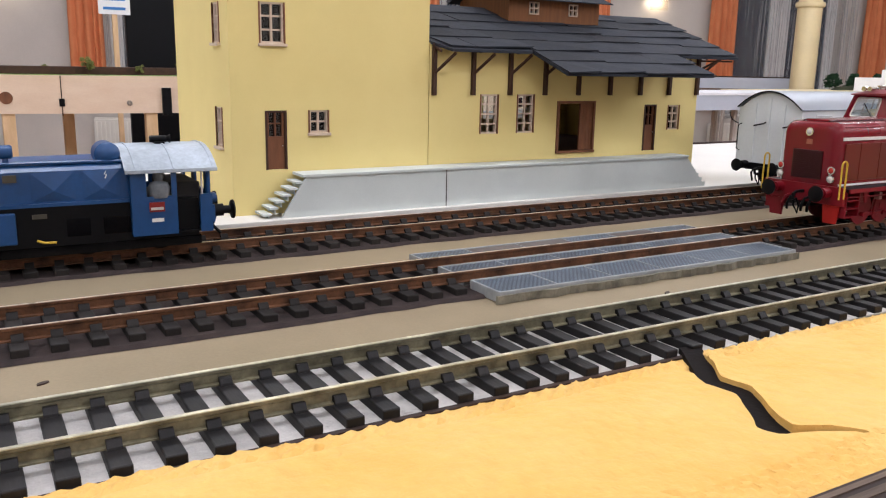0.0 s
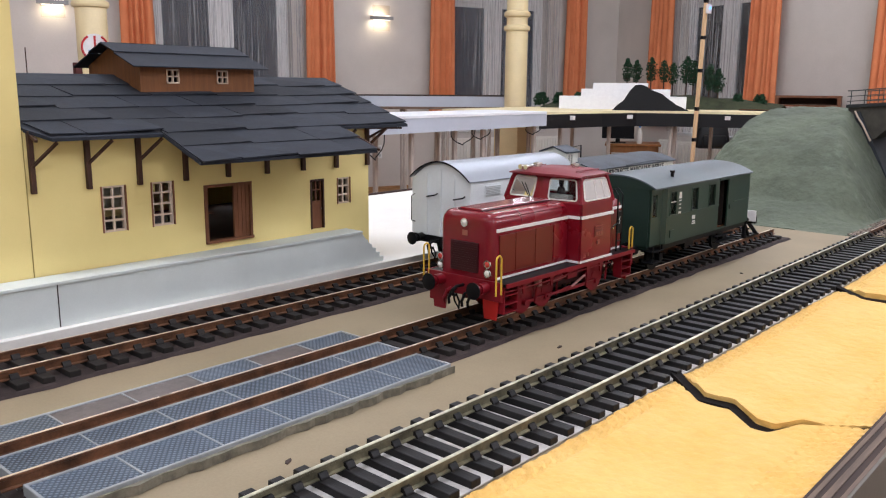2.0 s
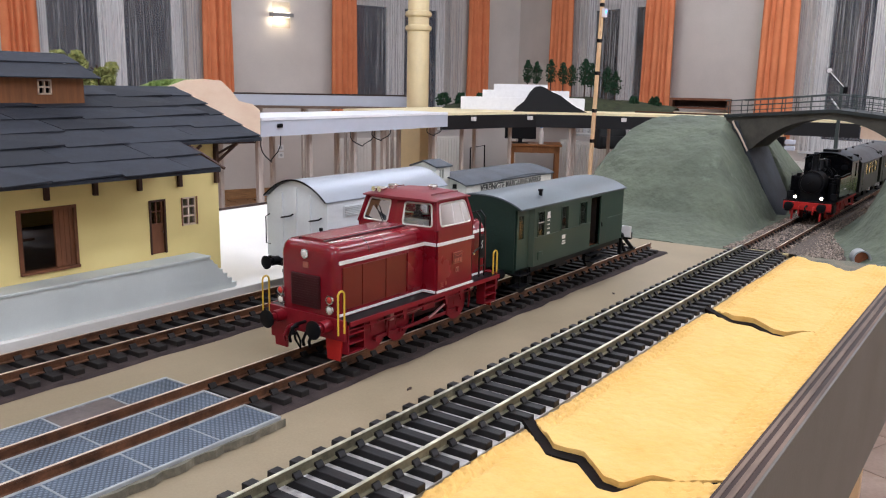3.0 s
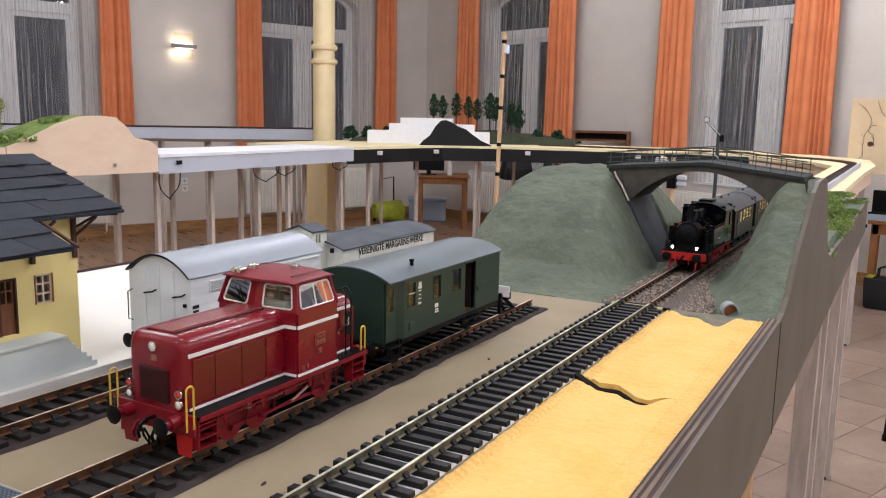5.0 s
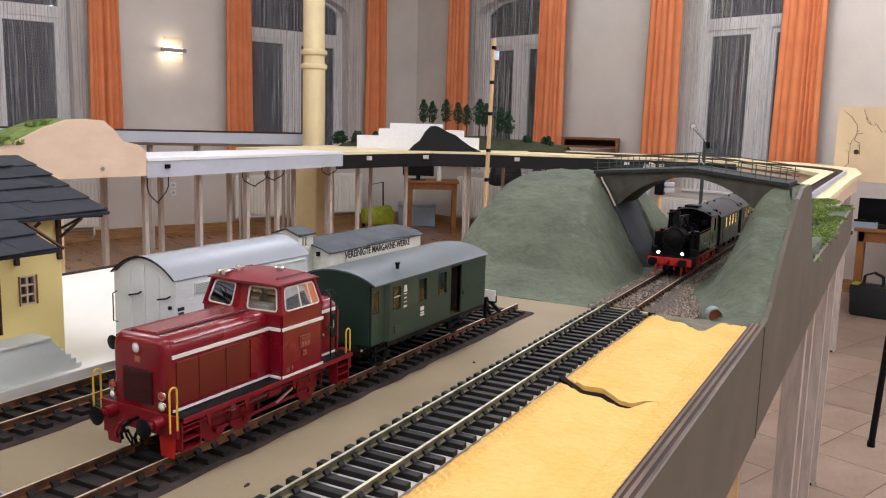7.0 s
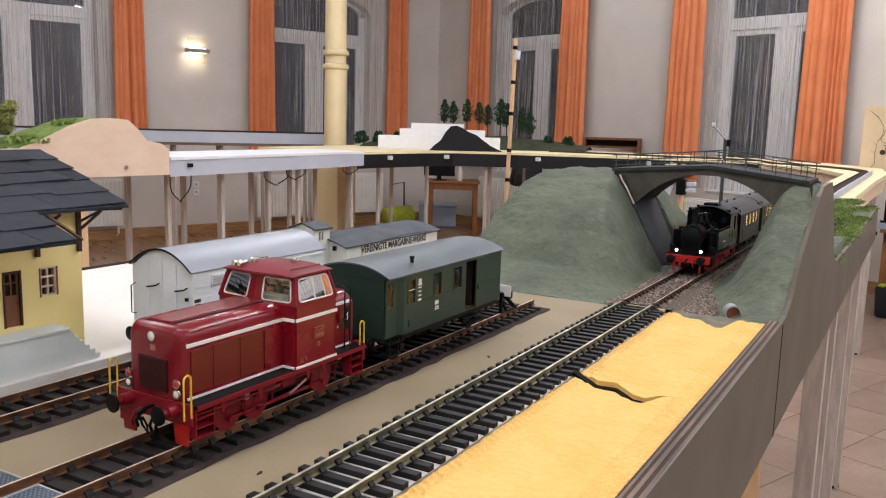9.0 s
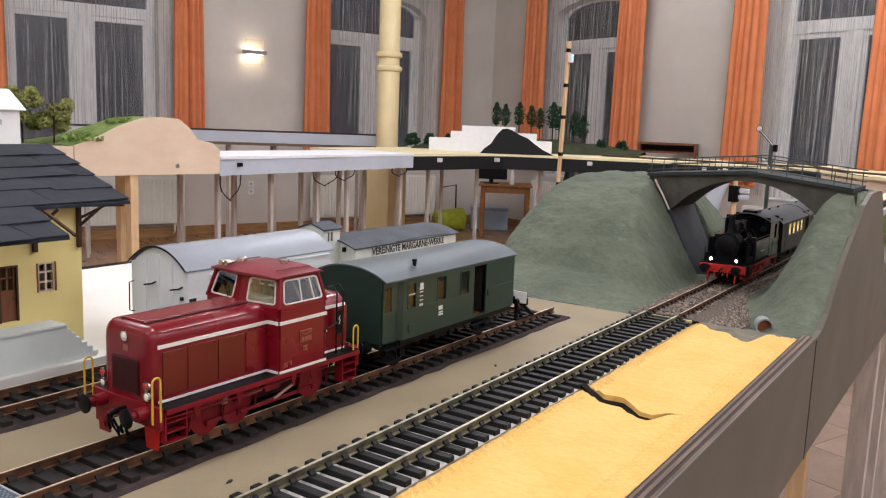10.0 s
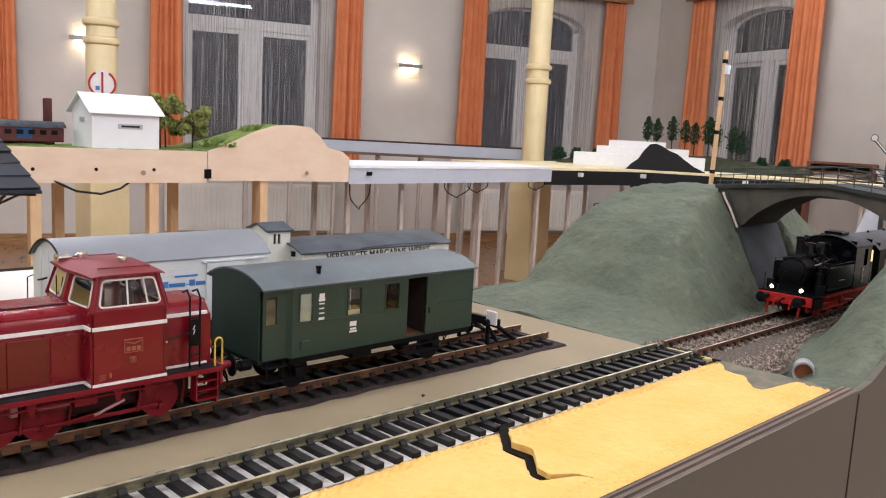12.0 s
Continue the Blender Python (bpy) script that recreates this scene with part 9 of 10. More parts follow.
for k, (xa, ya) in enumerate(((6.45, 4.05), (7.16, 3.89), (7.62, 3.16), (7.92, 2.2))):
    part("white_bracket", bx(B(), xa - 0.02, xa + 0.02, ya - 0.035, ya + 0.01, -0.05, -0.015, 0.002), M["white_line"], bc)
bm = B()
rows = []
for j in range(12):
    v = j / 11
    row = []
    for i in range(30):
        u = i / 29
        x = 7.15 + 1.65 * v * 0.55 + 1.05 * u
        y = 5.05 - 2.05 * u + 0.25 * v
        zz = 0.022 + 0.14 * math.sin(math.pi * min(1, v * 1.1)) * (0.35 + 0.65 * math.sin(math.pi * u)) + 0.02 * noise.noise((x * 5, y * 5, 2))
        row.append(bm.verts.new((x + 0.25, y, max(0.0225, zz))))
    rows.append(row)
for a, b in zip(rows, rows[1:]):
    for i in range(29):
        bm.faces.new((a[i], a[i + 1], b[i + 1], b[i]))
part("heath", bm, M["moss"], bc, "dark green heath slope", smooth=True)
# stepped styrofoam, cut as layers that follow the fascia
dx, dy = 0.514, -0.858
def ribbon(s0, s1, off, z0, z1, mt, name, depth=0.25):
    o = Vector((7.200, 4.68))
    p, q = o + Vector((dx, dy)) * s0, o + Vector((dx, dy)) * s1
    nrm = Vector((0.858, 0.514))
    p, q = p + nrm * off, q + nrm * off
    return part(name, prism(B(), [(p.x, p.y), (q.x, q.y), (q.x + nrm.x * depth, q.y + nrm.y * depth), (p.x + nrm.x * depth, p.y + nrm.y * depth)], z0, z1, "z"), M[mt], bc, "white styrofoam layer")
ribbon(0.0, 1.20, 0.0, 0.023, 0.145, "styrofoam", "foam_layer")
ribbon(0.21, 1.05, 0.01, 0.1455, 0.215, "styrofoam", "foam_layer", 0.22)
ribbon(0.32, 0.84, 0.02, 0.2155, 0.272, "styrofoam", "foam_layer", 0.20)
prof = [(0.0, 0.001), (0.06, 0.07), (0.12, 0.115), (0.17, 0.20), (0.22, 0.252), (0.27, 0.258), (0.32, 0.240), (0.38, 0.205), (0.46, 0.175), (0.52, 0.130), (0.60, 0.075), (0.70, 0.030), (0.74, 0.001)]
mnt = thing("tmp", "", "", pose(7.125, 4.065, 0, 0, 0, math.degrees(math.atan2(-0.80, 0.60))))
mnt.name, mnt.parent = "mountain_profile", bc
part("profile_board", prism(B(), prof + [(0.74, -0.12), (0.0, -0.12)], -0.014, 0.0, "y"), M["fascia_black"], mnt, "black mountain outline board")
for i, (x, y) in enumerate(((6.55, 4.22), (6.60, 4.6), (7.15, 4.08), (7.18, 4.5), (7.48, 3.62), (7.56, 3.62), (7.78, 2.95), (7.95, 2.3), (8.3, 3.6), (8.5, 2.4))):
    leg(x, y, -0.001, M["old_wood"], "corner table legs", 0.028)
for k, (x, y, z, h) in enumerate(((8.075, 4.44, 0.25, 0.27), (8.12, 4.36, 0.25, 0.255), (8.19, 4.23, 0.25, 0.28), (8.25, 4.12, 0.24, 0.26), (8.29, 4.04, 0.23, 0.25), (8.35, 3.92, 0.21, 0.33), (8.38, 3.86, 0.20, 0.30), (8.45, 3.72, 0.15, 0.31), (8.49, 3.64, 0.14, 0.28))):
    tree(x, y, z - 0.08, h + 0.08, "tall", 100 + k, "tall dark green model tree on the heath")
for k, (x, y, w) in enumerate(((7.60, 5.18, 0.09), (7.70, 5.02, 0.07), (7.80, 4.85, 0.06), (8.56, 3.46, 0.06), (8.64, 3.27, 0.07))):
    bm = shrub(B(), 0, 0, 0, w, 0.12, 240, 200 + k, 0.014)
    solo("heath_shrub", bm, M["foliage"], "low dark green shrub on the heath", "shrub", pose(x, y, 0.05), "heath shrubs")

# the banded pole before the black fascia
pole = thing("marker_pole", "tall pale wooden pole with black tape bands and blue light", "pole", pose(7.33, 3.345, FLOOR, 1.3, 0, 0))
h = 1.045 - FLOOR
part("staff", bx(B(), -0.020, 0.020, -0.012, 0.012, 0, h, 0.002), M["pine"], pole)
for zz in (0.965, 0.66, 0.38, 0.05, -0.22):
    part("tape_band", bx(B(), -0.0215, 0.0215, -0.0135, 0.0135, zz - FLOOR - 0.016, zz - FLOOR + 0.016), M["black"], pole, "black tape band")
part("lamp_box", bx(B(), -0.026, 0.026, -0.045, -0.014, 0.86 - FLOOR, 0.935 - FLOOR, 0.004), M["white_line"], pole, "small white lamp box")
part("lamp_lens", tube(B(), (-0.012, -0.050, 0.905 - FLOOR), (-0.012, -0.045, 0.905 - FLOOR), 0.012, 12), M["blue_led"], pole, "blue glowing lens")
part("foot", bx(B(), -0.12, 0.12, -0.12, 0.12, 0, 0.02, 0.003), M["pine"], pole)

# module beyond the bridge
ny = thing("meadow_module", "layout module with grassy banks and a white-edged track", "layout table", pose(0, 0, 0), "layout tables")
part("side_panel", bx(B(), 3.002, 4.45, 0.1685, 0.176, -0.165, -0.0185), M["panel"], ny)
part("tabletop", bx(B(), 3.002, 4.45, 0.1765, 0.66, -0.05, -0.022), M["hill"], ny)
part("frame", bx(B(), 3.002, 4.45, 0.19, 0.64, -0.16, -0.051), M["plywood"], ny)
part("track_trough", bx(B(), 3.002, 4.45, 0.335, 0.43, -0.0215, 0.004), M["white_bed"], ny)
part("trough_wall", bx(B(), 3.002, 4.45, 0.3255, 0.3345, -0.0215, 0.034), M["fascia_white"], ny, "white card wall beside the track")
part("trough_wall", bx(B(), 3.002, 4.45, 0.4305, 0.440, -0.0215, 0.030), M["fascia_white"], ny, "white card wall beside the track")
bm = B()
for k in range(70):
    rnd = random.Random(k)
    x = rnd.uniform(2.62, 4.30)
    low = k % 2
    shrub(bm, x, rnd.uniform(0.192, 0.225) if low else rnd.uniform(0.245, 0.30), -0.022 if low else 0.004, 0.045, 0.014, 190, 300 + k, 0.0034)
tagged(new("grass_bank", mesh("grass_bank", bm, M["grass"])), "bright green model grass bank along the panel", "grass", kind="stuff")
track("weathered rails in a white trough", 3.0, 4.45, 0.380, 0.0202, 0.066, 0.0092, M["rust"], M["rail_head"], M["sleeper"], nearest=(9, 9), seed=6)
for x, y in ((3.3, 0.23), (3.9, 0.23), (4.38, 0.23), (3.9, 0.6)):
    leg(x, y, -0.16, M["old_wood"], "meadow table legs", 0.05)

cv = thing("curve_module", "cream foam curve module with a dark curved track", "layout table", pose(0, 0, 0), "layout tables")
part("foam_top", prism(B(), [(4.452, 0.27), (6.2, 0.265), (7.2, 0.24), (8.2, 0.32), (9.0, 0.8), (9.0, 1.248), (8.02, 1.248), (7.55, 0.72), (6.9, 0.50), (4.452, 0.48)], -0.022, 0.006, "z"), M["cream_foam"], cv, "cream foam board")
part("frame", prism(B(), [(4.46, 0.29), (6.2, 0.285), (7.2, 0.26), (8.15, 0.34), (8.9, 0.85), (8.9, 1.24), (8.02, 1.24), (7.58, 0.70), (6.9, 0.48), (4.46, 0.46)], -0.12, -0.0225, "z"), M["plywood"], cv)
for off, mt, w, z0, z1 in ((0.0, "bed_brown", 0.05, 0.0065, 0.014), (-0.0237, "rust", 0.002, 0.0142, 0.021), (0.0237, "rust", 0.002, 0.0142, 0.021)):
    bm = B()
    pl = [(4.452 + 0.2 * i, 0.38) for i in range(14)]
    pl += [(7.05 + 1.15 * math.sin(a), 1.53 - 1.15 * math.cos(a)) for a in (math.radians(6 * k) for k in range(1, 16))]
    pl += [(8.2 + 0.0 * k, 1.53 + 0.25 * k) for k in range(1, 8)]
    rows = []
    for i, p in enumerate(pl):
        a, b = Vector(pl[max(i - 1, 0)]), Vector(pl[min(i + 1, len(pl) - 1)])
        d = (b - a).normalized()
        n = Vector((-d.y, d.x))
        lo2, hi2 = Vector(p) + n * (off - w / 2), Vector(p) + n * (off + w / 2)
        zo = 0.016 if p[1] > 1.26 else 0.0
        rows.append([bm.verts.new((lo2.x, lo2.y, z0 + zo)), bm.verts.new((lo2.x, lo2.y, z1 + zo)), bm.verts.new((hi2.x, hi2.y, z1 + zo)), bm.verts.new((hi2.x, hi2.y, z0 + zo))])
    for p, q in zip(rows, rows[1:]):
        for k in range(4):
            bm.faces.new((p[k], q[k], q[(k + 1) % 4], p[(k + 1) % 4]))
    part("curved_bed" if w > 0.01 else "curved_rail", bm, M[mt], cv)
part("trough_wall", bx(B(), 4.452, 6.9, 0.3255, 0.3345, 0.0065, 0.036), M["fascia_white"], cv)
for x, y in ((4.9, 0.32), (5.6, 0.32), (6.3, 0.32), (6.95, 0.31), (7.05, 0.44), (7.8, 0.5), (6.0, 0.44), (7.4, 0.58), (8.6, 1.0)):
    leg(x, y, -0.12, M["old_wood"], "curve table legs", 0.05)

# semaphore behind the bridge
sm = thing("semaphore", "grey lattice model semaphore with a raised white arm", "signal", pose(2.62, 0.452, 0.0))
part("mast", bx(B(), -0.004, 0.004, -0.004, 0.004, 0, 0.262, 0.0006), M["green_iron"], sm)
for s in (-1, 1):
    part("lattice_rail", tube(B(), (s * 0.005, 0, 0), (s * 0.003, 0, 0.262), 0.0008, 6), M["green_iron"], sm)
part("arm", wire(B(), [(-0.003, -0.006, 0.258), (-0.003, 0.030, 0.296)], 0.0022, 6), M["white_line"], sm, "white signal arm")
part("disc_rim", tube(B(), (-0.0035, 0.031, 0.299), (-0.0025, 0.031, 0.299), 0.0076, 18), M["black"], sm, "black rim of the arm end")
part("arm_edge", wire(B(), [(-0.0022, -0.006, 0.258), (-0.0022, 0.030, 0.296)], 0.0030, 6), M["black"], sm, "black edge of the arm")
part("arm_disc", tube(B(), (-0.004, 0.031, 0.299), (-0.002, 0.031, 0.299), 0.0062, 16), M["white_line"], sm, "white round arm end")
part("lower_arm", wire(B(), [(-0.003, -0.002, 0.205), (-0.003, 0.020, 0.232)], 0.0018, 6), M["white_line"], sm)
part("lamp_house", bx(B(), -0.006, 0.006, -0.014, -0.004, 0.245, 0.262, 0.001), M["black"], sm)
part("ladder", wire(B(), [(0.010, 0.0, 0.0), (0.010, 0.0, 0.25)], 0.0008), M["green_iron"], sm)
part("foot", bx(B(), -0.012, 0.012, -0.012, 0.012, -0.004, 0.006, 0.001), M["concrete"], sm)
bm = tube(B(), (2.72, 0.60, 0.035), (2.80, 0.60, 0.035), 0.016, 16)
solo("blue_tank_car", bm, M["crate_blue"], "small pale blue model tank beside the track", "model tank", smooth=True)

# ---- loose things in the hall ----
bd = thing("scenery_board", "cream board with dark cracked lines, propped by the wall", "board", look((8.46, 0.35, 0.0), (0.5, 0.2, 0.0)) @ pose(0, 0, 0))
bd.matrix_basis = pose(8.47, 0.36, -0.12, 0, 0, 90)
part("panel", bx(B(), -0.62, 0.15, -0.01, 0.01, 0.0, 0.64, 0.002), M["cream_board"] if "cream_board" in M else M["plywood"], bd)
rnd = random.Random(3)
for start in ((0.10, 0.60), (-0.05, 0.62), (0.08, 0.10), (-0.30, 0.6)):
    p = Vector(start)
    pts = [(p.x, 0.0115, p.y)]
    for k in range(9):
        p = p + Vector((rnd.uniform(-0.05, 0.01), rnd.uniform(-0.075, 0.01) if start[1] > 0.3 else rnd.uniform(0.0, 0.06)))
        pts.append((p.x, 0.0115, max(0.02, p.y)))
        if k % 2:
            part("crack_twig", wire(B(), [pts[-1], (pts[-1][0] + rnd.uniform(-0.03, 0.03), 0.0115, pts[-1][2] + 0.02)], 0.0014, 4), M["black"], bd)
    part("crack_line", wire(B(), pts, 0.0020, 4), M["black"], bd, "dark branching line")
part("round_hole", tube(B(), (-0.02, 0.010, 0.255), (-0.02, 0.0118, 0.255), 0.022, 18), M["wood_dark"], bd)
for s in (0.12, -0.58):
    part("leg", bx(B(), s - 0.02, s + 0.02, -0.04, -0.011, FLOOR + 0.12, 0.5), M["pine"], bd)


def desk(x, y, a, w, d, label):
    t = thing("wooden_table", label, "table", pose(x, y, FLOOR, 0, 0, a), "hall tables")
    part("tabletop", bx(B(), 0, w, 0, d, 0.72, 0.75, 0.004), M["table_wood"], t)
    part("apron", bx(B(), 0.04, w - 0.04, 0.03, 0.05, 0.63, 0.72), M["table_wood"], t)
    part("apron", bx(B(), 0.04, w - 0.04, d - 0.05, d - 0.03, 0.63, 0.72), M["table_wood"], t)
    for xx in (0.03, w - 0.09):
        for yy in (0.03, d - 0.09):
            part("leg", bx(B(), xx, xx + 0.06, yy, yy + 0.06, 0, 0.72, 0.004), M["table_wood"], t)
    return t


desk(8.55, 0.30, -90, 1.2, 0.75, "orange-brown wooden table behind the layout")
desk(10.35, 6.02, -60, 0.75, 0.6, "orange-brown wooden table near the window wall")
mo = thing("monitor", "black computer monitor standing on the wooden table", "monitor", pose(10.62, 5.98, FLOOR + 0.7505, 0, 0, -62))
part("screen", bx(B(), -0.22, 0.22, -0.015, 0.015, 0.06, 0.33, 0.006), M["black"], mo)
part("stand", bx(B(), -0.03, 0.03, -0.012, 0.012, 0.0, 0.06), M["black"], mo)
part("foot", bx(B(), -0.11, 0.11, -0.07, 0.07, 0.0, 0.012, 0.003), M["black"], mo)
bt = thing("water_bottle", "clear plastic bottle with a blue cap on the table", "bottle", pose(10.72, 5.70, FLOOR + 0.7505))
part("bottle_body", lathe(B(), [(0.034, 0.0), (0.036, 0.02), (0.036, 0.15), (0.014, 0.20), (0.013, 0.22)], 18), M["lamp_glass"], bt, smooth=True)
part("cap", tube(B(), (0, 0, 0.22), (0, 0, 0.24), 0.016, 14), M["letter_blue"], bt)
desk(10.75, 4.4, -60, 1.2, 0.7, "orange-brown wooden table near the window wall")
lt = thing("laptop", "open black laptop on the wooden table", "laptop", pose(8.70, 0.12, FLOOR + 0.7505, 0, 0, 90))
part("base", bx(B(), -0.17, 0.17, -0.12, 0.12, 0, 0.018, 0.003), M["black"], lt)
part("screen", bx(B(), -0.17, 0.17, -0.13, -0.121, 0.019, 0.25, 0.003), M["black"], lt)
cd = thing("control_unit", "small teal electronic control unit on the table", "device", pose(8.62, 0.22, FLOOR + 0.7505, 0, 0, 90))
part("case", bx(B(), -0.10, 0.10, -0.05, 0.05, 0, 0.055, 0.004), M["crate_blue"], cd)
part("terminal_row", bx(B(), -0.09, 0.09, 0.03, 0.045, 0.0555, 0.075, 0.002), M["black"], cd)
for px, py, turn in ((10.62, 4.62, -50), (10.90, 4.14, -70)):
    bp = thing("backpack", "black fabric backpack lying on the wooden table", "backpack", pose(px, py, FLOOR + 0.7505, 0, 0, turn), "bags on the table")
    bm = bx(B(), -0.22, 0.22, -0.13, 0.13, 0, 0.30, 0.05)
    for v in bm.verts:
        k = v.co.z / 0.30
        v.co.x *= 1 - 0.22 * k * k
        v.co.y *= 1 - 0.30 * k
        v.co.z += 0.03 * noise.noise((v.co.x * 8, v.co.y * 8, turn)) * k
    part("bag_body", bm, M["bag"], bp, smooth=True)
    part("front_pocket", bx(B(), -0.15, 0.15, -0.165, -0.12, 0.02, 0.17, 0.02), M["bag"], bp, smooth=True)
    part("carry_loop", wire(B(), [(-0.05, 0.02, 0.28), (-0.04, 0.02, 0.335), (0.04, 0.02, 0.335), (0.05, 0.02, 0.28)], 0.009, 6), M["bag"], bp)
bg = thing("shopping_bag", "black fabric shopping bag standing on the tiled floor", "bag", pose(8.45, 0.10, FLOOR, 0, 0, 80) @ Matrix.Scale(0.8, 4))
bm = bx(B(), -0.20, 0.20, -0.12, 0.12, 0, 0.34, 0.03)
for v in bm.verts:
    k = v.co.z / 0.34
    v.co.x *= 1 + 0.10 * k + 0.05 * noise.noise(v.co * 8)
    v.co.y *= 1 - 0.35 * k
    v.co.z += 0.03 * noise.noise((v.co.x * 9, 2, 1)) * k
part("bag_body", bm, M["bag"], bg, smooth=True)
for s in (-1, 1):
    part("bag_handle", wire(B(), [(-0.10, s * 0.05, 0.33), (-0.09, s * 0.04, 0.44), (0.0, s * 0.03, 0.48), (0.09, s * 0.04, 0.44), (0.10, s * 0.05, 0.33)], 0.010, 6), M["bag"], bg)
for k in (-1, 1):
    part("green_trim", bx(B(), min(k * 0.13, k * 0.20), max(k * 0.13, k * 0.20), -0.085, 0.085, 0.332, 0.350, 0.006), M["lime"], bg, "green edge trim")
st = thing("black_stand", "slim black stand pole on the tiled floor", "stand", pose(5.03, 0.0, FLOOR))
part("tube", tube(B(), (0, 0, 0.0), (0.12, -0.06, 1.30), 0.016, 12), M["black"], st, smooth=True)
part("foot_cap", tube(B(), (0, 0, 0), (0.002, 0, 0.03), 0.019, 12), M["black"], st)
ls = thing("light_stand", "slim wooden stand with a black clamp head behind the train", "stand", pose(4.955, 1.136, FLOOR))
part("pole", tube(B(), (0, 0, 0.012), (0, 0, -FLOOR + 0.10), 0.014, 10), M["pine"], ls, smooth=True)
part("foot_plate", bx(B(), -0.12, 0.12, -0.12, 0.12, 0, 0.012, 0.003), M["black"], ls)
part("clamp_head", bx(B(), -0.030, 0.016, -0.024, 0.024, -FLOOR - 0.065, -FLOOR + 0.020, 0.004), M["black"], ls, "black clamp head")
for k in range(2):
    part("foam_pad", bx(B(), -0.020, 0.012, -0.075, -0.0245, -FLOOR - 0.018 - 0.032 * k, -FLOOR + 0.006 - 0.032 * k, 0.005), M["fascia_white"], ls, "white foam pad")
wr = thing("paper_roll", "white paper roll leaning behind the model train", "paper roll", pose(0, 0, 0))
part("roll", tube(B(), (4.80, 1.575, FLOOR + 0.008), (4.935, 1.185, 0.09), 0.040, 20), M["fascia_white"], wr, smooth=True)
part("roll_core", tube(B(), (4.933, 1.191, 0.072), (4.9365, 1.181, 0.104), 0.018, 14), M["cream_foam"], wr, smooth=True)
cl = thing("camera_clamp", "black clamp fixed to the table corner", "clamp", pose(4.46, 0.19, -0.03))
part("jaw", bx(B(), -0.03, 0.03, -0.02, 0.03, -0.012, 0.012, 0.003), M["black"], cl)
part("screw", tube(B(), (0, -0.01, -0.10), (0, -0.01, -0.012), 0.006, 10), M["black"], cl)
part("knob", tube(B(), (0, -0.01, -0.115), (0, -0.01, -0.10), 0.018, 14), M["black"], cl)
for k, (x, y) in enumerate(((11.35, 6.42),)):
    cr = thing("storage_crate", "pale blue plastic crate with a lid on the floor", "crate", pose(x, y, FLOOR, 0, 0, -60), "storage crates")
    part("tub", bx(B(), -0.28, 0.28, -0.19, 0.19, 0, 0.30, 0.015), M["crate_blue"], cr)
    part("lid", bx(B(), -0.29, 0.29, -0.20, 0.20, 0.301, 0.34, 0.008), M["crate_blue"], cr)
lb = thing("shopping_trolley", "lime green fabric trolley bag with a black handle", "trolley bag", pose(10.72, 6.72, FLOOR, 0, 0, -40))
bm = bx(B(), -0.24, 0.24, -0.15, 0.15, 0.03, 0.30, 0.07)
for v in bm.verts:
    v.co += Vector((0.03, 0.02, 0.05)) * noise.noise(v.co * 7)
part("bag_body", bm, M["lime"], lb, smooth=True)
part("handle", wire(B(), [(-0.10, 0.13, 0.3), (-0.10, 0.15, 0.62), (0.12, 0.15, 0.66), (0.12, 0.13, 0.3)], 0.012, 8), M["black"], lb)
for s in (-1, 1):
    part("wheel", tube(B(), (s * 0.2, 0.12, 0.04), (s * 0.2 + 0.03, 0.12, 0.04), 0.04, 16), M["black"], lb)
cs = thing("low_shelf", "long brown wooden bench shelf by the window wall", "shelf", pose(10.5, 3.05, 0, 0, 0, 104))
for z0, z1 in ((0.03, 0.05), (0.13, 0.155)):
    part("board", bx(B(), 0, 0.70, -0.14, 0.14, z0, z1), M["shelf_brown"] if "shelf_brown" in M else M["wood_brown"], cs)
for xx in (0.0, 0.66):
    part("side", bx(B(), xx, xx + 0.04, -0.14, 0.14, FLOOR, 0.129), M["wood_brown"], cs)
part("back", bx(B(), 0.04, 0.66, -0.14, -0.13, 0.051, 0.129), M["wood_dark"], cs)
sg = thing("round_sign", "round white sign with red rim and centre bar", "sign", pose(3.476, 6.549, 0.50) @ pose(0, 0, 0, 0, 0, -21))
part("disc", tube(B(), (0, -0.05, 0), (0, -0.045, 0), 0.105, 32), M["sign_white"], sg)
for a0, a1 in ((-60, 60), (120, 240)):
    part("rim_arc", wire(B(), [(0.095 * math.cos(math.radians(a)), -0.0515, 0.095 * math.sin(math.radians(a))) for a in range(a0, a1 + 1, 10)], 0.009, 5), M["sign_red"], sg, "red rim")
part("centre_bar", bx(B(), -0.008, 0.008, -0.055, -0.0505, -0.09, 0.09), M["sign_red"], sg, "red centre bar")
part("mark", bx(B(), -0.05, -0.02, -0.054, -0.0505, -0.05, -0.02), M["letter_blue"], sg)
part("clamp", bx(B(), -0.02, 0.02, -0.045, 0.0, -0.02, 0.02), M["chrome"], sg)
for x, w, drop in ((4.02, 0.16, 0.17), (4.86, 0.26, 0.11), (5.10, 0.20, 0.08), (5.78, 0.18, 0.07)):
    pts = [(x + w * k / 12, 4.03 + 0.02 * math.sin(k), -0.086 - drop * math.sin(math.pi * k / 12) ** 0.7) for k in range(13)]
    solo("hanging_cable", wire(B(), pts, 0.004, 6), M["cable"], "black cable looping below the white table", "cable", group="hanging cables")
bm = wire(B(), [(2.20, 3.965, -0.06), (2.30, 3.95, -0.11), (2.42, 3.95, -0.125), (2.52, 3.96, -0.10), (2.58, 3.97, -0.062)], 0.006, 6)
solo("hanging_cable", bm, M["cable"], "black cable looping below the plywood table", "cable", group="hanging cables")
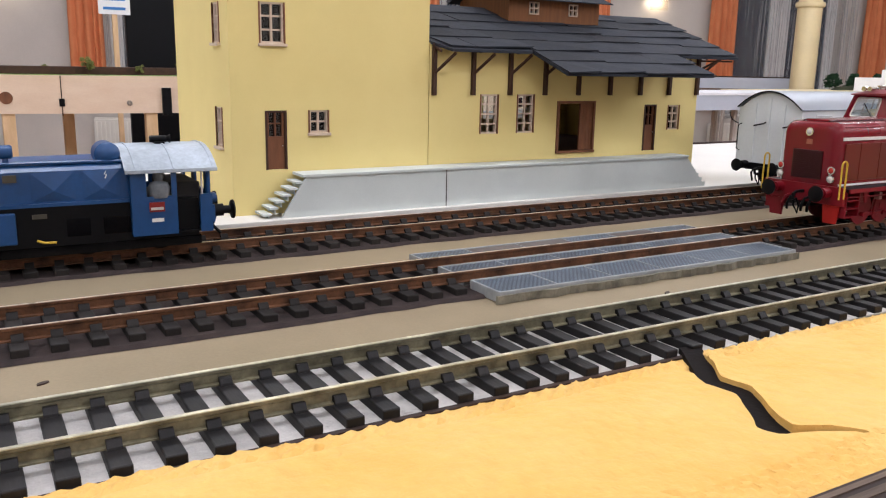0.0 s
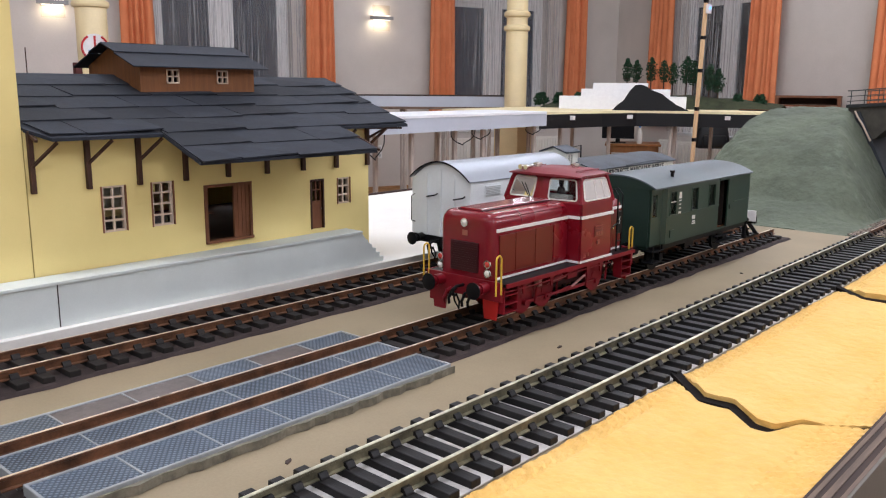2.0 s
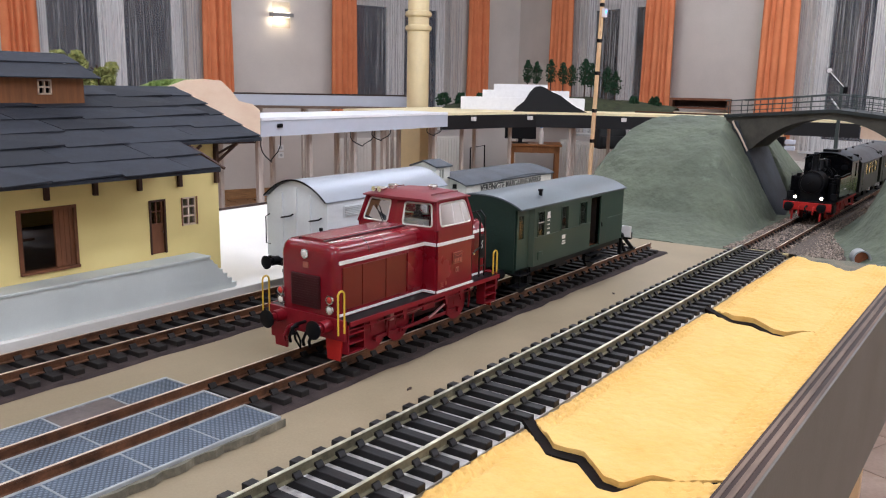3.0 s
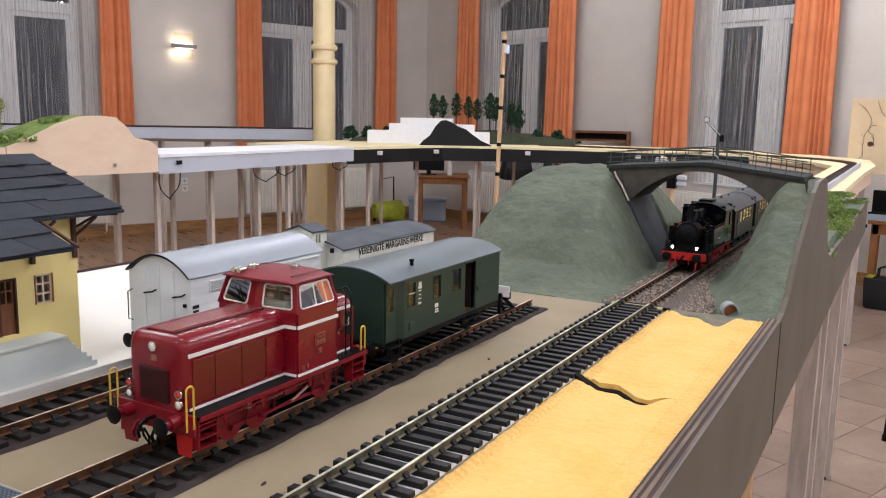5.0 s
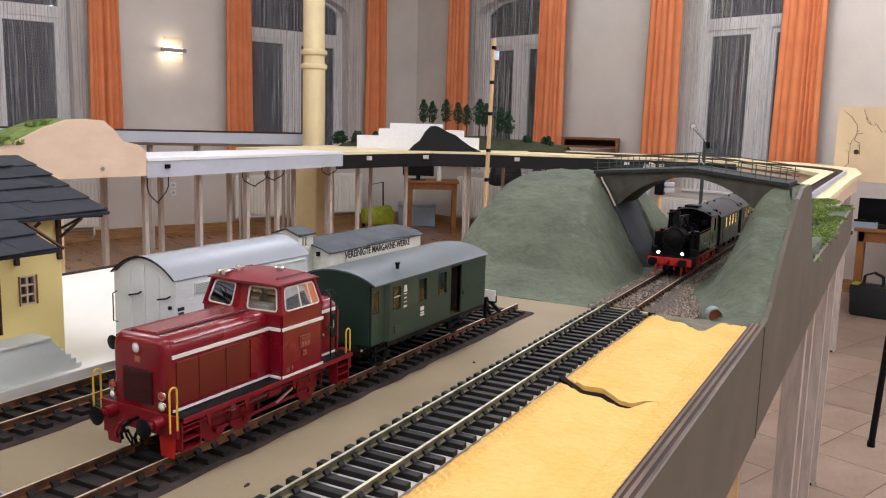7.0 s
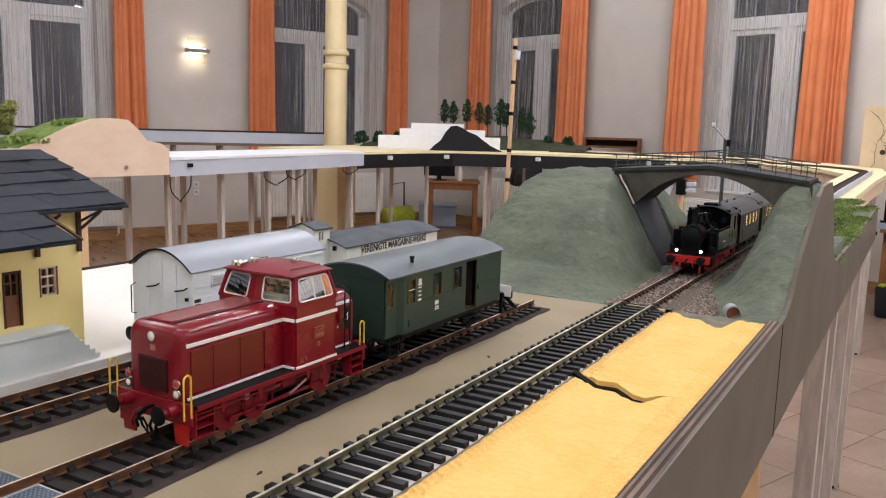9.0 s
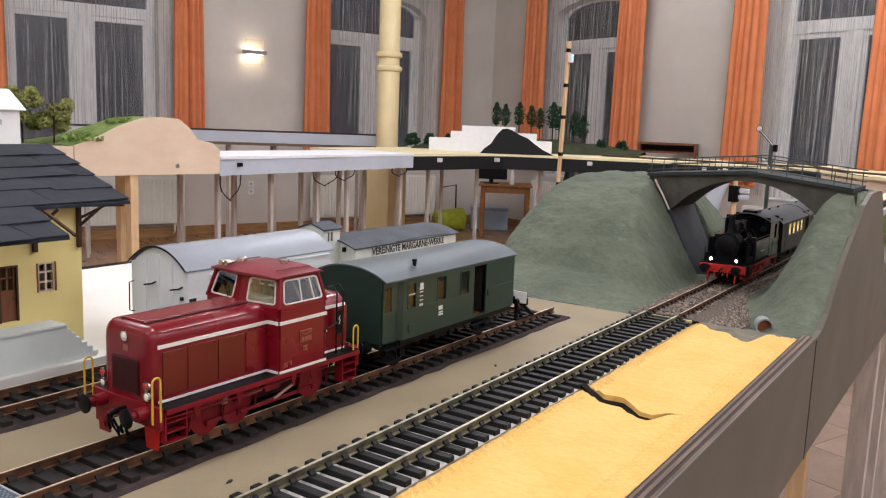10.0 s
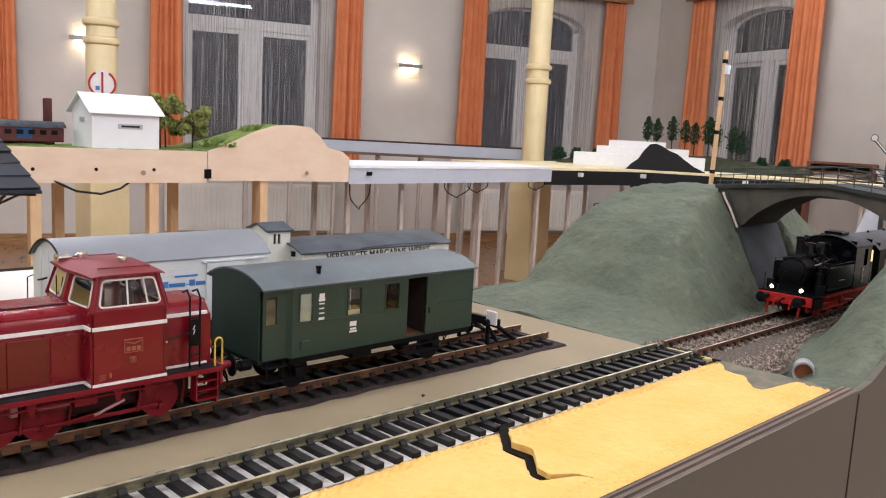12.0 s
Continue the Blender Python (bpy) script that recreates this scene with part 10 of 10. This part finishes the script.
so = thing("wall_socket", "white double wall socket beside the radiator", "socket", LEFT @ pose(-4.05, -0.012, -0.72), "wall sockets")
for zz in (0.0, 0.10):
    part("plate", bx(B(), -0.04, 0.04, 0.0, 0.012, zz - 0.04, zz + 0.04, 0.003), M["white_paint"], so)
    part("socket_well", tube(B(), (0, -0.001, zz), (0, 0.002, zz), 0.02, 16), M["joint_grey"], so)
bk2 = thing("black_screen", "tall black display screen standing by the wall", "screen", pose(1.30, 5.2, FLOOR, 0, 0, 0))
part("screen_panel", bx(B(), -0.215, 0.36, -0.02, 0.02, 0.3, 2.5, 0.004), M["black"], bk2)
for s in (-0.25, 0.25):
    part("foot", bx(B(), s - 0.03, s + 0.03, -0.2, 0.2, 0, 0.3), M["black"], bk2)
ps = thing("paper_sign", "white paper notice on a pale wooden stick", "notice", pose(1.022, 5.15, FLOOR, 0, 0, 0))
part("stick", bx(B(), -0.014, 0.014, 0, 0.02, 0, 1.75), M["pine"], ps)
part("paper", bx(B(), -0.085, 0.085, -0.004, -0.0005, 1.70, 1.84), M["sign_white"], ps)
for k in range(2):
    part("text_bar", bx(B(), -0.06, 0.06, -0.0055, -0.0042, 1.725 + 0.05 * k, 1.74 + 0.05 * k), M["letter_blue"], ps)
bn = thing("wooden_bench", "pale wooden bench in the hall behind the station table", "bench", pose(0.35, 3.3, FLOOR, 0, 0, 0))
part("seat", bx(B(), -0.6, 0.55, -0.15, 0.15, 1.02, 1.05, 0.004), M["pine"], bn)
for xx in (-0.5, 0.45):
    for yy in (-0.12, 0.10):
        part("leg", bx(B(), xx, xx + 0.05, yy, yy + 0.03, 0, 1.02), M["pine"], bn)

# tiles of the near half of the floor
TS = 0.40
me = mesh("floor_tile", bx(B(), 0.002, TS - 0.002, 0.002, TS - 0.002, -0.012, 0.0), M["tile"])
tiles = thing("tile_floor", "brownish stone tiles with thin grey joints", "floor", HALL @ pose(0, 0, FLOOR), "", "structure")
rest = B()
for i in range(41):
    for j in range(23):
        x, y = -16.4 + i * TS, -5.6 - (j + 1) * TS
        w = HALL @ Vector((x, y, 0))
        if 1.5 < w.x < 9.8 and -3.6 < w.y < 3.0 and w.x > 2 + 0.0 * w.y and len(tiles.children) < 300:
            piece("floor_tile", me, tiles, pose(x, y, 0))
        else:
            bx(rest, x + 0.002, x + TS - 0.002, y + 0.002, y + TS - 0.002, -0.012, 0.0)
tagged(part("tile_field", rest, M["tile"], tiles), kind="stuff")
